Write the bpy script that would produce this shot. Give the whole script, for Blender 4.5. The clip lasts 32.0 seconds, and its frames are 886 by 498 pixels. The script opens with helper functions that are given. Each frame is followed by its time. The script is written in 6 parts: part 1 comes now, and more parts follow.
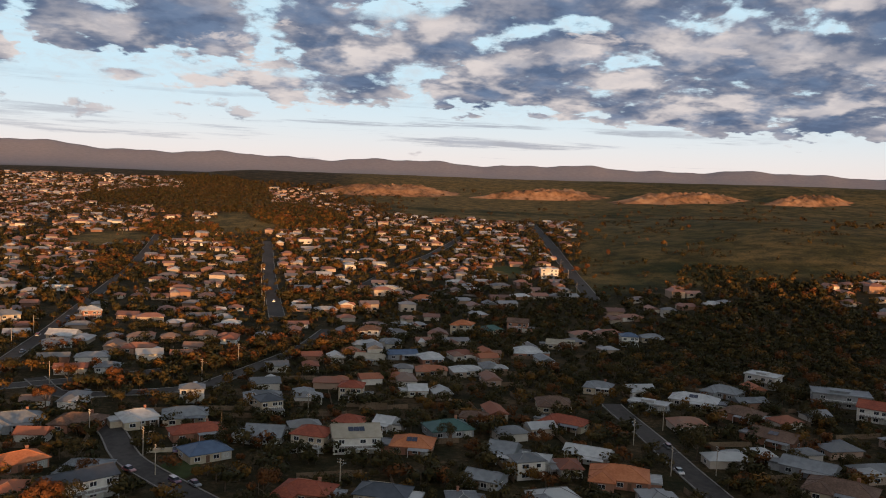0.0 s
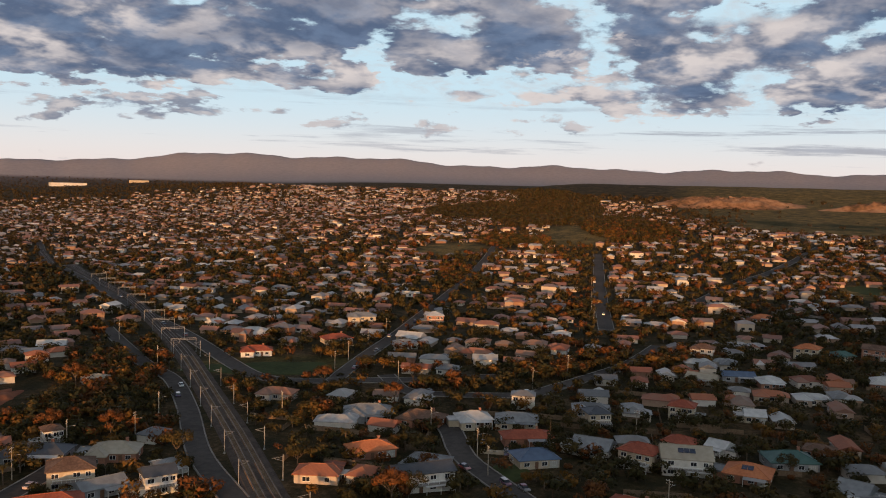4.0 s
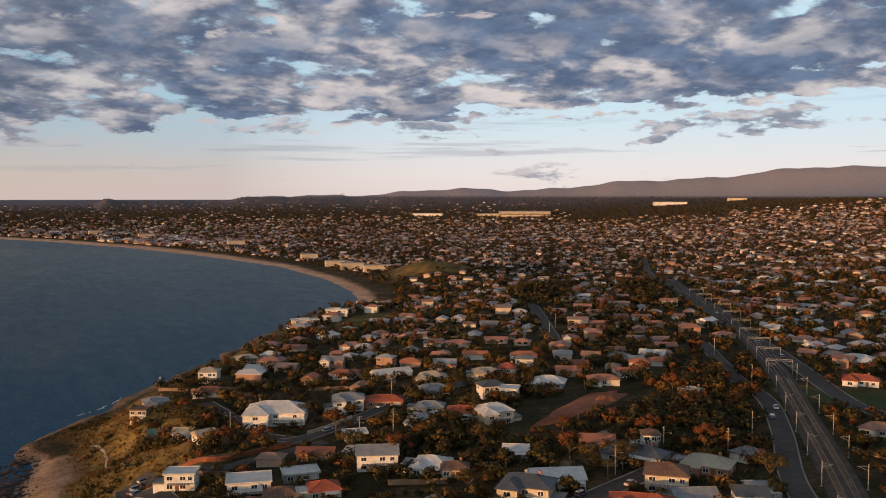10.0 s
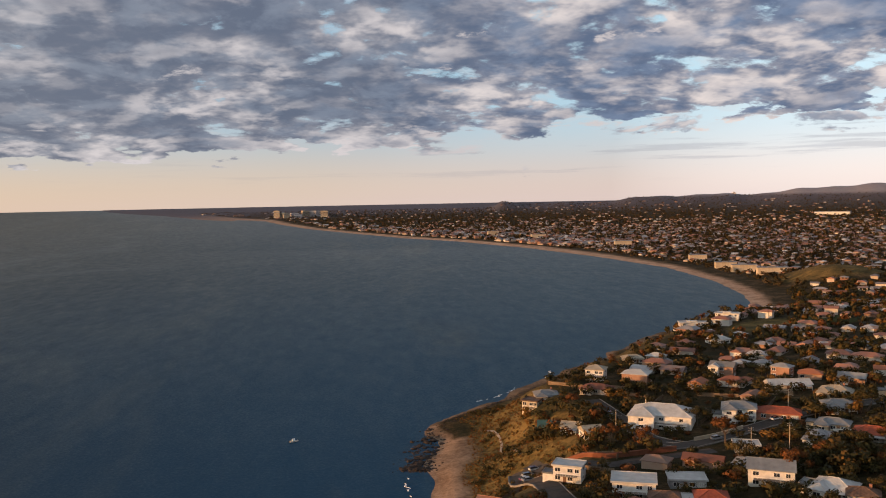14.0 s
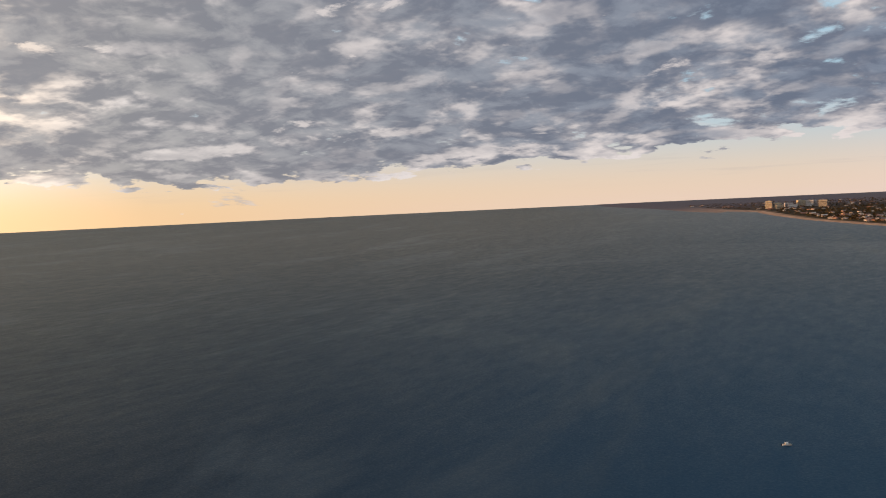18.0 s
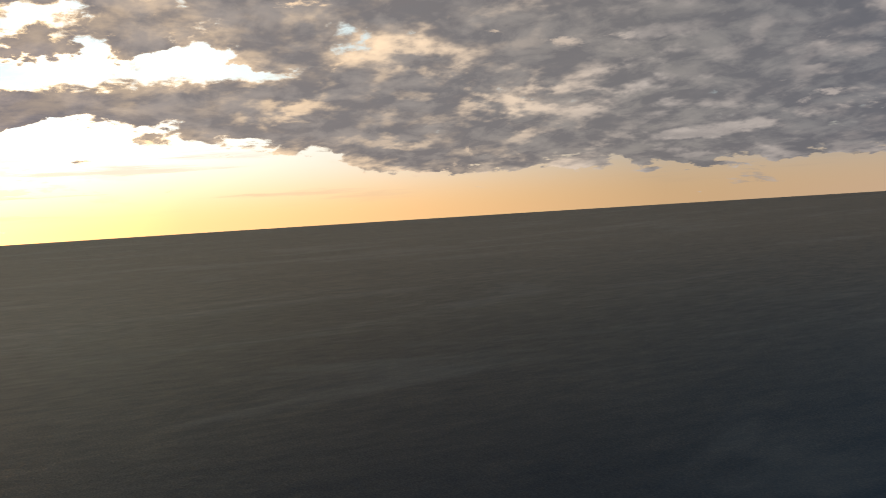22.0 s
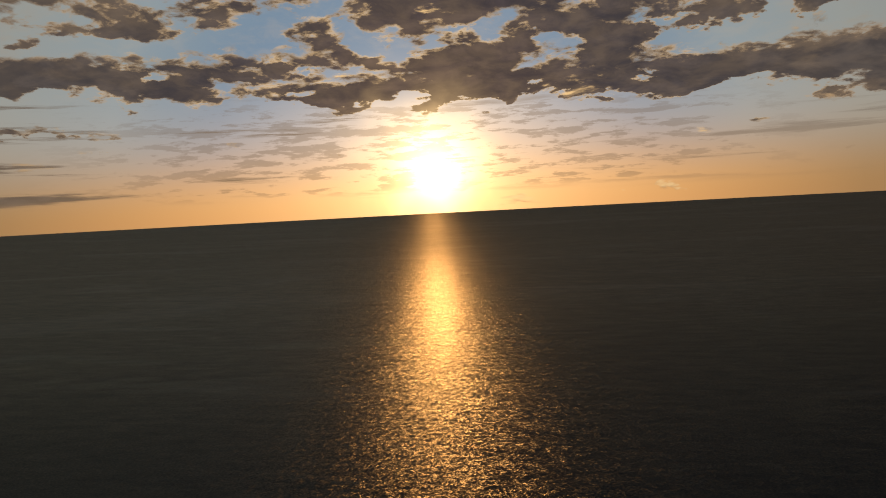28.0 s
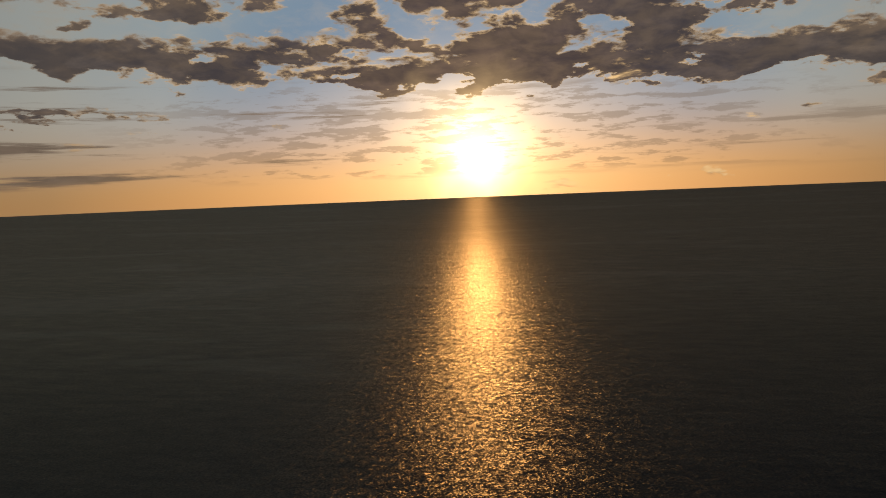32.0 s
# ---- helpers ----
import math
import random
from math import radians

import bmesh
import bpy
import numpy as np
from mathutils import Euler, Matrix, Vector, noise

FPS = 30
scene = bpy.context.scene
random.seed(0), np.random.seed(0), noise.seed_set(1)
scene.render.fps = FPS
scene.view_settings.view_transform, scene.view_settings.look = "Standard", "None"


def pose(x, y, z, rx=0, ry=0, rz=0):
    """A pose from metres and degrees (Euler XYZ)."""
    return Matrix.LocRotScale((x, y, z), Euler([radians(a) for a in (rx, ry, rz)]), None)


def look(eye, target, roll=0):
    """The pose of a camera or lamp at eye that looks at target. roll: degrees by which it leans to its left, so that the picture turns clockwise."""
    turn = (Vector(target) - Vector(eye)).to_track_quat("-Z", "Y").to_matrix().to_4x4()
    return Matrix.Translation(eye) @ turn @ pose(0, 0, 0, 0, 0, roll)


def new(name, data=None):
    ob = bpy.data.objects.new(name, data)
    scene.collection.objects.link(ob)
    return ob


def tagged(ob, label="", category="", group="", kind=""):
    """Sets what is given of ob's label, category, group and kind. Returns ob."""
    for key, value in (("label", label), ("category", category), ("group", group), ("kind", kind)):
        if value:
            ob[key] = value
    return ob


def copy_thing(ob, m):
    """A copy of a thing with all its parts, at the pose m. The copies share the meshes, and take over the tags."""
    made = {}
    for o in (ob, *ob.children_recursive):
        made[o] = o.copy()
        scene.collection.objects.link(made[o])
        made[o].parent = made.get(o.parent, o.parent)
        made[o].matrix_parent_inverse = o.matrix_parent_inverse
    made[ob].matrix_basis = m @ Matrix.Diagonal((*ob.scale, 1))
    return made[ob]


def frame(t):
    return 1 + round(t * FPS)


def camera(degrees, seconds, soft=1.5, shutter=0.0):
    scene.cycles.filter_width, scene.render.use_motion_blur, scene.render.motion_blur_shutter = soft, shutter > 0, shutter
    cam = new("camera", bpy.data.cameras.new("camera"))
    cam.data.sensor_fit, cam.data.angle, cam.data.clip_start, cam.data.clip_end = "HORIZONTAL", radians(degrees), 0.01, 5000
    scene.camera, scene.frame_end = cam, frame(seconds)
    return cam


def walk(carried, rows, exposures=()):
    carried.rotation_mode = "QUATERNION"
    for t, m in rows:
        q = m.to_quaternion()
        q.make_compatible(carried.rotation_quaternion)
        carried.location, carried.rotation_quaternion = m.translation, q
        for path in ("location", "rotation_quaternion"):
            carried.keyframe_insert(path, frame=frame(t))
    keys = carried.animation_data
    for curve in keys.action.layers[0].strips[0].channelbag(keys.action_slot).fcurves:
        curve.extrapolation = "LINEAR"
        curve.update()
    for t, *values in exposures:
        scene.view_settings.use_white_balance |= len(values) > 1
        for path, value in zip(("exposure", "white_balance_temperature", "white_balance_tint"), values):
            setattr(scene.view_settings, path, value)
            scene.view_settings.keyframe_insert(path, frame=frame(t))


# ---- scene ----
cam = camera(54.66, 32.0, soft=1.0)
VIEW = (0.0, 0.0, 115.0)


def turn(yaw, tilt, lean):
    """The pose at the viewpoint: degrees to the left of the first heading, up, and of lean."""
    a, b = radians(yaw), radians(tilt)
    way = Vector((math.cos(a) * math.cos(b), math.sin(a) * math.cos(b), math.sin(b)))
    return look(VIEW, Vector(VIEW) + way * 100, lean)


walk(cam, [(t, turn(a, b, c)) for t, a, b, c in (
    (0, -0.00, -4.37, 2.25), (0.5, 2.51, -4.33, 2.16), (1, 5.08, -4.30, 2.10), (1.5, 7.60, -4.26, 2.04), (2, 10.33, -4.22, 1.94),
    (2.5, 13.20, -4.22, 1.90), (4.5, 25.62, -4.21, 1.45), (5, 29.78, -4.21, 1.32), (5.5, 33.26, -4.19, 1.17), (6, 36.47, -4.15, 1.04),
    (6.5, 39.69, -4.08, 0.90), (7, 42.94, -4.02, 0.72), (7.5, 45.86, -3.96, 0.62), (8, 48.56, -3.87, 0.48), (8.5, 51.55, -3.82, 0.36),
    (9, 54.45, -3.73, 0.25), (9.5, 57.42, -3.65, 0.13), (10, 60.40, -3.61, 0.04), (10.5, 63.38, -3.56, -0.11), (11, 66.23, -3.54, -0.23),
    (11.5, 69.22, -3.51, -0.40), (12, 72.33, -3.50, -0.46), (12.5, 75.43, -3.46, -0.63), (13, 78.68, -3.42, -0.78), (13.5, 82.18, -3.39, -0.94),
    (15.5, 98.26, -3.15, -1.64), (16, 102.68, -3.05, -1.90), (16.5, 106.58, -2.99, -2.09), (17, 110.41, -2.93, -2.22), (17.5, 113.96, -2.86, -2.42),
    (18, 117.70, -2.81, -2.69), (18.5, 121.77, -2.75, -2.89), (19, 125.80, -2.69, -2.99), (19.5, 130.14, -2.59, -3.14), (20, 134.27, -2.54, -3.29),
    (20.5, 138.75, -2.48, -3.32), (21, 143.07, -2.44, -3.39), (21.5, 147.32, -2.40, -3.46), (22, 151.32, -2.42, -3.55), (22.5, 155.32, -2.40, -3.63),
    (23, 159.92, -2.33, -3.71), (23.5, 164.49, -2.28, -3.71), (24, 168.91, -2.23, -3.75), (24.5, 172.46, -2.22, -3.80), (25, 176.64, -2.19, -3.78),
    (25.5, 180.91, -2.17, -3.74), (26, 185.24, -2.16, -3.64), (26.5, 189.62, -2.16, -3.49), (28.5, 194.72, -2.89, -2.87), (29, 195.28, -3.06, -2.74),
    (29.5, 195.81, -3.19, -2.70), (30, 196.36, -3.30, -2.59), (30.5, 196.89, -3.40, -2.54), (31, 197.40, -3.50, -2.42), (31.5, 197.91, -3.58, -2.45),
    (32, 197.19, -3.71, -2.33),
)], exposures=(
    (0.0, 0.10, 6000, 8), (6.0, 0.0, 6000, 8), (9.0, 0.02, 6000, 8), (13.0, 0.2, 6100, 9), (16.0, 0.35, 6300, 9), (19.0, 0.40, 6500, 9),
    (21.0, 0.0, 6800, 10), (23.0, -0.6, 6900, 12), (24.5, -1.4, 7200, 15), (26.0, -2.0, 7400, 16), (29.0, -2.2, 7400, 16), (32.0, -2.2, 7400, 16)))

# ---- sky and sun ----
SUN_AZ, SUN_EL = 194.8, 2.3


def nd(tree, kind, **values):
    n = tree.nodes.new(kind)
    for k, v in values.items():
        if k == "op":
            n.operation = v
        elif k == "blend":
            n.blend_type = v
        else:
            n.inputs[int(k[1:])].default_value = v
    return n


def wire(tree, *pairs):
    for a, b in pairs:
        tree.links.new(a, b)


def calc(tree, op, a, b=None, c=None):
    """A math node; a, b and c are sockets or numbers. Returns its output."""
    n = tree.nodes.new("ShaderNodeMath")
    n.operation = op
    for i, v in enumerate((a, b, c)):
        if v is None:
            continue
        if isinstance(v, (int, float)):
            n.inputs[i].default_value = v
        else:
            tree.links.new(v, n.inputs[i])
    return n.outputs[0]


def blend(tree, fac, a, b, kind="MIX"):
    n = tree.nodes.new("ShaderNodeMix")
    n.data_type, n.blend_type = "RGBA", kind
    for i, v in ((0, fac), (6, a), (7, b)):
        if isinstance(v, (int, float)):
            n.inputs[i].default_value = v
        elif isinstance(v, tuple):
            n.inputs[i].default_value = (*v, 1)
        else:
            tree.links.new(v, n.inputs[i])
    return n.outputs[2]


def ramp(tree, fac, *stops):
    n = tree.nodes.new("ShaderNodeValToRGB")
    e = n.color_ramp.elements
    while len(e) < len(stops):
        e.new(0.5)
    for i, (p, c) in enumerate(stops):
        e[i].position = p
        e[i].color = (*c, 1) if isinstance(c, tuple) else (c, c, c, 1)
    if fac is not None:
        tree.links.new(fac, n.inputs[0])
    return n.outputs[0]


def soft(tree, v, a, b):
    n = tree.nodes.new("ShaderNodeMapRange")
    n.interpolation_type = "SMOOTHSTEP"
    n.inputs[1].default_value, n.inputs[2].default_value = a, b
    tree.links.new(v, n.inputs[0])
    return n.outputs[0]


def noise_of(tree, vec, scale, detail=6.0, rough=0.55, warp=0.0):
    n = tree.nodes.new("ShaderNodeTexNoise")
    n.inputs["Scale"].default_value, n.inputs["Detail"].default_value = scale, detail
    n.inputs["Roughness"].default_value, n.inputs["Distortion"].default_value = rough, warp
    if vec is not None:
        tree.links.new(vec, n.inputs["Vector"])
    return n.outputs[0]


def cell_shade(tree, vec):
    """Dark hollows between rounded cloud heads."""
    n = tree.nodes.new("ShaderNodeTexVoronoi")
    n.feature = "SMOOTH_F1"
    n.inputs["Scale"].default_value, n.inputs["Detail"].default_value, n.inputs["Smoothness"].default_value = 12.0, 2.0, 0.5
    tree.links.new(vec, n.inputs["Vector"])
    return n.outputs["Distance"]


def shifted_up(tree, vec, dz):
    n = nd(tree, "ShaderNodeVectorMath", op="ADD", i1=(0.0, 0.0, dz))
    tree.links.new(vec, n.inputs[0])
    return n.outputs[0]


def build_sky():
    world = bpy.data.worlds.new("evening_sky")
    scene.world = world
    world.use_nodes = True
    t = world.node_tree
    t.nodes.clear()
    out, bg = t.nodes.new("ShaderNodeOutputWorld"), t.nodes.new("ShaderNodeBackground")
    co = t.nodes.new("ShaderNodeTexCoord").outputs["Generated"]
    sep = t.nodes.new("ShaderNodeSeparateXYZ")
    wire(t, (co, sep.inputs[0]))
    x, y, z = sep.outputs
    sky = t.nodes.new("ShaderNodeTexSky")
    sky.sky_type, sky.sun_disc = "NISHITA", False
    sky.sun_elevation, sky.sun_rotation = radians(SUN_EL), radians(90 - SUN_AZ)
    sky.air_density, sky.dust_density, sky.ozone_density = 1.0, 1.4, 1.6
    up = calc(t, "MAXIMUM", z, 0.0)
    # closeness to the sun, all round and along the horizon only
    sx, sy, sz = (math.cos(radians(SUN_AZ)) * math.cos(radians(SUN_EL)), math.sin(radians(SUN_AZ)) * math.cos(radians(SUN_EL)), math.sin(radians(SUN_EL)))
    dot = nd(t, "ShaderNodeVectorMath", op="DOT_PRODUCT", i1=(sx, sy, sz))
    wire(t, (co, dot.inputs[0]))
    dot = dot.outputs["Value"]
    away = calc(t, "ARCCOSINE", calc(t, "MINIMUM", dot, 1.0))                       # radians from the sun
    near = calc(t, "POWER", calc(t, "MULTIPLY_ADD", dot, 0.5, 0.5), 4.0)            # 1 at the sun, 0 opposite
    # clear air: Nishita, with the pale evening band along the horizon
    air = blend(t, 1.0, sky.outputs[0], (SKY_GAIN, SKY_GAIN, SKY_GAIN), "MULTIPLY")
    wet = calc(t, "MULTIPLY", up, 15.0)
    band = calc(t, "POWER", 2.718, calc(t, "MULTIPLY", calc(t, "MULTIPLY", wet, wet), -1.0))
    hue = ramp(t, near, (0.0, (1.60, 1.34, 1.17)), (0.0004, (1.10, 0.87, 0.73)), (0.03, (1.06, 0.82, 0.60)), (0.34, (1.15, 0.80, 0.46)), (0.8, (2.5, 1.55, 0.70)), (1.0, (5.4, 2.9, 1.0)))
    high = ramp(t, near, (0.0, (1.02, 1.28, 1.38)), (0.0004, (0.70, 1.00, 1.14)), (0.02, (0.52, 0.76, 0.92)), (0.35, (0.72, 0.90, 1.0)), (0.8, (2.0, 2.4, 2.5)), (0.88, (1.7, 2.4, 2.9)), (0.94, (0.85, 1.8, 2.9)), (1.0, (0.85, 1.9, 3.2)))
    air = blend(t, 0.88, air, blend(t, band, high, hue))
    low = calc(t, "POWER", 2.718, calc(t, "MULTIPLY", up, -45.0))
    air = blend(t, calc(t, "MULTIPLY", low, 0.35), air, ramp(t, near, (0.0, (0.95, 0.72, 0.70)), (0.3, (1.05, 0.66, 0.38)), (0.8, (2.2, 1.15, 0.5)), (1.0, (4.6, 1.8, 0.54))))
    # the bright air round the low sun
    fray = noise_of(t, co, 14.0, 3.0, 0.5)
    ragged = calc(t, "MULTIPLY", away, calc(t, "MULTIPLY_ADD", fray, 1.1, 0.45))
    halo = calc(t, "POWER", 2.718, calc(t, "MULTIPLY", away, -11.0))
    core = calc(t, "POWER", 2.718, calc(t, "MULTIPLY", ragged, -50.0))
    wide_halo = calc(t, "POWER", 2.718, calc(t, "MULTIPLY", away, -3.6))
    halo = calc(t, "MULTIPLY", halo, calc(t, "MULTIPLY_ADD", soft(t, up, 0.09, 0.20), -0.6, 1.0))
    air = blend(t, 1.0, air, blend(t, halo, (0, 0, 0), (7.6, 5.4, 2.8)), "ADD")
    wide_halo = calc(t, "MULTIPLY", wide_halo, calc(t, "MULTIPLY_ADD", soft(t, up, 0.07, 0.19), -0.8, 1.0))
    air = blend(t, 1.0, air, blend(t, wide_halo, (0, 0, 0), (1.7, 1.2, 0.62)), "ADD")
    # cloud deck, seen flat from below
    flat = calc(t, "ADD", up, 0.25)
    px, py = calc(t, "DIVIDE", x, flat), calc(t, "DIVIDE", y, flat)
    vec = t.nodes.new("ShaderNodeCombineXYZ")
    wire(t, (px, vec.inputs[0]), (py, vec.inputs[1]))
    vec = vec.outputs[0]
    higher = nd(t, "ShaderNodeVectorMath", op="MULTIPLY", i1=(0.955, 0.955, 1.0))
    wire(t, (vec, higher.inputs[0]))
    sunward = nd(t, "ShaderNodeVectorMath", op="ADD", i1=(sx * 0.05, sy * 0.05, 0.0))
    wire(t, (higher.outputs[0], sunward.inputs[0]))

    def puffs(v, detail):
        soft_part = noise_of(t, v, 4.9, detail, 0.58, 0.15)
        cell = t.nodes.new("ShaderNodeTexVoronoi")
        cell.feature = "SMOOTH_F1"
        cell.inputs["Scale"].default_value, cell.inputs["Detail"].default_value = 7.5, 3.0
        cell.inputs["Roughness"].default_value, cell.inputs["Smoothness"].default_value = 0.5, 0.6
        wire(t, (v, cell.inputs["Vector"]))
        return calc(t, "ADD", soft_part, calc(t, "MULTIPLY", calc(t, "SUBTRACT", 0.36, cell.outputs["Distance"]), 0.17))

    n1, n2 = puffs(vec, 10.0), puffs(sunward.outputs[0], 4.0)
    # heading and height in degrees, a little ragged
    c0, s0 = math.cos(radians(98.5)), math.sin(radians(98.5))
    ahead = calc(t, "ADD", calc(t, "MULTIPLY", x, c0), calc(t, "MULTIPLY", y, s0))
    aside = calc(t, "ADD", calc(t, "MULTIPLY", x, -s0), calc(t, "MULTIPLY", y, c0))
    head = calc(t, "MULTIPLY_ADD", calc(t, "ARCTAN2", aside, ahead), 57.3, 98.5)
    tall = calc(t, "MULTIPLY", up, 57.3)
    head_r = calc(t, "ADD", head, calc(t, "MULTIPLY", calc(t, "SUBTRACT", n1, 0.42), 12.0))
    tall_r = calc(t, "ADD", tall, calc(t, "MULTIPLY", calc(t, "SUBTRACT", n1, 0.42), 2.2))
    tall_q = calc(t, "ADD", tall, calc(t, "MULTIPLY", calc(t, "SUBTRACT", n1, 0.42), 5.5))
    turned = calc(t, "MULTIPLY_ADD", head, 1 / 260, (130 - 98.5) / 260)

    def by_heading(scale, *stops):
        return calc(t, "MULTIPLY", ramp(t, turned, *[((a + 31.5) / 260, v / scale) for a, v in stops]), scale)

    def lump(az, el, wide, high):
        p, q = calc(t, "MULTIPLY_ADD", head_r, 1 / wide, -az / wide), calc(t, "MULTIPLY_ADD", tall_q, 1 / high, -el / high)
        return calc(t, "POWER", 2.718, calc(t, "MULTIPLY", calc(t, "ADD", calc(t, "MULTIPLY", p, p), calc(t, "MULTIPLY", q, q)), -1.0))

    edge = by_heading(10.0, (-28, 3.2), (0, 4.6), (20, 5.2), (36, 5.7), (60, 5.0), (90, 3.5), (110, 2.5), (130, 1.9), (152, 2.5), (160, 4.0), (170, 6.0), (186, 6.7), (205, 7.0), (225, 7.6))
    close = by_heading(1.0, (-28, 0.22), (-10, 0.16), (5, 0.15), (20, 0.15), (36, 0.15), (60, 0.17), (90, 0.18), (110, 0.25), (150, 0.27), (172, 0.16), (190, 0.13), (205, 0.07), (225, 0.05))
    over = calc(t, "SUBTRACT", tall_r, edge)
    deck = soft(t, over, -0.8, 1.0)
    cover = calc(t, "ADD", calc(t, "SUBTRACT", n1, 0.43), calc(t, "MULTIPLY", deck, calc(t, "ADD", close, 0.22)))
    cover = calc(t, "SUBTRACT", cover, 0.22)
    cover = calc(t, "ADD", cover, calc(t, "MULTIPLY", calc(t, "SUBTRACT", soft(t, noise_of(t, vec, 13.0, 7.0, 0.62, 0.3), 0.3, 0.7), 0.5), calc(t, "MULTIPLY_ADD", soft(t, near, 0.55, 0.92), 0.12, 0.04)))
    for amount, place in ((-0.55, (170, 9.9, 9.5, 0.8)), (0.26, (160, 7.6, 12, 0.8)), (0.36, (190, 7.4, 15, 0.6)), (0.34, (222, 5.8, 7, 0.5)), (0.24, (219, 9.0, 8, 0.9)),
                          (-0.30, (214, 10.9, 9, 0.6)), (0.06, (196, 10.6, 14, 1.5)), (-0.16, (22, 6.6, 12, 1.0)), (-0.14, (4, 11.0, 5, 0.8)), (0.10, (40, 8.5, 14, 2.0))):
        cover = calc(t, "ADD", cover, calc(t, "MULTIPLY", lump(*place), amount))
    mask = soft(t, cover, -0.015, 0.085)
    thick = soft(t, cover, 0.01, 0.30)
    lit = soft(t, calc(t, "SUBTRACT", n1, n2), -0.10, 0.20)
    grain = soft(t, noise_of(t, vec, 10.0, 8.0, 0.60, 0.4), 0.30, 0.72)
    broad = soft(t, noise_of(t, vec, 2.1, 3.0, 0.5, 0.3), 0.36, 0.66)
    shade = calc(t, "ADD", calc(t, "MULTIPLY", lit, 0.62), calc(t, "MULTIPLY", calc(t, "SUBTRACT", 1.0, thick), 0.34))
    shade = calc(t, "MULTIPLY_ADD", grain, 0.16, shade)
    shade = calc(t, "MULTIPLY", shade, calc(t, "MULTIPLY_ADD", broad, 0.55, 0.45))
    shade = calc(t, "POWER", soft(t, shade, 0.08, 0.84), 1.15)
    # against the light only the thin rims of the clouds shine
    rim = calc(t, "SUBTRACT", 1.0, soft(t, cover, 0.015, 0.12))
    rim = calc(t, "ADD", calc(t, "MULTIPLY", rim, calc(t, "MULTIPLY_ADD", grain, 0.7, 0.15)), calc(t, "MULTIPLY", grain, 0.06))
    against = soft(t, near, 0.55, 0.92)
    mixed = t.nodes.new("ShaderNodeMix")
    wire(t, (against, mixed.inputs[0]), (shade, mixed.inputs[2]), (rim, mixed.inputs[3]))
    body = ramp(t, near, (0.0, (0.20, 0.265, 0.41)), (0.02, (0.24, 0.275, 0.36)), (0.35, (0.47, 0.45, 0.455)), (0.8, (0.56, 0.50, 0.50)), (0.95, (0.46, 0.39, 0.43)), (1.0, (0.62, 0.42, 0.38)))
    glow = ramp(t, near, (0.0, (1.10, 0.93, 0.84)), (0.02, (0.90, 0.80, 0.77)), (0.35, (1.0, 0.90, 0.85)), (0.8, (2.9, 2.1, 1.3)), (1.0, (8.5, 6.0, 2.9)))
    folds = soft(t, noise_of(t, vec, 6.5, 7.0, 0.58, 0.3), 0.32, 0.68)
    folds = calc(t, "MULTIPLY_ADD", soft(t, cell_shade(t, vec), 0.15, 0.6), -0.35, folds)
    body = blend(t, folds, blend(t, 1.0, body, (0.66, 0.67, 0.71), "MULTIPLY"), blend(t, 1.0, body, (1.30, 1.27, 1.20), "MULTIPLY"))
    cloud = blend(t, mixed.outputs[0], body, glow)
    veil = calc(t, "MULTIPLY", soft(t, noise_of(t, vec, 11.0, 8.0, 0.65, 0.3), 0.42, 0.70), calc(t, "MULTIPLY", deck, calc(t, "MULTIPLY_ADD", against, -0.34, 0.42)))
    air = blend(t, veil, air, blend(t, 1.0, glow, (0.85, 0.87, 0.9), "MULTIPLY"))
    col = blend(t, calc(t, "MULTIPLY", mask, 0.97), air, cloud)
    # small flat-bottomed puffs under the deck over the land
    squat = t.nodes.new("ShaderNodeCombineXYZ")
    wire(t, (x, squat.inputs[0]), (y, squat.inputs[1]), (calc(t, "MULTIPLY", z, 3.2), squat.inputs[2]))
    tuft_n = noise_of(t, squat.outputs[0], 9.0, 8.0, 0.6, 0.3)
    tuft = calc(t, "ADD", tuft_n, calc(t, "MULTIPLY", lump(44, 4.3, 38, 0.9), 0.16))
    tuft = soft(t, tuft, 0.63, 0.70)
    top_lit = soft(t, calc(t, "SUBTRACT", tuft_n, noise_of(t, shifted_up(t, squat.outputs[0], 0.03), 9.0, 4.0, 0.6, 0.3)), -0.04, 0.10)
    col = blend(t, calc(t, "MULTIPLY", tuft, 0.9), col, blend(t, calc(t, "MULTIPLY_ADD", top_lit, 0.6, 0.2), body, glow))
    # thin low bars and flecks of cloud towards the horizon
    long_v = t.nodes.new("ShaderNodeCombineXYZ")
    wire(t, (x, long_v.inputs[0]), (y, long_v.inputs[1]), (calc(t, "MULTIPLY", z, 22.0), long_v.inputs[2]))
    below = calc(t, "SUBTRACT", 1.0, soft(t, over, -0.8, 0.6))
    bars = soft(t, noise_of(t, long_v.outputs[0], 2.6, 9.0, 0.66), 0.52, 0.62)
    bars = calc(t, "MULTIPLY", bars, calc(t, "MULTIPLY", soft(t, up, 0.012, 0.03), below))
    bars = calc(t, "MULTIPLY", bars, by_heading(1.0, (-28, 0.85), (10, 0.6), (36, 0.42), (70, 0.35), (90, 0.15), (150, 0.12), (175, 0.5), (200, 0.8), (225, 0.95)))
    thin = t.nodes.new("ShaderNodeCombineXYZ")
    wire(t, (x, thin.inputs[0]), (y, thin.inputs[1]), (calc(t, "MULTIPLY", z, 6.0), thin.inputs[2]))
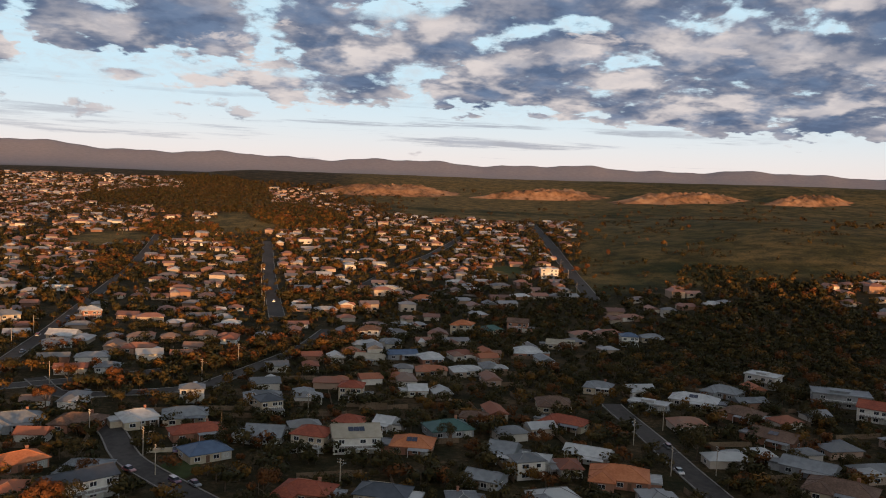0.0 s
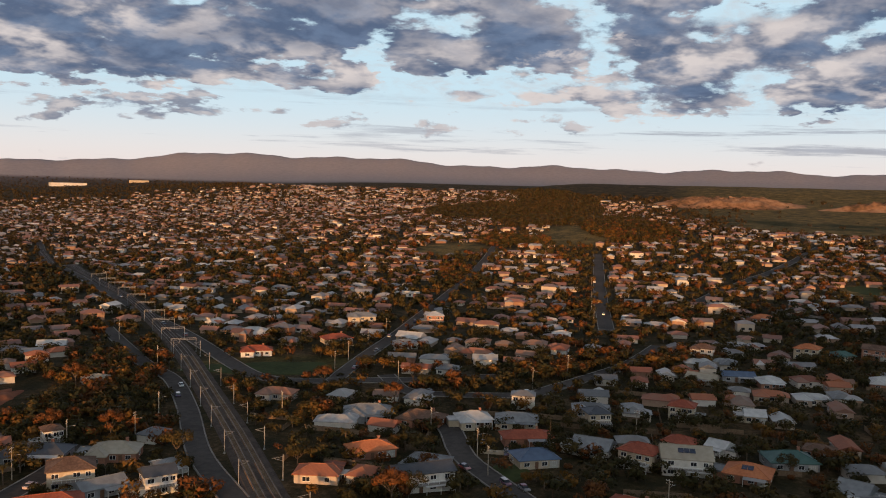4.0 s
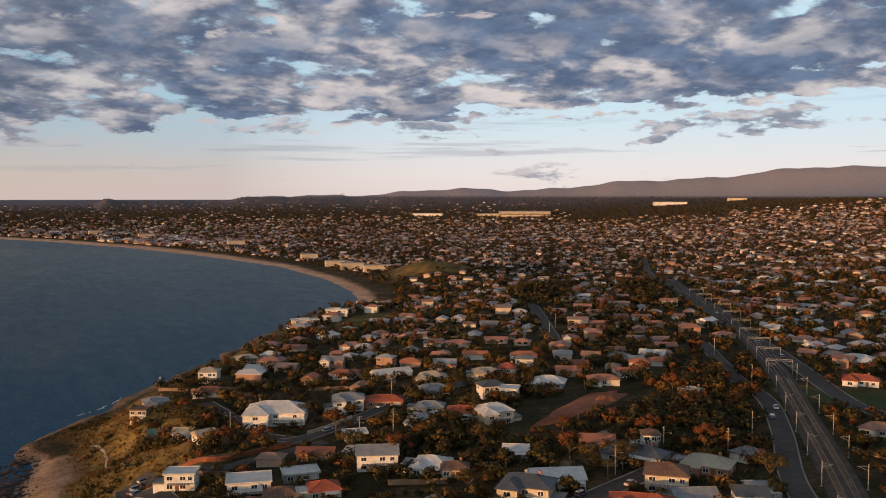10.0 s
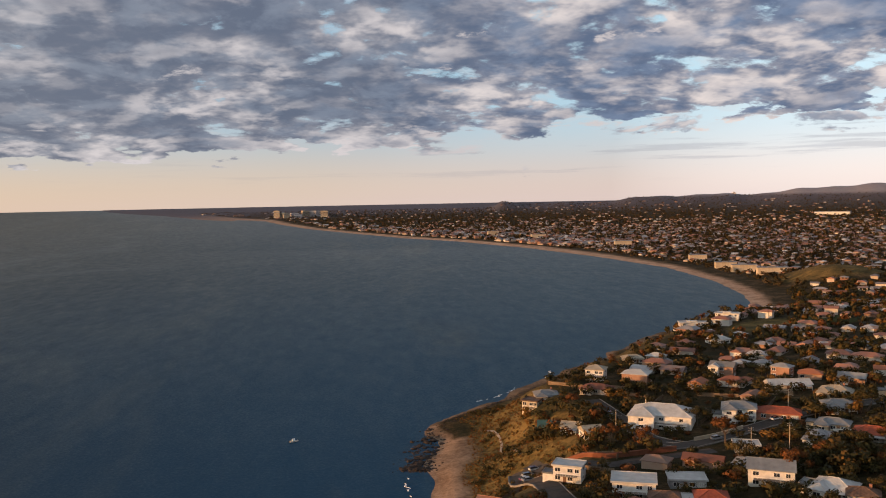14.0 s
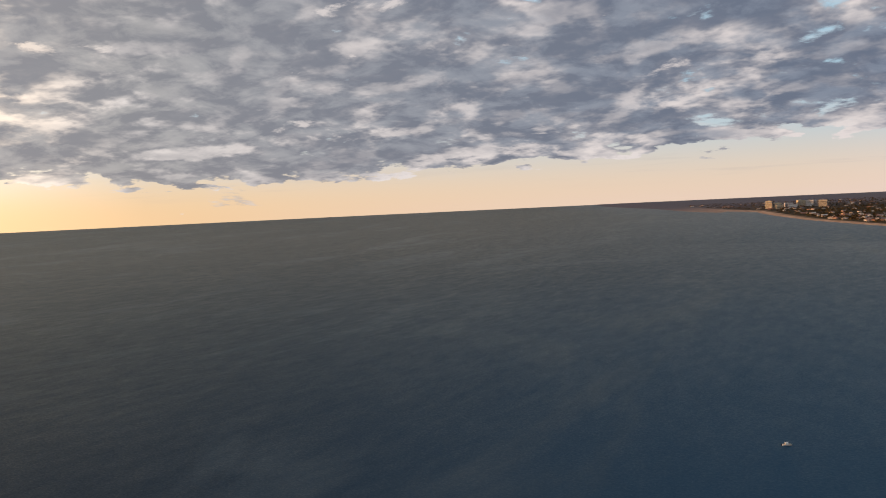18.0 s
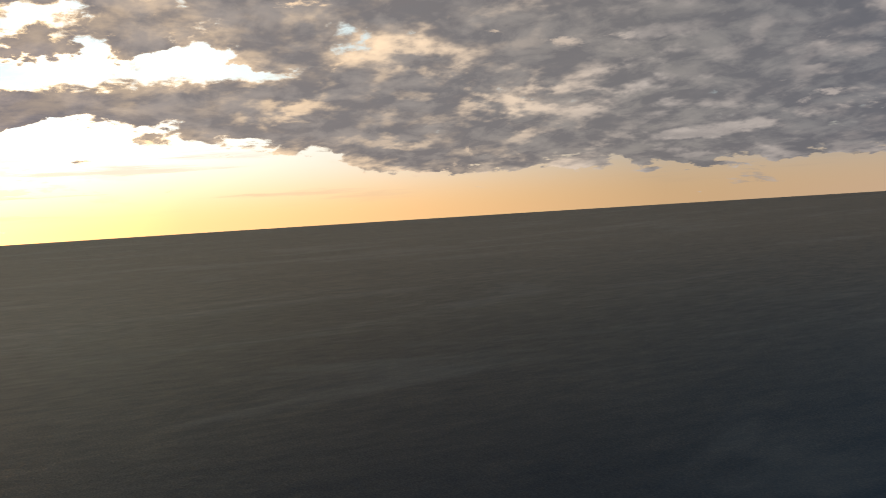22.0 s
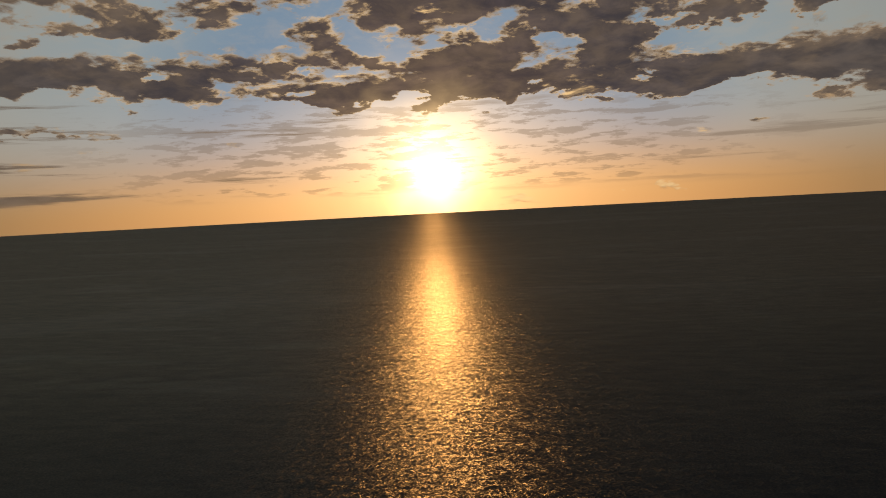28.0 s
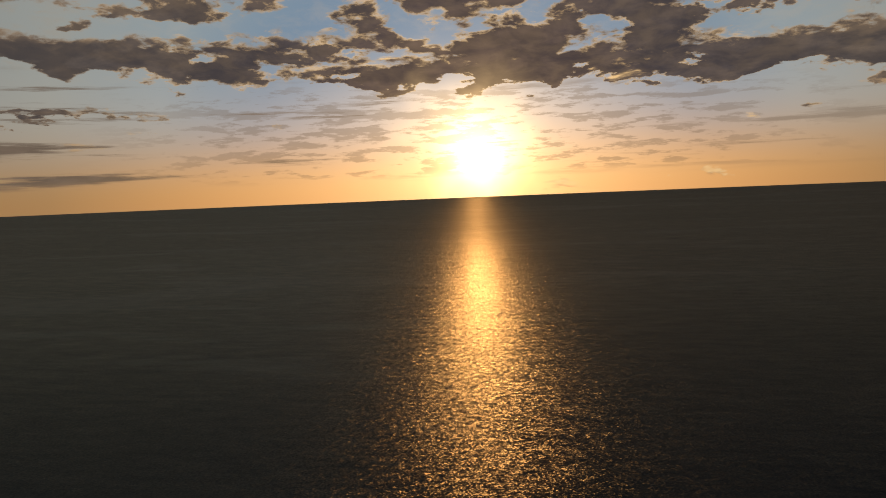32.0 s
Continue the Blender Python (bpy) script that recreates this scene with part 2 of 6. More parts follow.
    flecks = soft(t, calc(t, "ADD", noise_of(t, thin.outputs[0], 19.0, 6.0, 0.66), calc(t, "MULTIPLY", noise_of(t, long_v.outputs[0], 1.7, 2.0, 0.5), 0.35)), 0.70, 0.78)
    flecks = calc(t, "MULTIPLY", flecks, calc(t, "MULTIPLY", soft(t, up, 0.015, 0.03), below))
    flecks = calc(t, "MULTIPLY", flecks, calc(t, "MULTIPLY", soft(t, near, 0.8, 0.97), 0.45))
    bars = calc(t, "MAXIMUM", bars, flecks)
    col = blend(t, bars, col, blend(t, blend(t, against, (0.30, 0.30, 0.30), (0.14, 0.14, 0.14)), body, glow))
    col = blend(t, 1.0, col, blend(t, calc(t, "MULTIPLY", core, calc(t, "SUBTRACT", 1.0, calc(t, "MULTIPLY", bars, 0.6))), (0, 0, 0), (60.0, 42.0, 19.0)), "ADD")
    wire(t, (col, bg.inputs[0]), (bg.outputs[0], out.inputs[0]))
    bg.inputs[1].default_value = 0.66
    lamp = bpy.data.lights.new("sun", "SUN")
    lamp.energy, lamp.angle, lamp.color = 5.0, radians(0.8), (1.0, 0.48, 0.17)
    ob = new("sun", lamp)
    ob.matrix_basis = look((sx * 400, sy * 400, 400 * math.sin(radians(3.2)) + 200), (0, 0, 200))


SKY_GAIN = 0.12
build_sky()

# ---- materials ----
def surface(name, tones, grain=1.0, rough=0.8, bump=0.0, metal=0.0, broad=0.12, vary="", coat=0.0, stripe=0.0):
    """A worn surface. tones: colours from dark to light, over fine grain and broad stains; vary 'object' or 'island' picks along them piece by piece."""
    m = bpy.data.materials.new(name)
    m.use_nodes = True
    t = m.node_tree
    p = t.nodes["Principled BSDF"]
    co = t.nodes.new("ShaderNodeTexCoord").outputs["Object"]
    if vary:
        geo = t.nodes.new("ShaderNodeNewGeometry")
        pos = geo.outputs["Position"]
    else:
        pos = co
    fine, wide = noise_of(t, pos, grain, 5.0, 0.6), noise_of(t, pos, grain * broad, 3.0, 0.5)
    mix = calc(t, "ADD", calc(t, "MULTIPLY", fine, 0.5), calc(t, "MULTIPLY", wide, 0.5))
    if vary == "object":
        pick = t.nodes.new("ShaderNodeObjectInfo").outputs["Random"]
    elif vary == "island":
        pick = geo.outputs["Random Per Island"]
    else:
        pick = None
    if pick is not None:
        mix = calc(t, "ADD", calc(t, "MULTIPLY", pick, 0.86), calc(t, "MULTIPLY", calc(t, "SUBTRACT", mix, 0.36), 0.5))
    else:
        mix = soft(t, mix, 0.32, 0.68)
    n = len(tones)
    col = ramp(t, mix, *[(i / max(1, n - 1), c) for i, c in enumerate(tones)])
    wire(t, (col, p.inputs["Base Color"]))
    p.inputs["Roughness"].default_value, p.inputs["Metallic"].default_value = rough, metal
    p.inputs["Specular IOR Level"].default_value = 0.12 if rough >= 0.7 else 0.4
    if coat:
        p.inputs["Coat Weight"].default_value = coat
    if bump or stripe:
        b = t.nodes.new("ShaderNodeBump")
        b.inputs["Strength"].default_value, b.inputs["Distance"].default_value = 0.6, max(bump, stripe)
        if stripe:
            w = t.nodes.new("ShaderNodeTexWave")
            w.inputs["Scale"].default_value, w.inputs["Distortion"].default_value = 0.9, 0.0
            wire(t, (co, w.inputs["Vector"]), (w.outputs[1], b.inputs["Height"]))
        else:
            wire(t, (fine, b.inputs["Height"]))
        wire(t, (b.outputs[0], p.inputs["Normal"]))
    return m


MAT = {
    "render_white": surface("render_white", [(0.50, 0.47, 0.42), (0.70, 0.67, 0.62)], 0.8, 0.85, 0.01),
    "render_cream": surface("render_cream", [(0.36, 0.29, 0.20), (0.52, 0.44, 0.33)], 0.8, 0.85, 0.01),
    "wall_mixed": surface("wall_mixed", [(0.22, 0.11, 0.075), (0.32, 0.19, 0.13), (0.40, 0.31, 0.24), (0.50, 0.45, 0.38), (0.64, 0.60, 0.54), (0.30, 0.29, 0.28)], 0.7, 0.85, 0.01, vary="object"),
    "brick_wall": surface("brick_wall", [(0.26, 0.12, 0.08), (0.38, 0.20, 0.13)], 2.5, 0.9, 0.01),
    "grey_wall": surface("grey_wall", [(0.20, 0.20, 0.21), (0.34, 0.34, 0.34)], 0.9, 0.8, 0.01),
    "tile_red": surface("tile_red", [(0.20, 0.055, 0.035), (0.34, 0.10, 0.055)], 1.6, 0.75, 0.03, stripe=0.04),
    "tile_orange": surface("tile_orange", [(0.36, 0.12, 0.05), (0.52, 0.20, 0.09)], 1.6, 0.75, 0.03, stripe=0.04),
    "tile_brown": surface("tile_brown", [(0.09, 0.055, 0.04), (0.19, 0.12, 0.085)], 1.6, 0.8, 0.03, stripe=0.04),
    "tile_mixed": surface("tile_mixed", [(0.12, 0.06, 0.045), (0.22, 0.09, 0.06), (0.34, 0.13, 0.07), (0.20, 0.15, 0.12), (0.28, 0.10, 0.06)], 1.6, 0.8, 0.03, vary="object", stripe=0.04),
    "sheet_mixed": surface("sheet_mixed", [(0.06, 0.065, 0.07), (0.15, 0.15, 0.15), (0.28, 0.275, 0.265), (0.42, 0.41, 0.39), (0.10, 0.105, 0.11), (0.22, 0.20, 0.175)], 0.5, 0.5, 0.0, 0.0, vary="object", stripe=0.03),
    "sheet_white": surface("sheet_white", [(0.34, 0.335, 0.32), (0.52, 0.51, 0.49)], 0.5, 0.5, stripe=0.03),
    "sheet_grey": surface("sheet_grey", [(0.13, 0.135, 0.14), (0.23, 0.235, 0.235)], 0.5, 0.5, stripe=0.03),
    "sheet_dark": surface("sheet_dark", [(0.035, 0.04, 0.05), (0.07, 0.075, 0.085)], 0.5, 0.5, stripe=0.03),
    "sheet_blue": surface("sheet_blue", [(0.05, 0.075, 0.13), (0.09, 0.13, 0.20)], 0.5, 0.5, stripe=0.03),
    "sheet_green": surface("sheet_green", [(0.03, 0.075, 0.065), (0.06, 0.12, 0.10)], 0.5, 0.55, stripe=0.03),
    "sheet_cream": surface("sheet_cream", [(0.26, 0.22, 0.155), (0.37, 0.32, 0.24)], 0.5, 0.55, stripe=0.03),
    "far_roof": surface("far_roof", [(0.07, 0.05, 0.045), (0.20, 0.09, 0.06), (0.30, 0.14, 0.09), (0.13, 0.12, 0.12), (0.26, 0.25, 0.25), (0.60, 0.58, 0.55)], 0.3, 0.65, vary="island"),
    "far_wall": surface("far_wall", [(0.20, 0.10, 0.07), (0.33, 0.20, 0.13), (0.42, 0.33, 0.25), (0.50, 0.43, 0.35), (0.68, 0.64, 0.58)], 0.3, 0.85, vary="island"),
    "glass": surface("glass", [(0.012, 0.014, 0.017), (0.03, 0.033, 0.04)], 0.3, 0.06, coat=0.3),
    "frame_white": surface("frame_white", [(0.70, 0.70, 0.68), (0.80, 0.80, 0.78)], 2.0, 0.5),
    "solar": surface("solar", [(0.012, 0.015, 0.03), (0.02, 0.026, 0.05)], 0.6, 0.15, coat=0.4),
    "door_wood": surface("door_wood", [(0.10, 0.05, 0.03), (0.20, 0.11, 0.06)], 3.0, 0.6),
    "garage": surface("garage", [(0.42, 0.40, 0.36), (0.55, 0.53, 0.48)], 1.0, 0.6, stripe=0.02),
    "timber": surface("timber", [(0.12, 0.08, 0.05), (0.24, 0.17, 0.11)], 2.0, 0.85, 0.01),
    "pole_wood": surface("pole_wood", [(0.30, 0.25, 0.19), (0.44, 0.38, 0.30)], 2.0, 0.85),
    "steel": surface("steel", [(0.24, 0.23, 0.22), (0.38, 0.37, 0.35)], 1.0, 0.5, metal=0.5),
    "concrete": surface("concrete", [(0.15, 0.135, 0.12), (0.27, 0.245, 0.215)], 0.7, 0.9, 0.02),
    "asphalt": surface("asphalt", [(0.042, 0.037, 0.034), (0.082, 0.071, 0.063)], 0.5, 0.9, 0.02, broad=0.08),
    "ballast": surface("ballast", [(0.045, 0.034, 0.028), (0.10, 0.078, 0.064)], 1.5, 0.95, 0.05),
    "rail_steel": surface("rail_steel", [(0.12, 0.095, 0.08), (0.26, 0.22, 0.19)], 1.0, 0.5, metal=0.8),
    "bare_earth": surface("bare_earth", [(0.12, 0.045, 0.026), (0.26, 0.105, 0.058)], 0.22, 0.95, 0.1),
    "quarry_earth": surface("quarry_earth", [(0.06, 0.04, 0.022), (0.24, 0.125, 0.065), (0.36, 0.215, 0.12)], 0.09, 0.95, 0.3),
    "lawn": surface("lawn", [(0.026, 0.036, 0.012), (0.055, 0.064, 0.021)], 0.5, 0.95, 0.04),
    "rock": surface("rock", [(0.022, 0.018, 0.016), (0.07, 0.052, 0.042)], 0.6, 0.85, 0.25),
    "bark": surface("bark", [(0.07, 0.05, 0.035), (0.19, 0.14, 0.10)], 2.0, 0.9, 0.03),
    "rubber": surface("rubber", [(0.012, 0.012, 0.012), (0.025, 0.025, 0.025)], 3.0, 0.8),
    "car_paint": surface("car_paint", [(0.02, 0.02, 0.025), (0.30, 0.30, 0.31), (0.62, 0.62, 0.61), (0.25, 0.03, 0.025), (0.05, 0.09, 0.16), (0.70, 0.69, 0.67)], 0.3, 0.25, vary="object", coat=0.6),
    "city": surface("city", [(0.40, 0.36, 0.36), (0.66, 0.60, 0.56)], 0.02, 0.8, vary="island"),
}


def leaf_material(name, tones):
    m = surface(name, tones, 0.35, 0.75, vary="island", broad=0.2)
    p = m.node_tree.nodes["Principled BSDF"]
    p.inputs["Specular IOR Level"].default_value = 0.2
    return m


MAT["leaf_gum"] = leaf_material("leaf_gum", [(0.026, 0.022, 0.005), (0.054, 0.039, 0.009), (0.079, 0.049, 0.011)])
MAT["leaf_dark"] = leaf_material("leaf_dark", [(0.014, 0.015, 0.003), (0.033, 0.028, 0.006), (0.050, 0.034, 0.008)])
MAT["leaf_gold"] = leaf_material("leaf_gold", [(0.069, 0.040, 0.006), (0.129, 0.062, 0.010), (0.168, 0.078, 0.013)])
MAT["leaf_rust"] = leaf_material("leaf_rust", [(0.059, 0.024, 0.006), (0.114, 0.040, 0.009), (0.149, 0.055, 0.013)])
MAT["leaf_far"] = leaf_material("leaf_far", [(0.016, 0.014, 0.004), (0.036, 0.026, 0.007), (0.062, 0.034, 0.009), (0.043, 0.030, 0.007)])


def ground_material():
    m = bpy.data.materials.new("open_ground")
    m.use_nodes = True
    t = m.node_tree
    p = t.nodes["Principled BSDF"]
    pos = t.nodes.new("ShaderNodeNewGeometry").outputs["Position"]
    a = t.nodes.new("ShaderNodeAttribute")
    a.attribute_name = "cover"
    sep = t.nodes.new("ShaderNodeSeparateColor")
    wire(t, (a.outputs["Color"], sep.inputs[0]))
    sand, grass, green = sep.outputs
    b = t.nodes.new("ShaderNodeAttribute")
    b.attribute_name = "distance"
    fine, mid, wide = noise_of(t, pos, 0.55, 6.0, 0.65), noise_of(t, pos, 0.06, 5.0, 0.6), noise_of(t, pos, 0.011, 4.0, 0.55)
    mix = soft(t, calc(t, "ADD", calc(t, "MULTIPLY", fine, 0.45), calc(t, "MULTIPLY", mid, 0.55)), 0.34, 0.66)
    yard = ramp(t, mix, (0.0, (0.012, 0.012, 0.004)), (0.45, (0.029, 0.023, 0.009)), (0.75, (0.055, 0.036, 0.016)), (1.0, (0.106, 0.068, 0.035)))
    dry = ramp(t, mix, (0.0, (0.032, 0.028, 0.010)), (0.5, (0.105, 0.074, 0.024)), (1.0, (0.20, 0.130, 0.044)))
    lush = ramp(t, mix, (0.0, (0.012, 0.014, 0.004)), (0.6, (0.027, 0.029, 0.006)), (1.0, (0.060, 0.048, 0.012)))
    beach = ramp(t, mix, (0.0, (0.22, 0.135, 0.085)), (0.5, (0.38, 0.25, 0.165)), (1.0, (0.48, 0.33, 0.23)))
    field = blend(t, calc(t, "MULTIPLY", green, soft(t, wide, 0.35, 0.6)), dry, lush)
    col = blend(t, grass, yard, field)
    col = blend(t, sand, col, beach)
    # haze painted into the base colour: the far plain greys with distance
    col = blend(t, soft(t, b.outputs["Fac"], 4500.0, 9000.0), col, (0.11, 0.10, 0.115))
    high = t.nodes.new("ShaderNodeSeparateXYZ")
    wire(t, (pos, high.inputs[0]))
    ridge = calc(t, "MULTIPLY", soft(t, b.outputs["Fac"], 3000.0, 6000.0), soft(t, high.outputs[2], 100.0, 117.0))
    # far ridge paled to purple-grey, also painted haze
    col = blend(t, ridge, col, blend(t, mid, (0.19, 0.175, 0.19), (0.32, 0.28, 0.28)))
    wire(t, (col, p.inputs["Base Color"]))
    p.inputs["Roughness"].default_value = 0.95
    p.inputs["Specular IOR Level"].default_value = 0.1
    bp = t.nodes.new("ShaderNodeBump")
    bp.inputs["Strength"].default_value, bp.inputs["Distance"].default_value = 0.7, 0.5
    wire(t, (calc(t, "ADD", mid, fine), bp.inputs["Height"]), (bp.outputs[0], p.inputs["Normal"]))
    return m


def sea_material():
    m = bpy.data.materials.new("evening_sea")
    m.use_nodes = True
    t = m.node_tree
    p = t.nodes["Principled BSDF"]
    pos = t.nodes.new("ShaderNodeNewGeometry").outputs["Position"]
    stretch = nd(t, "ShaderNodeMapping", i3=(1.0, 0.35, 1.0), i2=(0, 0, radians(20)))
    wire(t, (pos, stretch.inputs[0]))
    slick = soft(t, noise_of(t, stretch.outputs[0], 0.0045, 5.0, 0.6, 1.2), 0.52, 0.66)
    a = t.nodes.new("ShaderNodeAttribute")
    a.attribute_name = "shoal"
    deep = blend(t, a.outputs["Fac"], (0.004, 0.018, 0.040), (0.007, 0.046, 0.098))
    deep = blend(t, calc(t, "MULTIPLY", slick, 0.6), deep, (0.05, 0.075, 0.10))
    t.nodes.remove(p)

    def tilt(scale, amount, vec, detail):
        n = t.nodes.new("ShaderNodeTexNoise")
        n.inputs["Scale"].default_value, n.inputs["Detail"].default_value, n.inputs["Roughness"].default_value = scale, detail, 0.6
        s = nd(t, "ShaderNodeVectorMath", op="MULTIPLY_ADD", i1=(amount, amount, 0.0), i2=(-0.5 * amount, -0.5 * amount, 0.0))
        wire(t, (vec, n.inputs["Vector"]), (n.outputs["Color"], s.inputs[0]))
        return s.outputs[0]

    def join(a, b):
        s = nd(t, "ShaderNodeVectorMath", op="ADD")
        wire(t, (a, s.inputs[0]), (b, s.inputs[1]))
        return s.outputs[0]

    facing = t.nodes.new("ShaderNodeNewGeometry").outputs["Normal"]
    unit = nd(t, "ShaderNodeVectorMath", op="NORMALIZE")
    swell = join(facing, tilt(0.10, 0.13, stretch.outputs[0], 2.0))
    wire(t, (join(swell, join(tilt(0.28, 0.55, pos, 1.0), tilt(1.0, 1.2, pos, 2.0))), unit.inputs[0]))
    wave = unit.outputs[0]
    calm = nd(t, "ShaderNodeVectorMath", op="NORMALIZE")
    wire(t, (join(swell, tilt(0.9, 0.30, pos, 2.0)), calm.inputs[0]))
    # wind streaks, long across the swell
    band = nd(t, "ShaderNodeMapping", i3=(1.0, 0.22, 1.0), i2=(0, 0, radians(-15)))
    wire(t, (pos, band.inputs[0]))
    gust = calc(t, "MULTIPLY", soft(t, noise_of(t, band.outputs[0], 0.035, 5.0, 0.65), 0.30, 0.70), soft(t, noise_of(t, band.outputs[0], 0.004, 3.0, 0.6), 0.2, 0.7))
    gust = calc(t, "MULTIPLY_ADD", gust, 0.14, 0.93)
    body, gloss, mix = t.nodes.new("ShaderNodeBsdfDiffuse"), t.nodes.new("ShaderNodeBsdfGlossy"), t.nodes.new("ShaderNodeMixShader")
    far_off = nd(t, "ShaderNodeVectorMath", op="LENGTH")
    wire(t, (pos, far_off.inputs[0]))
    # small waves that run together far out
    wire(t, (calc(t, "MULTIPLY_ADD", soft(t, far_off.outputs["Value"], 500.0, 2600.0), 0.16, 0.35), gloss.inputs["Roughness"]))
    gloss.inputs["Color"].default_value = (0.97, 0.98, 0.82, 1)
    fres = t.nodes.new("ShaderNodeFresnel")
    fres.inputs["IOR"].default_value = 1.33
    wire(t, (deep, body.inputs["Color"]), (wave, gloss.inputs["Normal"]), (calm.outputs[0], fres.inputs["Normal"]),
         (calc(t, "MULTIPLY", calc(t, "MULTIPLY_ADD", fres.outputs[0], 0.29, 0.008), gust), mix.inputs[0]), (body.outputs[0], mix.inputs[1]), (gloss.outputs[0], mix.inputs[2]),
         (mix.outputs[0], t.nodes["Material Output"].inputs["Surface"]))
    return m


MAT["ground"], MAT["sea"] = ground_material(), sea_material()

# ---- land and sea ----
EYE = 115.0          # camera above the sea
KNEE, RISE = 2000.0, 0.0316
COAST = [(-420, -2600), (-300, -700), (-215, -120), (-150, 120), (-60, 235), (16, 318), (20, 372), (24, 430),
         (68, 486), (142, 578), (222, 686), (300, 772), (372, 842), (404, 930), (434, 1090), (446, 1320),
         (400, 1610), (330, 1910), (200, 2290), (60, 2560), (-100, 3000), (-290, 3560), (-500, 4430), (-700, 5400),
         (-1080, 6330), (-2000, 9000), (-3672, 13000), (-7000, 21000)]


def smooth(a, b, v):
    k = np.clip((v - a) / (b - a), 0, 1)
    return k * k * (3 - 2 * k)


def shore(x, y):
    """Signed distance to the coast, positive inland."""
    x, y = np.asarray(x, float), np.asarray(y, float)
    best, side = np.full(x.shape, 1e12), np.ones(x.shape)
    for (ax, ay), (bx, by) in zip(COAST, COAST[1:]):
        ex, ey = bx - ax, by - ay
        k = np.clip(((x - ax) * ex + (y - ay) * ey) / (ex * ex + ey * ey), 0, 1)
        dx, dy = x - ax - k * ex, y - ay - k * ey
        d2 = dx * dx + dy * dy
        near = d2 < best
        cross = ex * (y - ay) - ey * (x - ax)
        side = np.where(near, np.where(cross < 0, 1.0, -1.0), side)
        best = np.where(near, d2, best)
    ragged = 2.6 * np.sin(x / 13.0 + 2 * np.sin(y / 19.0)) + 1.7 * np.sin(y / 7.3 + 1.5 * np.sin(x / 9.0))
    return side * np.sqrt(best) + ragged * (np.sqrt(best) < 60) * (y < 780)


def wav(x, y, s, k):
    """Soft rolling relief, about -1 to 1."""
    x, y = x / s + k * 3.1, y / s - k * 1.7
    return (np.sin(x + 1.3 * np.sin(0.7 * y + k)) + np.sin(1.9 * y + 0.8 * np.sin(1.3 * x)) + 0.5 * np.sin(2.7 * x - 2.2 * y + 2 * k)) / 2.5


def height(x, y):
    """Height of the ground above the sea at its true place."""
    x, y = np.asarray(x, float), np.asarray(y, float)
    s, r, az = shore(x, y), np.hypot(x, y), np.degrees(np.arctan2(y, x))
    bay = smooth(610, 800, y)                       # 0 on the headland, 1 along the sandy bay
    cliff = 3.0 * smooth(0, 14, s) + 21 * smooth(16, 62, s) + 7 * smooth(60, 220, s)
    sand = 3.0 * smooth(0, 45, s) + 5 * smooth(60, 400, s)
    z = cliff * (1 - bay) + sand * bay
    z -= 9 * smooth(500, 1500, np.hypot(x - 250, y - 200)) * (1 - bay)
    dune = np.exp(-(((x - 545) / 75) ** 2 + ((y - 985) / 95) ** 2))
    z += 24 * dune * smooth(30, 120, s)             # grassy knoll behind the beach
    east = 1 - smooth(24, 58, az)
    u = x * 0.985 - y * 0.17
    z += east * (36 * smooth(420, 1300, u) + 78 * smooth(1200, 2700, u))
    z += 9 * np.exp(-(((x - 1150) / 260) ** 2 + ((y - 200) / 160) ** 2))
    z += 22 * np.exp(-(((x - 900) / 330) ** 2 + ((y + 420) / 210) ** 2)) + 10 * smooth(450, 900, u) * smooth(-5, -22, az)
    k = np.clip((-30 - y) / 500, 0, 1)              # unseen ridge below and behind the viewpoint, raised to shade the near ground
    rise = np.hypot(x + 40 + 60 * k, np.maximum(0, np.maximum(y + 30, -700 - y)))
    z += (30 + 26 * smooth(-40, -200, y)) * np.exp(-(rise / 120) ** 2) * smooth(10, 110, s)
    el = (1.35 + 0.35 * np.exp(-((az - 32) / 9) ** 2) - 1.0 * smooth(36, 58, az) - 0.75 * smooth(56, 80, az)
          + 0.10 * np.sin(az * 0.55) + 0.06 * np.sin(az * 1.3 + 1) + 0.03 * np.sin(az * 3.1))
    top = EYE + 9500 * np.tan(np.radians(el))
    z += np.maximum(0, top - z) * np.exp(-((r - 9500) / 2300) ** 2) * (az > -60) * (az < 82)
    z += (wav(x, y, 46, 1) * 1.1 + wav(x, y, 170, 2) * 1.8) * smooth(40, 160, s) * (1 - 0.6 * bay)
    return np.where(s > 0, z, np.maximum(-4, s * 0.12))


def squeeze(d):
    """True distance to built distance: far country is drawn in along the line of sight, so that it all lies within reach."""
    return np.where(d < KNEE, d, d * (EYE + KNEE * RISE) / (EYE + RISE * d))


def put(x, y, z):
    """True place to built place."""
    d = np.maximum(np.hypot(x, y), 1e-6)
    k = squeeze(d) / d
    return x * k, y * k, EYE + (z - EYE) * k


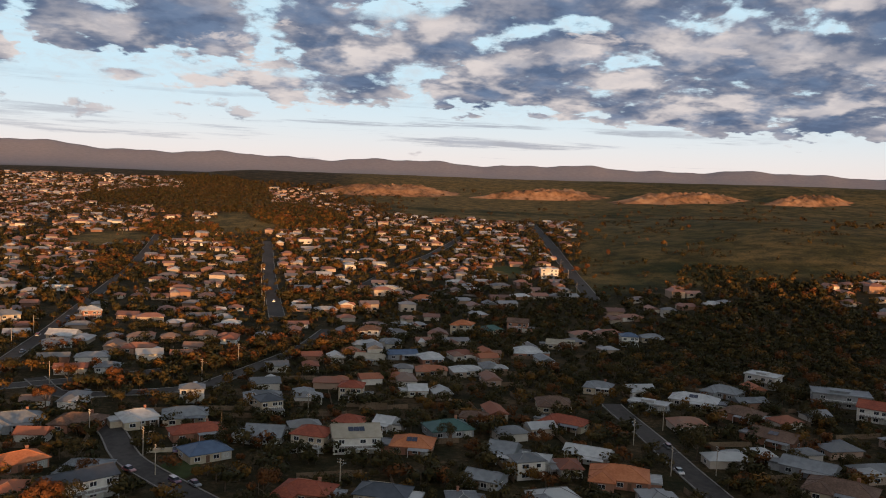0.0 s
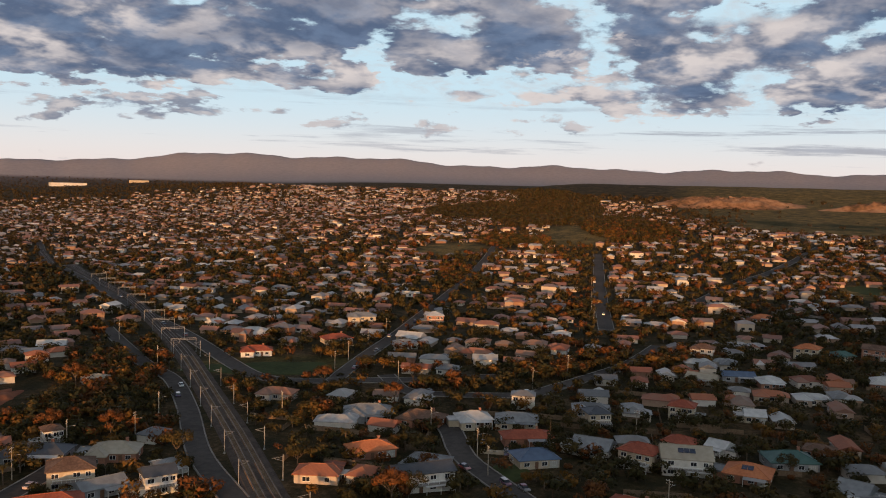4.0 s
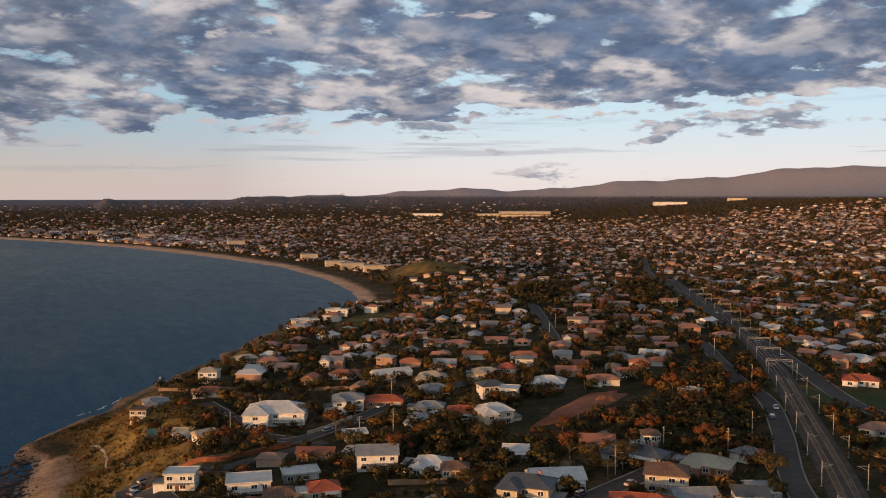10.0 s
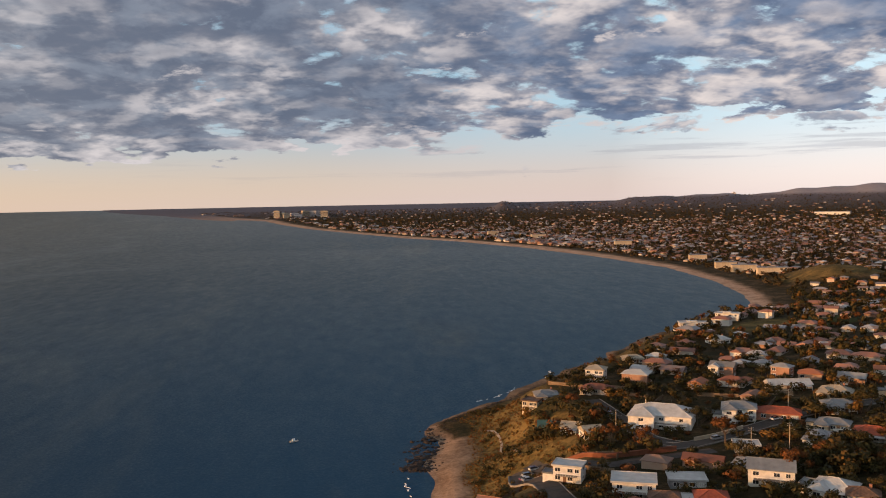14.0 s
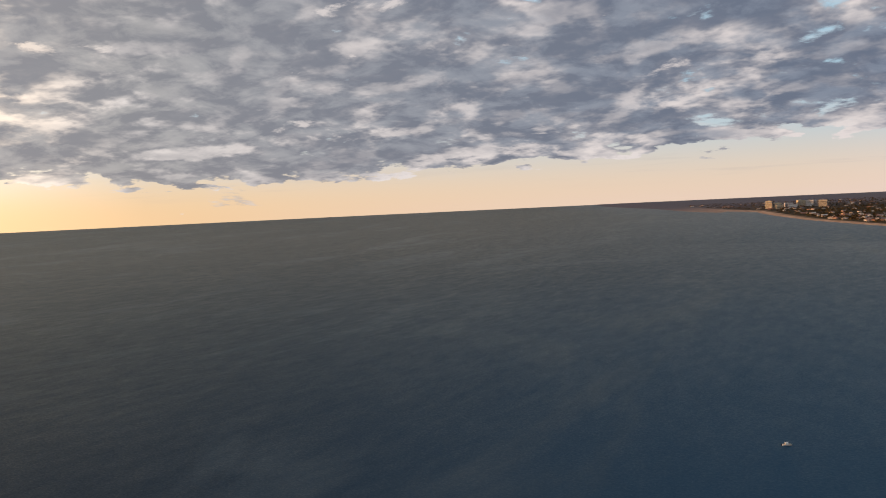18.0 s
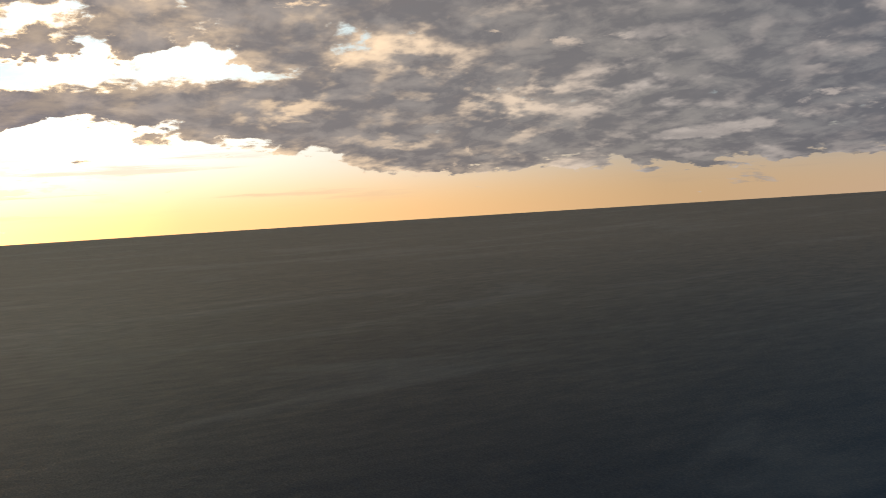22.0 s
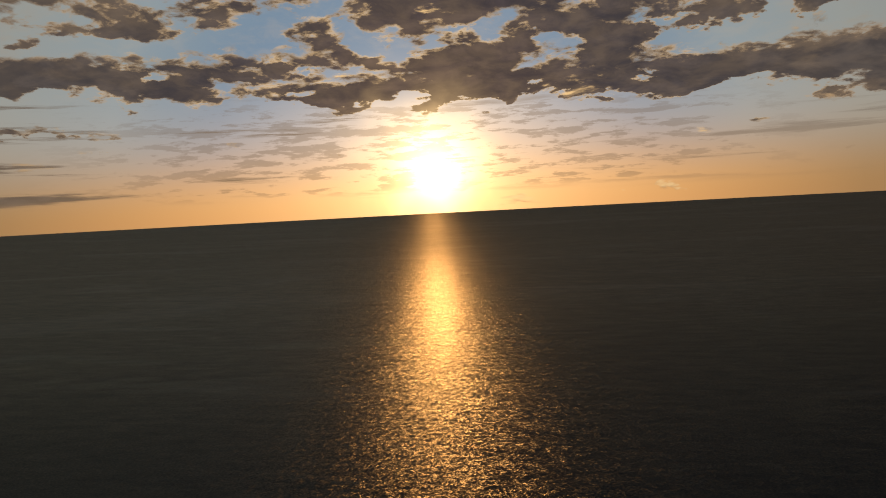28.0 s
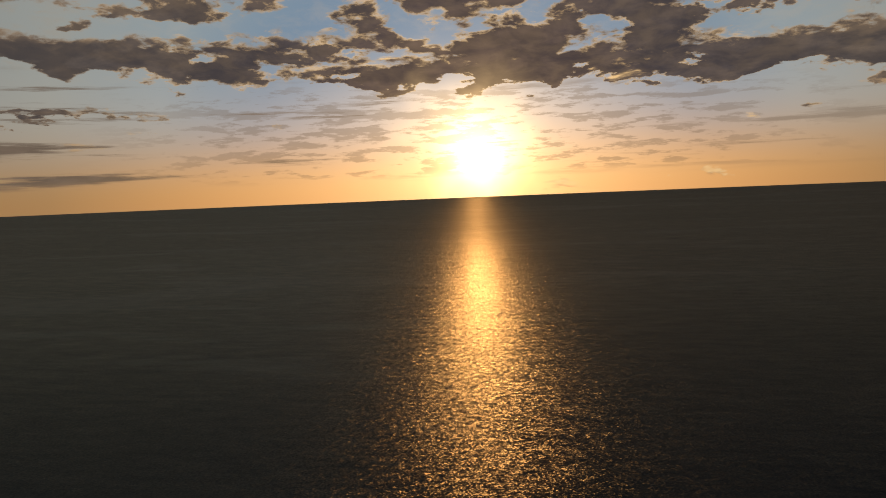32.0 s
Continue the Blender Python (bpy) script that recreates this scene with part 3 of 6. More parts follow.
class Shape:
    """Collects faces for one mesh."""

    def __init__(self):
        self.v, self.f, self.m = [], [], []

    def add(self, verts, faces, mat=0):
        k = len(self.v)
        self.v += verts
        self.f += [tuple(i + k for i in f) for f in faces]
        self.m += [mat] * len(faces)

    def box(self, x0, y0, z0, x1, y1, z1, mat=0):
        v = [(x, y, z) for z in (z0, z1) for x, y in ((x0, y0), (x1, y0), (x1, y1), (x0, y1))]
        self.add(v, [(3, 2, 1, 0), (4, 5, 6, 7), (0, 1, 5, 4), (1, 2, 6, 5), (2, 3, 7, 6), (3, 0, 4, 7)], mat)

    def slab(self, corners, thick, mat=0):
        """A sheet of that thickness on any flat four-sided outline (counter-clockwise from outside)."""
        a, b, d = (Vector(corners[0]), Vector(corners[1]), Vector(corners[3]))
        n = (b - a).cross(d - a).normalized() * thick
        v = [tuple(Vector(c) - n) for c in corners] + [tuple(c) for c in corners]
        self.add(v, [(3, 2, 1, 0), (4, 5, 6, 7), (0, 1, 5, 4), (1, 2, 6, 5), (2, 3, 7, 6), (3, 0, 4, 7)], mat)

    def tube(self, a, b, r0, r1, n=6, mat=0):
        a, b = Vector(a), Vector(b)
        w = (b - a).normalized()
        s = w.cross(Vector((0, 0, 1)) if abs(w.z) < 0.9 else Vector((1, 0, 0))).normalized()
        u = w.cross(s)
        v = []
        for c, r in ((a, r0), (b, r1)):
            v += [tuple(c + (s * math.cos(6.2832 * i / n) + u * math.sin(6.2832 * i / n)) * r) for i in range(n)]
        self.add(v, [(i, (i + 1) % n, n + (i + 1) % n, n + i) for i in range(n)] + [tuple(range(n - 1, -1, -1)), tuple(range(n, 2 * n))], mat)

    def mesh(self, name, *mats):
        me = bpy.data.meshes.new(name)
        me.from_pydata(self.v, [], self.f)
        for m in mats:
            me.materials.append(MAT[m] if isinstance(m, str) else m)
        if len(mats) > 1:
            me.polygons.foreach_set("material_index", self.m)
        me.update()
        return me


def part(name, shape, material, parent, label="", at=None):
    """One mesh object under a thing or under a part."""
    ob = new(name, shape if isinstance(shape, bpy.types.Mesh) else shape.mesh(name, material))
    ob.parent = parent
    if at is not None:
        ob.location = at
    if label:
        ob["label"] = label
    return ob


def grid_mesh(name, px, py, pz, closed=False):
    """A sheet from arrays of rows x columns."""
    rows, cols = px.shape
    me = bpy.data.meshes.new(name)
    co = np.stack([px, py, pz], -1).reshape(-1, 3).astype(np.float32)
    i, j = np.meshgrid(np.arange(rows - 1), np.arange(cols if closed else cols - 1), indexing="ij")
    k = (j + 1) % cols
    q = np.stack([i * cols + j, (i + 1) * cols + j, (i + 1) * cols + k, i * cols + k], -1).reshape(-1, 4)
    me.vertices.add(len(co))
    me.vertices.foreach_set("co", co.ravel())
    me.loops.add(q.size)
    me.loops.foreach_set("vertex_index", q.ravel().astype(np.int32))
    me.polygons.add(len(q))
    me.polygons.foreach_set("loop_start", np.arange(0, q.size, 4, dtype=np.int32))
    me.polygons.foreach_set("use_smooth", np.ones(len(q), dtype=bool))
    me.update(calc_edges=True)
    return me


def zone(x, y, cx, cy, rx, ry, turn_deg=0.0):
    """1 inside an ellipse, fading to 0 at its rim."""
    c, s = math.cos(radians(turn_deg)), math.sin(radians(turn_deg))
    u, v = (x - cx) * c + (y - cy) * s, -(x - cx) * s + (y - cy) * c
    return 1 - smooth(0.75, 1.1, np.hypot(u / rx, v / ry))


def pasture(x, y):
    """How much of the ground is open grass."""
    az, r = np.degrees(np.arctan2(y, x)), np.hypot(x, y)
    hill = smooth(-8.2, -9.6, az) * smooth(610, 660, r + 6 * (az + 10)) * (az > -70)
    hill = np.maximum(hill, smooth(6, 2, az) * smooth(1230, 1300, r) * (az > -70))
    hill = np.maximum(hill, smooth(8, 5, az) * smooth(1500, 1650, r) * (az > -70) * 0.8)
    spots = np.maximum(zone(x, y, 1040, 235, 130, 55, 10), zone(x, y, 880, 345, 60, 42, 20))
    spots = np.maximum(spots, zone(x, y, 555, 1000, 80, 75))
    spots = np.maximum(spots, zone(x, y, 330, 215, 42, 20, 130))
    spots = np.maximum(spots, zone(x, y, 730, -55, 34, 20) + zone(x, y, 255, 560, 40, 18, 40))
    cliff = (1 - smooth(48, 74, shore(x, y))) * (1 - smooth(700, 800, y)) * smooth(12, 20, shore(x, y))
    return np.clip(np.maximum(np.maximum(hill, spots), cliff), 0, 1)


def build_land():
    rings = np.concatenate([[0.02, 40, 80, 120], np.geomspace(150, 20000, 330)])
    az = np.concatenate([np.arange(-31, 112, 0.42), np.arange(112, 329, 2.2)])
    A, R = np.meshgrid(np.radians(az), rings)
    x, y = R * np.cos(A), R * np.sin(A)
    z = height(x, y)
    z = z - 4.0 * smooth(9000, 20000, R)
    z = z - 60.0 * smooth(-150, -500, shore(x, y)) * smooth(1500, 2300, R)      # sea bed
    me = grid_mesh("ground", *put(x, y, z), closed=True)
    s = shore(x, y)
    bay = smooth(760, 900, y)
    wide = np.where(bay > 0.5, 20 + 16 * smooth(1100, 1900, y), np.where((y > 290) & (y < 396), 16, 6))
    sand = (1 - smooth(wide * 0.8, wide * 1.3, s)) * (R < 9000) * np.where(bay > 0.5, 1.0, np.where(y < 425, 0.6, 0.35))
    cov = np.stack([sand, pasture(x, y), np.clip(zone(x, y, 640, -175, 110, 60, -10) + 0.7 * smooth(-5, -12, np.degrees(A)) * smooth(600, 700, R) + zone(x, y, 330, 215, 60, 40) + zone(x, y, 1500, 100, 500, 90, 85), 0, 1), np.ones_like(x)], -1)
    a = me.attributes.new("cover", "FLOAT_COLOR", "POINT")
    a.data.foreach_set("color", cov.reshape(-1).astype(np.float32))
    # distance from the viewpoint, drives the haze tint in the ground colour
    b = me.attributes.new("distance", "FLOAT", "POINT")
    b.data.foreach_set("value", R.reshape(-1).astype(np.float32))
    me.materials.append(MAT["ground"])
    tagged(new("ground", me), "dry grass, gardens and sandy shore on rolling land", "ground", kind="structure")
    rings = np.geomspace(150, 4769, 170)
    deg = np.arange(60, 252, 0.9)
    A, R = np.meshgrid(np.radians(deg), rings)
    x, y = R * np.cos(A), R * np.sin(A)
    z = RISE * np.maximum(0, R - KNEE)              # along the bay it keeps to the land's far rise
    open_sea = smooth(90, 112, np.degrees(A))
    z = z * (1 - open_sea) + 87.3 * (np.maximum(0, R - 700) / 4069) ** 2 * open_sea
    me = grid_mesh("sea", x, y, z)
    true = np.where(R < KNEE, R, EYE * R / np.maximum(1.0, EYE + KNEE * RISE - RISE * R))
    a = me.attributes.new("shoal", "FLOAT", "POINT")
    a.data.foreach_set("value", (smooth(-1500, 0, shore(true * np.cos(A), true * np.sin(A))) * (1 - smooth(86, 150, np.degrees(A)))).reshape(-1).astype(np.float32))
    me.materials.append(MAT["sea"])
    tagged(new("sea", me), "dark blue evening sea with low ripples", "sea", kind="structure")


build_land()


def ground_at(x, y):
    return float(height(np.array([x]), np.array([y]))[0])


def seat(x, y, w, d, yaw):
    """The lowest ground below a plan w by d."""
    c, s = math.cos(yaw), math.sin(yaw)
    px = np.array([x + c * u - s * v for u, v in ((-w / 2, -d / 2), (w / 2, -d / 2), (w / 2, d / 2), (-w / 2, d / 2), (0, 0))])
    py = np.array([y + s * u + c * v for u, v in ((-w / 2, -d / 2), (w / 2, -d / 2), (w / 2, d / 2), (-w / 2, d / 2), (0, 0))])
    h = height(px, py)
    return float(h.min() * 0.5 + h.mean() * 0.5)


# ---- roads and railway ----
def dense(points, step=7.0):
    """Points along a smooth line through the given ones."""
    p = np.array(points, float)
    q = np.vstack([2 * p[0] - p[1], p, 2 * p[-1] - p[-2]])
    out = []
    for i in range(1, len(q) - 2):
        n = max(2, int(np.hypot(*(q[i + 1] - q[i])) / step))
        for k in range(n):
            t = k / n
            out.append(0.5 * (2 * q[i] + (q[i + 1] - q[i - 1]) * t + (2 * q[i - 1] - 5 * q[i] + 4 * q[i + 1] - q[i + 2]) * t * t
                              + (3 * q[i] - q[i - 1] - 3 * q[i + 1] + q[i + 2]) * t ** 3))
    out.append(p[-1])
    return np.array(out)


def sides(line):
    g = np.gradient(line, axis=0)
    g /= np.hypot(g[:, 0], g[:, 1])[:, None]
    return np.stack([-g[:, 1], g[:, 0]], 1)


def strip(name, line, offsets, heights, material):
    """A band along a line: cross-section of sideways offsets and heights above the ground."""
    n = sides(line)
    base = height(line[:, 0], line[:, 1])
    px = np.stack([line[:, 0] + n[:, 0] * o for o in offsets])
    py = np.stack([line[:, 1] + n[:, 1] * o for o in offsets])
    under = np.maximum(height(px, py), base[None, :] - 0.4)
    pz = under + np.array(heights)[:, None]
    me = grid_mesh(name, *put(px, py, pz))
    me.materials.append(MAT[material])
    me.polygons.foreach_set("use_smooth", np.zeros(len(me.polygons), dtype=bool))
    return me


ROADS = []          # (centre line, half width) kept clear of houses and trees


def road(points, width, material="asphalt", label="grey asphalt street with concrete kerbs", kerb=True, lift=0.3):
    line = dense(points)
    ROADS.append((line, width / 2))
    w = width / 2
    ob = tagged(new("road", strip("road", line, (w, 0, -w), (lift - 0.3, lift, lift - 0.3) if not kerb else (lift - 0.04, lift, lift - 0.04), material)), label, "road", kind="structure")
    if kerb:
        for s in (1, -1):
            o = (s * (w + 0.45), s * (w + 0.45), s * w, s * w)
            h = (lift - 0.6, lift + 0.1, lift + 0.1, lift - 0.3)
            part("kerb", strip("kerb", line, o if s > 0 else o, h, "concrete"), None, ob, "pale concrete footpath and kerb")
    return ob


road([(180, 128), (208, 161), (250, 199), (283, 233), (300, 262), (330, 300), (372, 352)], 6.8, label="dark asphalt road running beside the railway")
road([(1000, 1080), (770, 820), (625, 655), (511, 492), (440, 392), (386, 314), (322, 232), (306, 200), (318, 172), (334, 140), (356, 112)], 8.4, label="wide asphalt main road between the suburbs")
road([(316, 174), (330, 179), (447, 203), (600, 236), (757, 268), (900, 300)], 7.0)
road([(505, 97), (517, 100), (690, 140), (872, 179)], 9.0, label="straight asphalt street climbing the hill")
road([(600, -106), (622, -108), (768, -111), (1049, -118), (1190, -122)], 10.0, label="asphalt road along the edge of the pasture")
road([(640, 60), (717, 41), (850, 5), (1043, -33)], 7.5)
road([(280, 112), (266, 102), (245, 90), (228, 74), (205, 50)], 7.5, label="dark residential street between brick houses")
road([(330, -68), (319, -69), (287, -73), (255, -76), (232, -79), (190, -84)], 7.5, label="dark residential street sloping downhill")
road([(335, 160), (310, 136), (325, 97), (346, 87), (400, 70), (470, 62)], 7.0)
road([(130, 172), (145, 179), (175, 187), (200, 196)], 7.0)
road([(92, 372), (96, 330), (98, 308), (106, 297)], 7.0, label="narrow asphalt street near the cliff")
road([(100, 298), (110, 296), (145, 312), (170, 323), (215, 330)], 7.0)
road([(114, 287), (99, 285), (85, 283), (73, 280), (65, 291), (59, 304), (54, 317)], 6.0, label="pale access road below the retaining wall", kerb=False)
road([(50, 314), (48, 295), (50, 272), (52, 250), (56, 225)], 8.0, label="asphalt lookout road at the cliff edge")
road([(295, 390), (322, 434), (350, 478), (385, 540)], 8.0)


def gap_to_roads(x, y):
    """Distance from the nearest road edge."""
    best = 1e9
    for line, w in ROADS:
        best = min(best, float(np.min(np.hypot(line[:, 0] - x, line[:, 1] - y))) - w)
    return best

# ---- houses ----
def roof_shape(w, d, z, rise, kind, over=0.5):
    """A roof on a plan w (along x) by d: hip, gable, skillion or flat."""
    s, a, b, e = Shape(), w / 2 + over, d / 2 + over, 0.18
    if kind == "flat":
        s.box(-a, -b, z, a, b, z + 0.32)
        for x0, y0, x1, y1 in ((-a, -b, a, -b + 0.25), (-a, b - 0.25, a, b), (-a, -b + 0.25, -a + 0.25, b - 0.25), (a - 0.25, -b + 0.25, a, b - 0.25)):
            s.box(x0, y0, z + 0.32, x1, y1, z + 0.55)
        return s
    if kind == "skillion":
        s.add([(-a, -b, z), (a, -b, z), (a, b, z + rise), (-a, b, z + rise), (-a, -b, z + e), (a, -b, z + e), (a, b, z + rise + e), (-a, b, z + rise + e)],
              [(3, 2, 1, 0), (4, 5, 6, 7), (0, 1, 5, 4), (1, 2, 6, 5), (2, 3, 7, 6), (3, 0, 4, 7)])
        return s
    k = a if kind == "gable" else max(0.2, a - b)
    low, top = [(-a, -b, z), (a, -b, z), (a, b, z), (-a, b, z)], z + e
    s.add(low + [(-a, -b, top), (a, -b, top), (a, b, top), (-a, b, top), (-k, 0, top + rise), (k, 0, top + rise)],
          [(3, 2, 1, 0), (0, 1, 5, 4), (1, 2, 6, 5), (2, 3, 7, 6), (3, 0, 4, 7), (4, 5, 9, 8), (6, 7, 8, 9), (5, 6, 9), (7, 4, 8)])
    return s


def ridge_shape(w, d, z, rise, kind, over=0.5):
    s, a, b = Shape(), w / 2 + over, d / 2 + over
    k = a if kind == "gable" else max(0.2, a - b)
    t = z + 0.2 + rise
    s.tube((-k, 0, t), (k, 0, t), 0.16, 0.16, 5)
    if kind == "hip":
        for sx in (-1, 1):
            for sy in (-1, 1):
                s.tube((sx * k, 0, t), (sx * a, sy * b, z + 0.2), 0.13, 0.13, 4)
    return s


def window(parent, x, y, z, w, h, face, mullions=1):
    """A window on a wall that faces along face ('x+', 'x-', 'y+', 'y-'), a little proud of it."""
    win = Shape()
    n = 0.09
    edge = 0.08

    def bar(u0, z0, u1, z1, deep0, deep1, sh):
        if face[0] == "y":
            sg = 1 if face[1] == "+" else -1
            y0, y1 = sorted((y + sg * deep0, y + sg * deep1))
            sh.box(x + u0, y0, z + z0, x + u1, y1, z + z1)
        else:
            sg = 1 if face[1] == "+" else -1
            x0, x1 = sorted((x + sg * deep0, x + sg * deep1))
            sh.box(x0, y + u0, z + z0, x1, y + u1, z + z1)

    a = w / 2
    bar(-a, 0, a, edge, 0, n, win)
    bar(-a, h - edge, a, h, 0, n, win)
    bar(-a, edge, -a + edge, h - edge, 0, n, win)
    bar(a - edge, edge, a, h - edge, 0, n, win)
    for i in range(mullions):
        u = -a + w * (i + 1) / (mullions + 1)
        bar(u - 0.035, edge, u + 0.035, h - edge, 0, n, win)
    ob = part("window", win, "frame_white", parent)
    g = Shape()
    bar(-a + edge, edge, a - edge, h - edge, 0.0, 0.04, g)
    part("pane", g, "glass", ob)


def wing(root, w, d, z0, hgt, wall_mat, roof_mat, kind, rise, ox=0.0, oy=0.0, turned=False, rich=True, over=0.5):
    """Walls and roof of one block, at an offset; turned swaps its ridge to run along y."""
    s = Shape()
    s.box(-w / 2, -d / 2, z0 - 2.2 if z0 == 0 else z0, w / 2, d / 2, z0 + hgt)
    wd, dd = (d, w) if turned else (w, d)
    if kind == "gable":
        a, b = wd / 2, dd / 2
        k = rise * b / (b + over)
        for sx in (-1, 1):
            tri = [(sx * a, -b, z0 + hgt), (sx * a, b, z0 + hgt), (sx * a, 0, z0 + hgt + k)]
            inn = [(sx * (a - 0.2), p[1], p[2]) for p in tri]
            if turned:
                tri, inn = [(-p[1], p[0], p[2]) for p in tri], [(-p[1], p[0], p[2]) for p in inn]
            s.add(tri + inn, [(0, 1, 2), (5, 4, 3), (0, 2, 5, 3), (2, 1, 4, 5)])
    part("wall", s, wall_mat, root, at=(ox, oy, 0))
    r = part("roof", roof_shape(wd, dd, z0 + hgt, rise, kind, over), roof_mat, root, at=(ox, oy, 0))
    if turned:
        r.rotation_euler.z = math.pi / 2
    if rich and kind in ("hip", "gable"):
        part("ridge_cap", ridge_shape(wd, dd, z0 + hgt, rise, kind, over), roof_mat, r)
    return r


def house(label, w, d, kind="hip", roof="tile_mixed", wall="wall_mixed", floors=1, ell=0.0, rise=0.0, rich=True, solar=0, porch=True, chimney=False, garage=True, annex=0, name="house"):
    """A house on a plan w by d, its front facing -y, the origin on the ground. ell: depth of a front wing."""
    root = tagged(new(name), label, "house")
    root.empty_display_size = 0.5
    h = 2.65 * floors
    rise = rise or (0.23 * d if kind in ("hip", "gable") else 0.9)
    wing(root, w, d, 0, h, wall, roof, kind, rise, rich=rich)
    if ell:
        ew = w * 0.42
        wing(root, ew, ell + d / 2, 0, h - 0.01, wall, roof, "gable" if kind == "gable" else kind, min(rise, 0.22 * ew + 0.3), -w / 2 + ew / 2 + 0.002, -d / 2 - ell + (ell + d / 2) / 2, True, rich)
    if annex:
        side = 1 if annex % 2 else -1
        wing(root, w * 0.46, 3.4, 0, 2.25, wall, "sheet_mixed", "skillion", -0.35, side * w * 0.2, d / 2 + 1.68, rich=False, over=0.35)
        if annex > 2:
            wing(root, 3.6, d * 0.62, 0, 2.3, wall, "sheet_mixed", "flat", 0.3, -side * (w / 2 + 1.79), -d * 0.1, rich=False, over=0.25)
    for f in range(floors):
        z = 2.65 * f + 0.85
        fy = -d / 2
        spots = [(w * 0.02, 1.8), (w * 0.34, 1.6)] if ell else [(-w * 0.33, 1.8), (w * 0.12, 1.8), (w * 0.36, 1.4)]
        for u, ww in (spots if rich else spots[:1]):
            window(root, u, fy, z, ww, 1.3, "y-")
        if ell:
            window(root, -w / 2 + w * 0.21, -d / 2 - ell, z, 2.0, 1.3, "y-")
        window(root, w / 2, 0.0, z, 1.8, 1.2, "x+")
        if rich:
            window(root, -w / 2, d * 0.2, z, 1.8, 1.2, "x-")
            window(root, w * 0.22, d / 2, z, 2.2, 1.3, "y+")
            window(root, -w * 0.26, d / 2, z, 1.5, 1.3, "y+", 0)
    if rich:
        s = Shape()
        s.box(-0.55, -0.06, 0.0, 0.55, 0.0, 2.1)
        s.box(-0.42, -0.09, 0.15, 0.42, -0.06, 1.95)
        part("door", s, "door_wood", root, at=(w * 0.18 if ell else -w * 0.08, -d / 2, 0.1))
    if rich and garage and not ell:
        s = Shape()
        for k in range(4):
            s.box(-1.4, -0.08 - 0.01 * (k % 2), 0.1 + 0.55 * k, 1.4, 0.0, 0.1 + 0.55 * k + 0.54)
        part("garage_door", s, "garage", root, at=(w * 0.36, -d / 2, 0))
    if porch and rich:
        s = Shape()
        pw = w * 0.5
        s.slab([(-pw / 2, -2.6, 2.45), (pw / 2, -2.6, 2.45), (pw / 2, 0.0, 2.75), (-pw / 2, 0.0, 2.75)], 0.1)
        p = part("porch_roof", s, "sheet_mixed" if roof != "sheet_white" else "sheet_white", root, at=(w * 0.2, -d / 2 - 0.02, 0))
        for u in (-pw / 2 + 0.15, 0, pw / 2 - 0.15):
            q = Shape()
            q.box(-0.06, -0.06, -2.0, 0.06, 0.06, 2.4)
            part("post", q, "frame_white", p, at=(u, -2.5, 0))
    if chimney:
        s = Shape()
        s.box(-0.4, -0.3, h - 0.5, 0.4, 0.3, h + rise + 0.9)
        s.box(-0.48, -0.38, h + rise + 0.7, 0.48, 0.38, h + rise + 0.82)
        part("chimney", s, "brick_wall", root, at=(w * 0.22, d * 0.14, 0))
    if solar and kind in ("hip", "gable"):
        slope = math.atan2(rise, d / 2 + 0.5)
        for k in range(solar):
            s = Shape()
            s.box(-0.8, -1.0, 0.0, 0.8, 1.0, 0.05)
            u = (k - (solar - 1) / 2) * 1.7
            v = part("solar_panel", s, "solar", root, "dark blue solar panel", at=(u, -d * 0.22, h + 0.26 + rise * (1 - (d * 0.22) / (d / 2 + 0.5))))
            v.rotation_euler.x = slope
    return root


def set_down(root, x, y, yaw_deg, w, d):
    root.matrix_basis = Matrix.Translation((x, y, seat(x, y, w, d, radians(yaw_deg)))) @ Matrix.Rotation(radians(yaw_deg), 4, "Z")
    return root


class Standing:
    """What already stands, as (x, y, radius), with a coarse grid for quick look-up."""

    def __init__(self):
        self.cells = {}

    def append(self, item):
        self.cells.setdefault((int(item[0] // 30), int(item[1] // 30)), []).append(item)

    def clear_at(self, x, y, r, share=1.0):
        i, j = int(x // 30), int(y // 30)
        for a in (i - 1, i, i + 1):
            for b in (j - 1, j, j + 1):
                for u, v, q in self.cells.get((a, b), ()):
                    if (x - u) ** 2 + (y - v) ** 2 < (r + q * share) ** 2:
                        return False
        return True


TAKEN = Standing()


def free(x, y, r):
    return TAKEN.clear_at(x, y, r)


# ---- trees ----
def rounded(me, facing):
    """Gives a mesh soft normals, so that a crown of leaves is shaded as one rounded mass."""
    me.polygons.foreach_set("use_smooth", np.ones(len(me.polygons), dtype=bool))
    a = me.attributes.new("custom_normal", "FLOAT_VECTOR", "POINT")
    a.data.foreach_set("vector", np.ascontiguousarray(facing, dtype=np.float32).ravel())
    me.update()
    return me


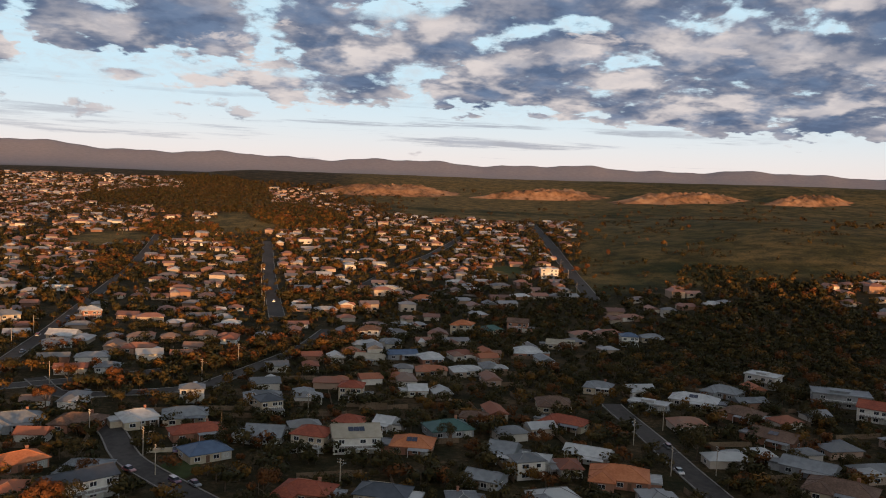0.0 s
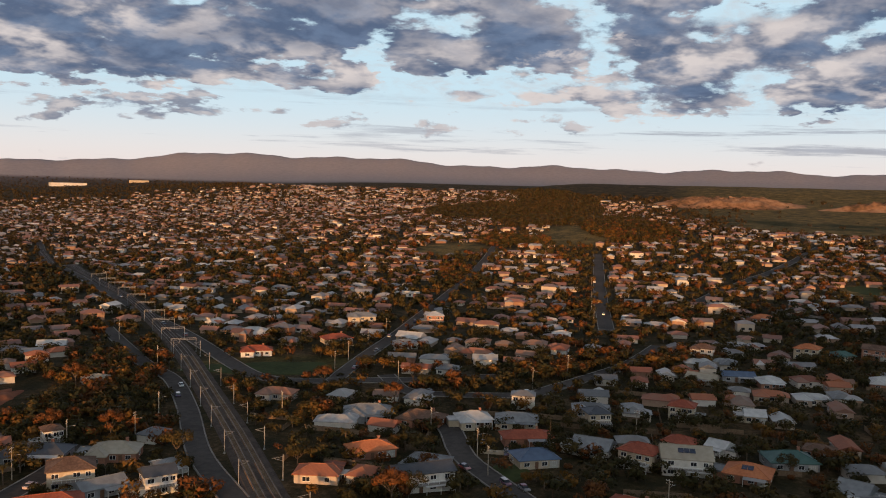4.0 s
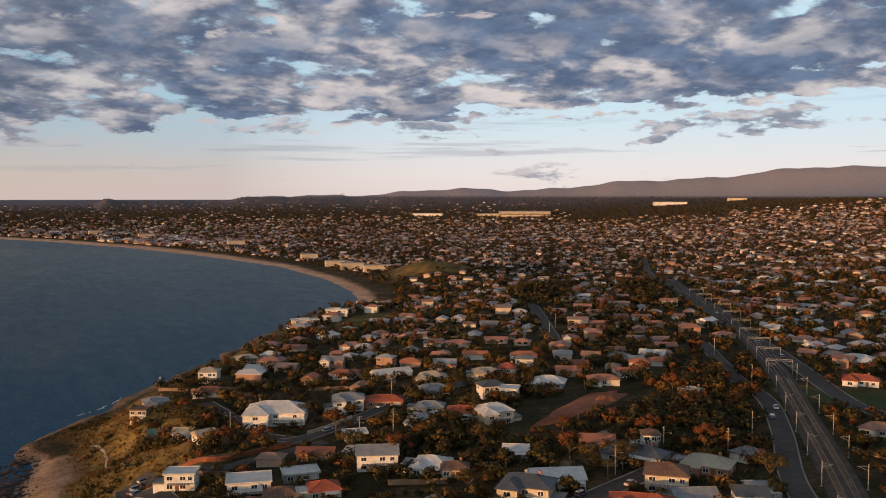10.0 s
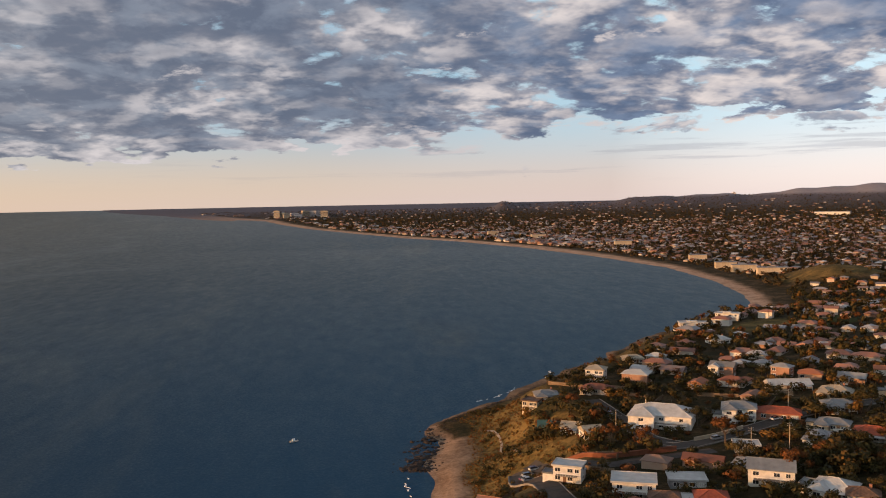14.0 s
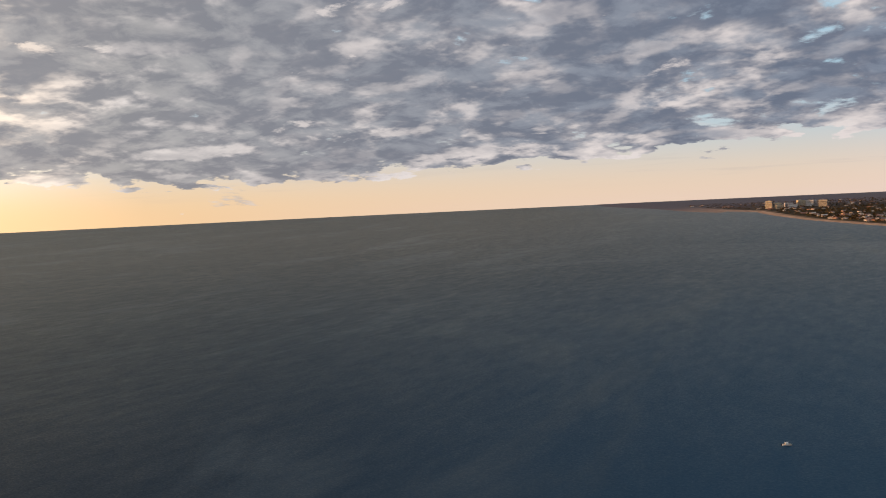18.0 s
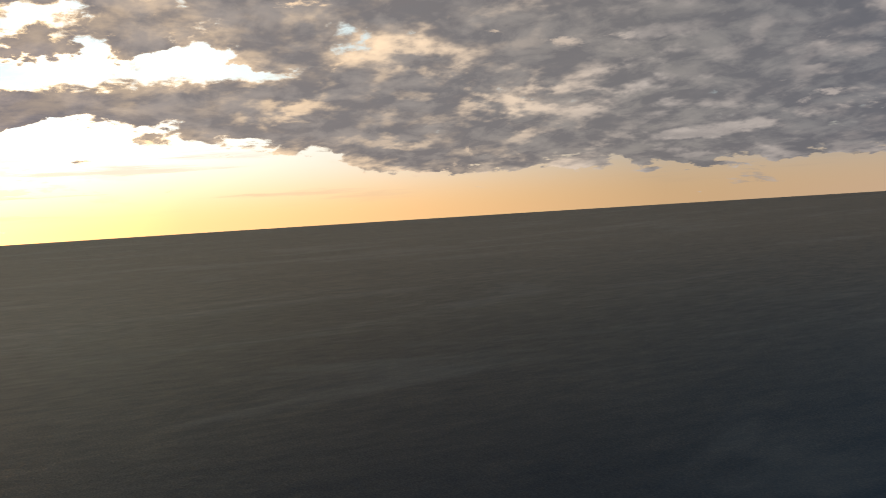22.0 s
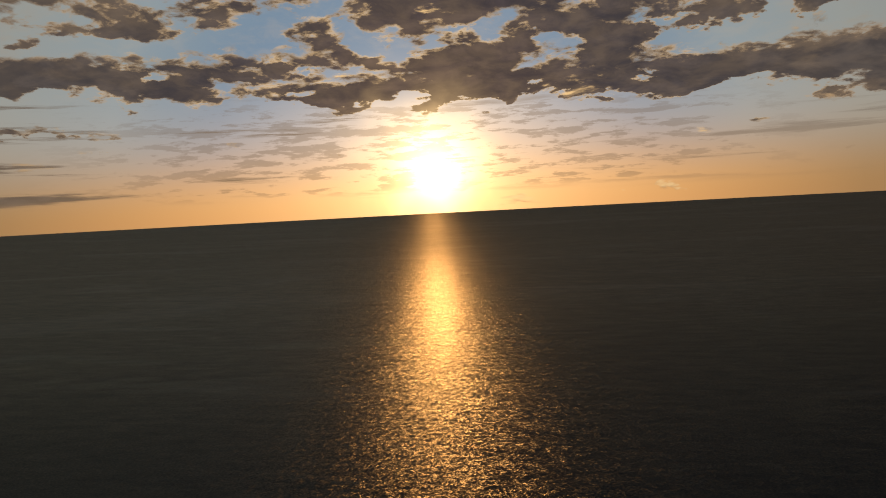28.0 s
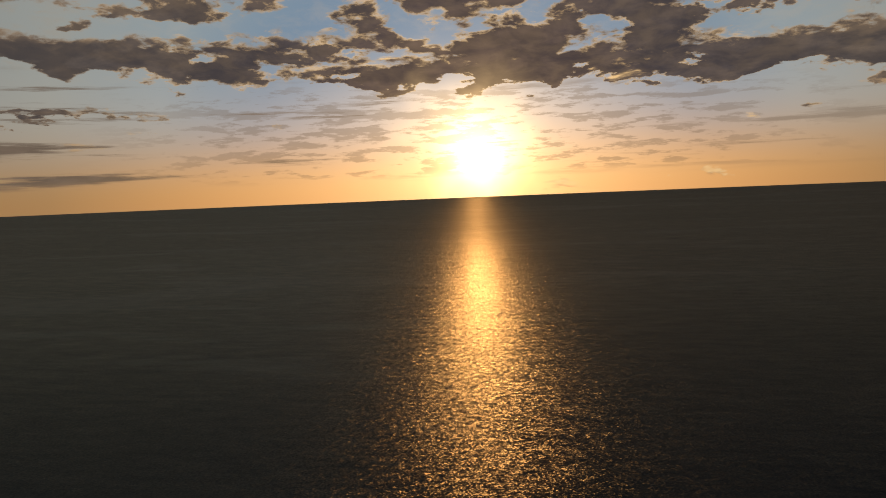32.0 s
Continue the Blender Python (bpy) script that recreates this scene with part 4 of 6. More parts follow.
def crown_mesh(name, lobes, cards, size, mat, rnd):
    """Leaf sprays round lobes (x, y, z, radius, flatness)."""
    s = Shape()
    total = sum(l[3] ** 2 for l in lobes)
    heart = sum((Vector(l[:3]) for l in lobes), Vector()) / len(lobes)
    facing = []
    for x, y, z, r, fl in lobes:
        for k in range(int(cards * r * r / total)):
            v = Vector((rnd.gauss(0, 1), rnd.gauss(0, 1), rnd.gauss(0, 1))).normalized()
            q = r * (0.62 + 0.42 * rnd.random())
            c = Vector((x + v.x * q, y + v.y * q, z + v.z * q * fl))
            n = (v + Vector((rnd.gauss(0, 0.3), rnd.gauss(0, 0.3), rnd.gauss(0, 0.3) + 0.2))).normalized()
            a = n.orthogonal().normalized()
            a = (Matrix.Rotation(rnd.random() * 6.28, 3, n) @ a)
            b = n.cross(a)
            e, g = size * (0.55 + 0.9 * rnd.random()), size * (0.35 + 0.6 * rnd.random())
            s.add([tuple(c - a * e), tuple(c + b * g * 0.9 - a * e * 0.2), tuple(c + a * e), tuple(c - b * g + a * e * 0.25)], [(0, 3, 2, 1)])
            facing += [tuple((v * 0.6 + (c - heart).normalized() * 0.5 + n * 0.35).normalized())] * 4
    return rounded(s.mesh(name, mat), np.array(facing))


def tree(kind, label, tall, spread, mat, seed, cards=420, card=0.55, form="gum"):
    """A tree with tapered trunk, limbs and an open crown of leaf sprays; origin at its foot."""
    rnd = random.Random(seed)
    root = tagged(new(kind), label, "tree")
    root.empty_display_size = 0.3
    lobes, s = [], Shape()
    base = 0.02 * tall + 0.06
    if form == "gum":
        fork = tall * 0.32
        s.tube((0, 0, -0.6), (0.1, 0.05, fork), base, base * 0.7, 7)
        for k in range(6):
            a = 6.28 * k / 6 + rnd.random() * 0.8
            q = spread * (0.25 + 0.33 * rnd.random())
            top = Vector((math.cos(a) * q, math.sin(a) * q, tall * (0.55 + 0.3 * rnd.random())))
            mid = Vector((0.1, 0.05, fork)).lerp(top, 0.5) + Vector((0, 0, 0.3))
            s.tube((0.1, 0.05, fork - 0.1), mid, base * 0.5, base * 0.3, 5)
            s.tube(mid, top, base * 0.3, base * 0.12, 4)
            lobes.append((top.x, top.y, top.z, spread * (0.20 + 0.10 * rnd.random()), 0.72))
        lobes.append((0, 0, tall * 0.86, spread * 0.24, 0.7))
    elif form == "round":
        s.tube((0, 0, -0.6), (0, 0, tall * 0.4), base, base * 0.6, 6)
        for k in range(5):
            a = 6.28 * k / 5 + rnd.random()
            q = spread * 0.24
            t2 = (math.cos(a) * q, math.sin(a) * q, tall * (0.42 + 0.2 * rnd.random()))
            s.tube((0, 0, tall * 0.22), t2, base * 0.4, base * 0.12, 4)
            lobes.append((*t2, spread * (0.24 + 0.08 * rnd.random()), 0.85))
        lobes.append((0, 0, tall * 0.68, spread * 0.28, 0.9))
    elif form == "pine":
        s.tube((0, 0, -0.6), (0, 0, tall), base, 0.05, 6)
        for k in range(9):
            h = tall * (0.16 + 0.09 * k)
            lobes.append((rnd.gauss(0, 0.15), rnd.gauss(0, 0.15), h, spread * 0.5 * (1.02 - k / 9.5), 0.28))
    else:
        s.tube((0, 0, -0.4), (0, 0, tall * 0.4), base, base * 0.5, 5)
        for k in range(5):
            a = 6.28 * k / 5 + rnd.random()
            s.tube((0, 0, 0.1), (math.cos(a) * spread * 0.25, math.sin(a) * spread * 0.25, tall * 0.5), base * 0.5, base * 0.2, 4)
            lobes.append((math.cos(a) * spread * 0.25, math.sin(a) * spread * 0.25, tall * (0.35 + 0.2 * rnd.random()), spread * 0.27, 0.8))
    part("trunk", s, "bark", root)
    part("crown", crown_mesh("crown", lobes, cards, card, mat, rnd), None, root)
    return root


def palm(label, tall, seed):
    rnd = random.Random(seed)
    root = tagged(new("palm_tree"), label, "palm tree")
    s = Shape()
    for k in range(5):
        s.tube((0, 0, tall * k / 5 - 0.4), (0, 0, tall * (k + 1) / 5 - 0.38), 0.3 - 0.02 * k, 0.26 - 0.02 * k, 7)
    part("trunk", s, "bark", root)
    s = Shape()
    for k in range(26):
        a, lift = rnd.random() * 6.28, rnd.random()
        p, way, r = Vector((0, 0, tall - 0.4)), Vector((math.cos(a), math.sin(a), 0)), 2.4
        side = Vector((-way.y, way.x, 0))
        pts = [p + way * r * t + Vector((0, 0, (0.4 + 1.6 * lift) * t * 1.6 - 2.2 * t * t)) for t in (0.0, 0.35, 0.7, 1.0)]
        for (q0, w0), (q1, w1) in zip(zip(pts, (0.06, 0.42, 0.34, 0.03)), zip(pts[1:], (0.42, 0.34, 0.03))):
            for sg in (1, -1):
                s.add([tuple(q0), tuple(q1), tuple(q1 + side * sg * w1 - Vector((0, 0, w1 * 0.5))), tuple(q0 + side * sg * w0 - Vector((0, 0, w0 * 0.5)))], [(0, 1, 2, 3)])
    part("crown", s, "leaf_gum", root)
    return root

# ---- railway ----
RAIL = dense([(150, 86), (186, 122), (234, 168), (294, 228), (361, 298), (447, 395), (522, 493), (600, 602), (760, 800), (895, 963)], 6.0)
ROADS.append((RAIL, 6.5))


def railway():
    bed = tagged(new("railway", strip("railway", RAIL, (5.6, 4.6, -4.6, -5.6), (-0.2, 0.45, 0.45, -0.2), "ballast")), "double railway track on brown ballast", "railway", kind="structure")
    for o in (2.7, 1.1, -1.1, -2.7):
        part("rail", strip("rail", RAIL, (o + 0.09, o + 0.09, o - 0.09, o - 0.09), (0.45, 0.72, 0.72, 0.45), "rail_steel"), None, bed, "worn steel rail")
    n = sides(RAIL)
    s = Shape()
    for i in range(0, 40):
        for k in range(8):
            p = RAIL[i] * (1 - k / 8) + RAIL[i + 1] * k / 8
            g = ground_at(*p) + 0.44
            for o in (1.9, -1.9):
                c = Vector((p[0] + n[i][0] * o, p[1] + n[i][1] * o, 0))
                a, b = Vector((n[i][0], n[i][1], 0)) * 1.2, Vector((n[i][1], -n[i][0], 0)) * 0.13
                s.add([tuple(c + u + Vector((0, 0, z))) for z in (g, g + 0.12) for u in (a + b, -a + b, -a - b, a - b)],
                      [(4, 5, 6, 7), (0, 1, 5, 4), (1, 2, 6, 5), (2, 3, 7, 6), (3, 0, 4, 7)])
    tagged(part("sleepers", s, "timber", bed), kind="stuff")


def portal(span, tall, label):
    """A steel gantry across the tracks, its legs at +-span/2 along x."""
    root = tagged(new("rail_gantry"), label, "gantry", "gantries over the railway")
    for sx in (-1, 1):
        s = Shape()
        for dy in (-0.2, 0.2):
            s.box(sx * span / 2 - 0.09, dy - 0.09, -0.8, sx * span / 2 + 0.09, dy + 0.09, tall)
        for k in range(7):
            s.box(sx * span / 2 - 0.05, -0.2, k * tall / 7, sx * span / 2 + 0.05, 0.2, k * tall / 7 + 0.1)
        part("leg", s, "steel", root)
    s = Shape()
    for z in (tall - 0.75, tall):
        s.box(-span / 2, -0.1, z, span / 2, 0.1, z + 0.16)
    m = 10
    for k in range(m):
        x0, x1 = -span / 2 + span * k / m, -span / 2 + span * (k + 1) / m
        s.tube((x0, 0, tall - 0.7 if k % 2 else tall), (x1, 0, tall if k % 2 else tall - 0.7), 0.05, 0.05, 4)
    part("beam", s, "steel", root)
    for x in (-1.9, 1.9):
        s = Shape()
        s.box(x - 0.05, -0.05, tall - 1.9, x + 0.05, 0.05, tall - 0.75)
        s.tube((x, 0, tall - 1.9), (x + 0.9, 0, tall - 1.6), 0.04, 0.04, 5)
        part("dropper", s, "steel", root)
    return root


def mast(tall, arm, label):
    root = tagged(new("rail_mast"), label, "mast", "masts along the railway")
    s = Shape()
    s.box(-0.11, -0.11, -0.8, 0.11, 0.11, tall)
    s.box(-0.28, -0.28, -0.8, 0.28, 0.28, 0.3)
    part("post", s, "steel", root)
    s = Shape()
    s.tube((0, 0, tall - 0.6), (arm, 0, tall - 0.9), 0.06, 0.05, 5)
    s.tube((0, 0, tall - 1.9), (arm * 0.85, 0, tall - 1.0), 0.05, 0.05, 5)
    part("bracket", s, "steel", root)
    return root


def along(root, i, side_off, first):
    n = sides(RAIL)
    x, y = RAIL[i] + n[i] * side_off
    m = Matrix.Translation((x, y, ground_at(x, y))) @ Matrix.Rotation(math.atan2(-n[i][1], -n[i][0]), 4, "Z")
    if first:
        root.matrix_basis = m
        return root
    return copy_thing(root, m)


railway()
_p = portal(11.5, 6.8, "galvanised steel gantry spanning the railway tracks")
for _k, _i in enumerate(range(42, 100, 6)):
    along(_p, _i, 0.0, _k == 0)
_m = mast(7.4, 3.0, "galvanised steel mast holding the overhead wire")
for _k, _i in enumerate(range(5, 42, 5)):
    along(_m, _i, 6.0, _k == 0)
    copy_thing(_m, Matrix.Translation((*(RAIL[_i] - sides(RAIL)[_i] * 6.0), ground_at(*(RAIL[_i] - sides(RAIL)[_i] * 6.0)))) @ Matrix.Rotation(math.atan2(*sides(RAIL)[_i][::-1]), 4, "Z"))

# ---- the houses that can be told apart, one by one ----
WORD = {"hip": "hipped", "gable": "gabled", "flat": "flat", "sheet_white": "white metal", "sheet_grey": "grey metal", "sheet_dark": "charcoal metal", "sheet_blue": "slate-blue metal",
        "sheet_green": "dark green metal", "sheet_cream": "cream metal", "tile_red": "dark red tiled", "tile_orange": "orange terracotta tiled", "tile_brown": "brown tiled",
        "render_white": "white rendered", "render_cream": "cream rendered", "brick_wall": "red brick", "grey_wall": "grey rendered"}


def spot(x, y, yaw, w, d, kind, roof, wall, floors, solar=0):
    rnd = random.Random(int(x * 13 + y * 7))
    w, d = w * 0.9, d * 0.88
    label = "%s-storey %s house with %s %s roof" % (("one", "two", "three")[floors - 1], WORD[wall], WORD[kind], WORD[roof])
    ell = 3.2 if kind == "hip" and w >= 10 and rnd.random() < 0.7 else 0.0
    h = house(label, w, d, kind, roof, wall, floors, ell, solar=solar, porch=kind != "flat" and rnd.random() < 0.6, chimney=kind == "hip" and rnd.random() < 0.3, annex=rnd.choice((0, 1, 2, 3, 4)))
    if kind == "flat" and w > 13:
        s = Shape()
        s.box(-w * 0.2, -d * 0.2, 2.65 * floors + 0.3, w * 0.14, d * 0.22, 2.65 * floors + 1.1)
        s.box(-w * 0.22, -d * 0.22, 2.65 * floors + 1.1, w * 0.16, d * 0.24, 2.65 * floors + 1.25)
        part("roof_lantern", s, roof, h)
    if floors > 1:
        s = Shape()
        s.box(-w * 0.38, -1.7, 2.5, w * 0.38, 0.0, 2.7)
        b = part("balcony", s, "concrete", h, at=(0, -d / 2, 0))
        s = Shape()
        s.box(-w * 0.38, -1.7, 3.5, w * 0.38, -1.62, 3.6)
        for k in range(9):
            u = -w * 0.38 + w * 0.76 * k / 8
            s.box(u - 0.03, -1.69, 2.7, u + 0.03, -1.63, 3.5)
        part("railing", s, "frame_white", b)
    set_down(h, x, y, yaw, w, d)
    TAKEN.append((x, y, 0.5 * math.hypot(w, d) * 0.92))


spot(279, 99, -57, 13, 10, "hip", "sheet_white", "render_cream", 1)
spot(285, 85, -73, 16, 10, "hip", "sheet_grey", "render_cream", 1)
spot(300, 60, -57, 9, 9, "hip", "sheet_dark", "render_cream", 2)
spot(269, 135, -63, 19, 12, "hip", "sheet_grey", "grey_wall", 1)
spot(272, 115, -89, 16, 10, "hip", "tile_brown", "brick_wall", 1)
spot(231, 115, -42, 15, 10, "hip", "tile_orange", "brick_wall", 1)
spot(229, 95, -90, 13, 9, "hip", "sheet_grey", "grey_wall", 1)
spot(212, 90, -45, 19, 9, "gable", "sheet_dark", "render_white", 2)
spot(248, 68, -53, 14, 11, "hip", "sheet_blue", "render_cream", 1)
spot(267, 76, -60, 18, 9, "hip", "tile_red", "brick_wall", 1)
spot(267, 54, -93, 13, 12, "gable", "sheet_grey", "render_white", 1)
spot(260, 38, -104, 12, 10, "hip", "tile_red", "render_cream", 2)
spot(261, 25, -77, 16, 13, "gable", "sheet_cream", "render_white", 2, 3)
spot(286, 17, -109, 7, 8, "gable", "sheet_white", "render_white", 1)
spot(261, 7, -96, 14, 12, "hip", "tile_orange", "brick_wall", 1, 2)
spot(280, -4, -69, 16, 12, "hip", "sheet_green", "grey_wall", 1)
spot(257, -21, -109, 9, 12, "gable", "sheet_grey", "render_cream", 1)
spot(250, -30, -105, 9, 7, "flat", "sheet_white", "render_white", 1)
spot(258, -47, -114, 15, 9, "gable", "sheet_white", "render_white", 1)
spot(240, -53, -102, 18, 13, "hip", "tile_orange", "brick_wall", 1)
spot(319, -44, -90, 14, 11, "hip", "tile_brown", "render_cream", 1)
spot(292, -45, -121, 16, 9, "hip", "tile_red", "render_cream", 1)
spot(325, 33, -92, 10, 9, "hip", "tile_red", "render_cream", 2)
spot(334, 8, -81, 8, 9, "gable", "sheet_white", "render_cream", 1)
spot(401, 4, -75, 12, 10, "hip", "sheet_white", "brick_wall", 1)
spot(393, 32, -99, 14, 9, "gable", "sheet_cream", "render_cream", 1)
spot(406, 18, -73, 16, 8, "gable", "sheet_blue", "grey_wall", 1)
spot(450, 37, -93, 12, 9, "hip", "tile_brown", "render_white", 2)
spot(478, -13, -106, 12, 10, "hip", "tile_orange", "render_cream", 2)
spot(481, -29, -71, 12, 9, "hip", "sheet_green", "render_cream", 1)
spot(490, -45, -103, 13, 10, "gable", "tile_brown", "brick_wall", 2)
spot(424, -44, -88, 16, 11, "hip", "sheet_white", "brick_wall", 1)
spot(449, -64, -98, 16, 10, "gable", "sheet_cream", "render_cream", 1)
spot(335, -102, -115, 20, 11, "hip", "sheet_white", "render_white", 1, 2)
spot(354, -120, -131, 15, 11, "hip", "sheet_grey", "grey_wall", 1)
spot(377, -145, -133, 15, 10, "flat", "sheet_white", "render_white", 2)
spot(346, -165, -108, 24, 13, "flat", "sheet_grey", "grey_wall", 2)
spot(322, -167, -125, 12, 11, "gable", "tile_red", "render_white", 2)
spot(317, -115, -132, 16, 11, "hip", "tile_brown", "brick_wall", 1)
spot(287, -116, -134, 17, 11, "gable", "tile_brown", "brick_wall", 1, 2)
spot(255, -114, -128, 17, 10, "gable", "sheet_grey", "grey_wall", 1)
spot(236, -115, -124, 20, 12, "hip", "tile_brown", "render_cream", 1)
spot(462, -103, -89, 10, 9, "hip", "sheet_blue", "render_white", 2)
spot(473, -118, -90, 13, 9, "hip", "sheet_grey", "render_cream", 1)
spot(704, -88, -89, 16, 12, "flat", "sheet_white", "render_white", 3)
spot(629, 38, -95, 22, 11, "flat", "sheet_white", "render_white", 1)
spot(586, 12, -97, 14, 10, "hip", "tile_orange", "brick_wall", 1)
spot(326, -82, -118, 16, 7, "flat", "sheet_white", "grey_wall", 1)
spot(218, 33, -103, 15, 10, "hip", "tile_red", "brick_wall", 1)
spot(217, 13, -101, 15, 10, "hip", "sheet_dark", "render_cream", 1)
spot(463, 114, -84, 11, 8, "hip", "sheet_white", "render_white", 1)
spot(286, 29, -106, 11, 9, "hip", "tile_red", "render_cream", 1)
spot(294, -13, -101, 10, 8, "hip", "tile_brown", "brick_wall", 1)
spot(351, -67, -109, 12, 8, "hip", "sheet_grey", "render_cream", 1)
spot(231, -14, -116, 11, 8, "gable", "sheet_grey", "grey_wall", 1)
spot(109, 326, -27, 26, 16, "hip", "sheet_white", "render_white", 2)
spot(139, 324, -23, 14, 10, "hip", "sheet_grey", "render_white", 2)
spot(153, 320, -25, 18, 9, "hip", "tile_red", "brick_wall", 1)
spot(188, 341, -37, 14, 11, "hip", "sheet_cream", "render_cream", 1)
spot(178, 321, -15, 13, 9, "hip", "sheet_grey", "render_white", 1)
spot(177, 361, -4, 20, 9, "gable", "sheet_white", "render_cream", 1)
spot(193, 299, -11, 11, 9, "hip", "sheet_dark", "render_white", 2)
spot(195, 288, -42, 8, 8, "flat", "sheet_white", "render_white", 2)
spot(168, 280, -39, 14, 10, "hip", "tile_red", "render_white", 1)
spot(172, 265, -11, 14, 11, "hip", "sheet_white", "render_cream", 2)
spot(163, 297, -37, 12, 8, "hip", "sheet_grey", "render_cream", 1)
spot(124, 283, -16, 9, 7, "flat", "sheet_white", "render_cream", 1)
spot(116, 247, -25, 14.5, 10.5, "gable", "sheet_grey", "render_white", 2)
spot(128, 232, -43, 12, 10, "hip", "sheet_white", "render_white", 1)
spot(131, 223, -30, 9, 8, "hip", "tile_brown", "render_cream", 1)
spot(92, 253, -12, 12, 8, "flat", "sheet_white", "grey_wall", 1)
spot(221, 296, -45, 15, 11, "hip", "sheet_white", "grey_wall", 1)
spot(310, 327, -51, 14, 9, "gable", "sheet_white", "render_white", 1)
spot(260, 251, -46, 12, 10, "hip", "sheet_cream", "render_cream", 1)
spot(195, 181, -61, 15, 11, "hip", "sheet_cream", "brick_wall", 1)
spot(172, 175, -45, 13, 11, "hip", "tile_brown", "render_cream", 2)
spot(154, 165, -43, 19, 11, "hip", "tile_red", "brick_wall", 1)
spot(184, 200, -65, 20, 10, "hip", "sheet_dark", "grey_wall", 1)
spot(195, 206, -30, 6, 6, "hip", "tile_brown", "render_white", 2)
spot(149, 196, -23, 17, 11, "gable", "sheet_white", "render_white", 1)
spot(135, 190, -49, 15, 11, "hip", "sheet_dark", "render_cream", 2)
spot(178, 151, -36, 9, 8, "gable", "sheet_dark", "render_white", 2)
spot(191, 158, -28, 8, 7, "hip", "sheet_grey", "render_white", 1)
spot(170, 163, -24, 13, 8, "gable", "sheet_grey", "grey_wall", 1)
spot(155, 225, -35, 9, 7, "gable", "sheet_white", "render_cream", 1)
spot(387, 264, -70, 18, 12, "hip", "sheet_white", "brick_wall", 1)
spot(345, 234, -56, 16, 9, "hip", "tile_red", "render_white", 1)
spot(451, 232, -63, 18, 10, "hip", "sheet_grey", "render_cream", 2)
spot(417, 185, -88, 15, 10, "gable", "sheet_white", "render_cream", 1)
spot(397, 179, -66, 14, 8, "hip", "sheet_grey", "render_white", 1)
spot(472, 194, -60, 11, 10, "hip", "sheet_white", "brick_wall", 2)
spot(391, 216, -39, 16, 10, "hip", "tile_red", "render_cream", 1)
spot(575, 259, -66, 20, 9, "flat", "sheet_white", "render_white", 1)
spot(225, 334, -42, 9, 9, "hip", "tile_red", "brick_wall", 1)
spot(212, 333, -24, 13, 8, "hip", "sheet_cream", "render_cream", 1)
spot(207, 557, -12, 20, 9, "flat", "sheet_white", "render_white", 2)
spot(202, 501, 0, 14, 9, "hip", "sheet_white", "render_white", 1)
spot(246, 593, -30, 18, 9, "flat", "sheet_white", "render_white", 2)
spot(58.5, 267, -26, 10, 7.5, "flat", "sheet_white", "render_white", 2)
spot(74, 248, -17, 14, 10.5, "flat", "sheet_white", "render_white", 2)
spot(73, 328, -27, 8, 8, "gable", "sheet_cream", "render_white", 1)
spot(78, 317, 8, 8, 8, "gable", "sheet_cream", "render_white", 1)
spot(70, 349, -11, 14, 9, "gable", "sheet_green", "grey_wall", 1)
spot(67, 382, -32, 8, 8, "flat", "tile_brown", "render_cream", 2)
spot(75, 390, -3, 12, 9, "hip", "sheet_grey", "render_cream", 1)
spot(105, 415, -28, 10, 9, "hip", "sheet_cream", "render_white", 2)
spot(135, 454, -3, 12, 8, "hip", "sheet_cream", "render_cream", 1)
spot(149, 456, -40, 10, 8, "hip", "sheet_white", "render_cream", 1)
spot(92, 233, -14, 10, 9, "hip", "tile_red", "render_cream", 1)
spot(80, 236, -19, 11, 9, "hip", "tile_brown", "render_cream", 1)


# ---- rows of houses along the streets ----
LOCK = random.Random(77)


SCRUB = ((80, 335, 30, 14, 20), (86, 305, 24, 8, 5), (66, 360, 10, 22, 20), (62, 345, 8, 20, 0), (400, 75, 75, 17, -35), (345, 118, 45, 17, -30), (338, 264, 36, 5, 48), (372, 306, 24, 5, 52), (232, 230, 75, 24, 40),
         (165, 268, 55, 14, 20), (290, 268, 45, 22, 45), (580, 95, 55, 16, 80), (700, 262, 60, 20, 30), (960, 300, 60, 40, 40), (1110, 190, 150, 60, 15))
SHADE = ((520, -60, 90, 32, -25), (500, -190, 120, 55, -40), (640, -230, 90, 40, 10), (430, -150, 130, 40, -62), (470, -215, 80, 45, -50), (392, -185, 40, 28, -40), (150, 250, 28, 20, 60), (240, 215, 30, 12, 40), (290, 200, 32, 12, 140), (165, 222, 16, 8, 30))
WOODS = ((1800, 560, 520, 190, 17), (1350, 330, 260, 120, 15), (470, 640, 130, 30, 50), (520, 560, 110, 22, 50))
BARE = ((212, 262, 42, 15, 12),)          # levelled building plot


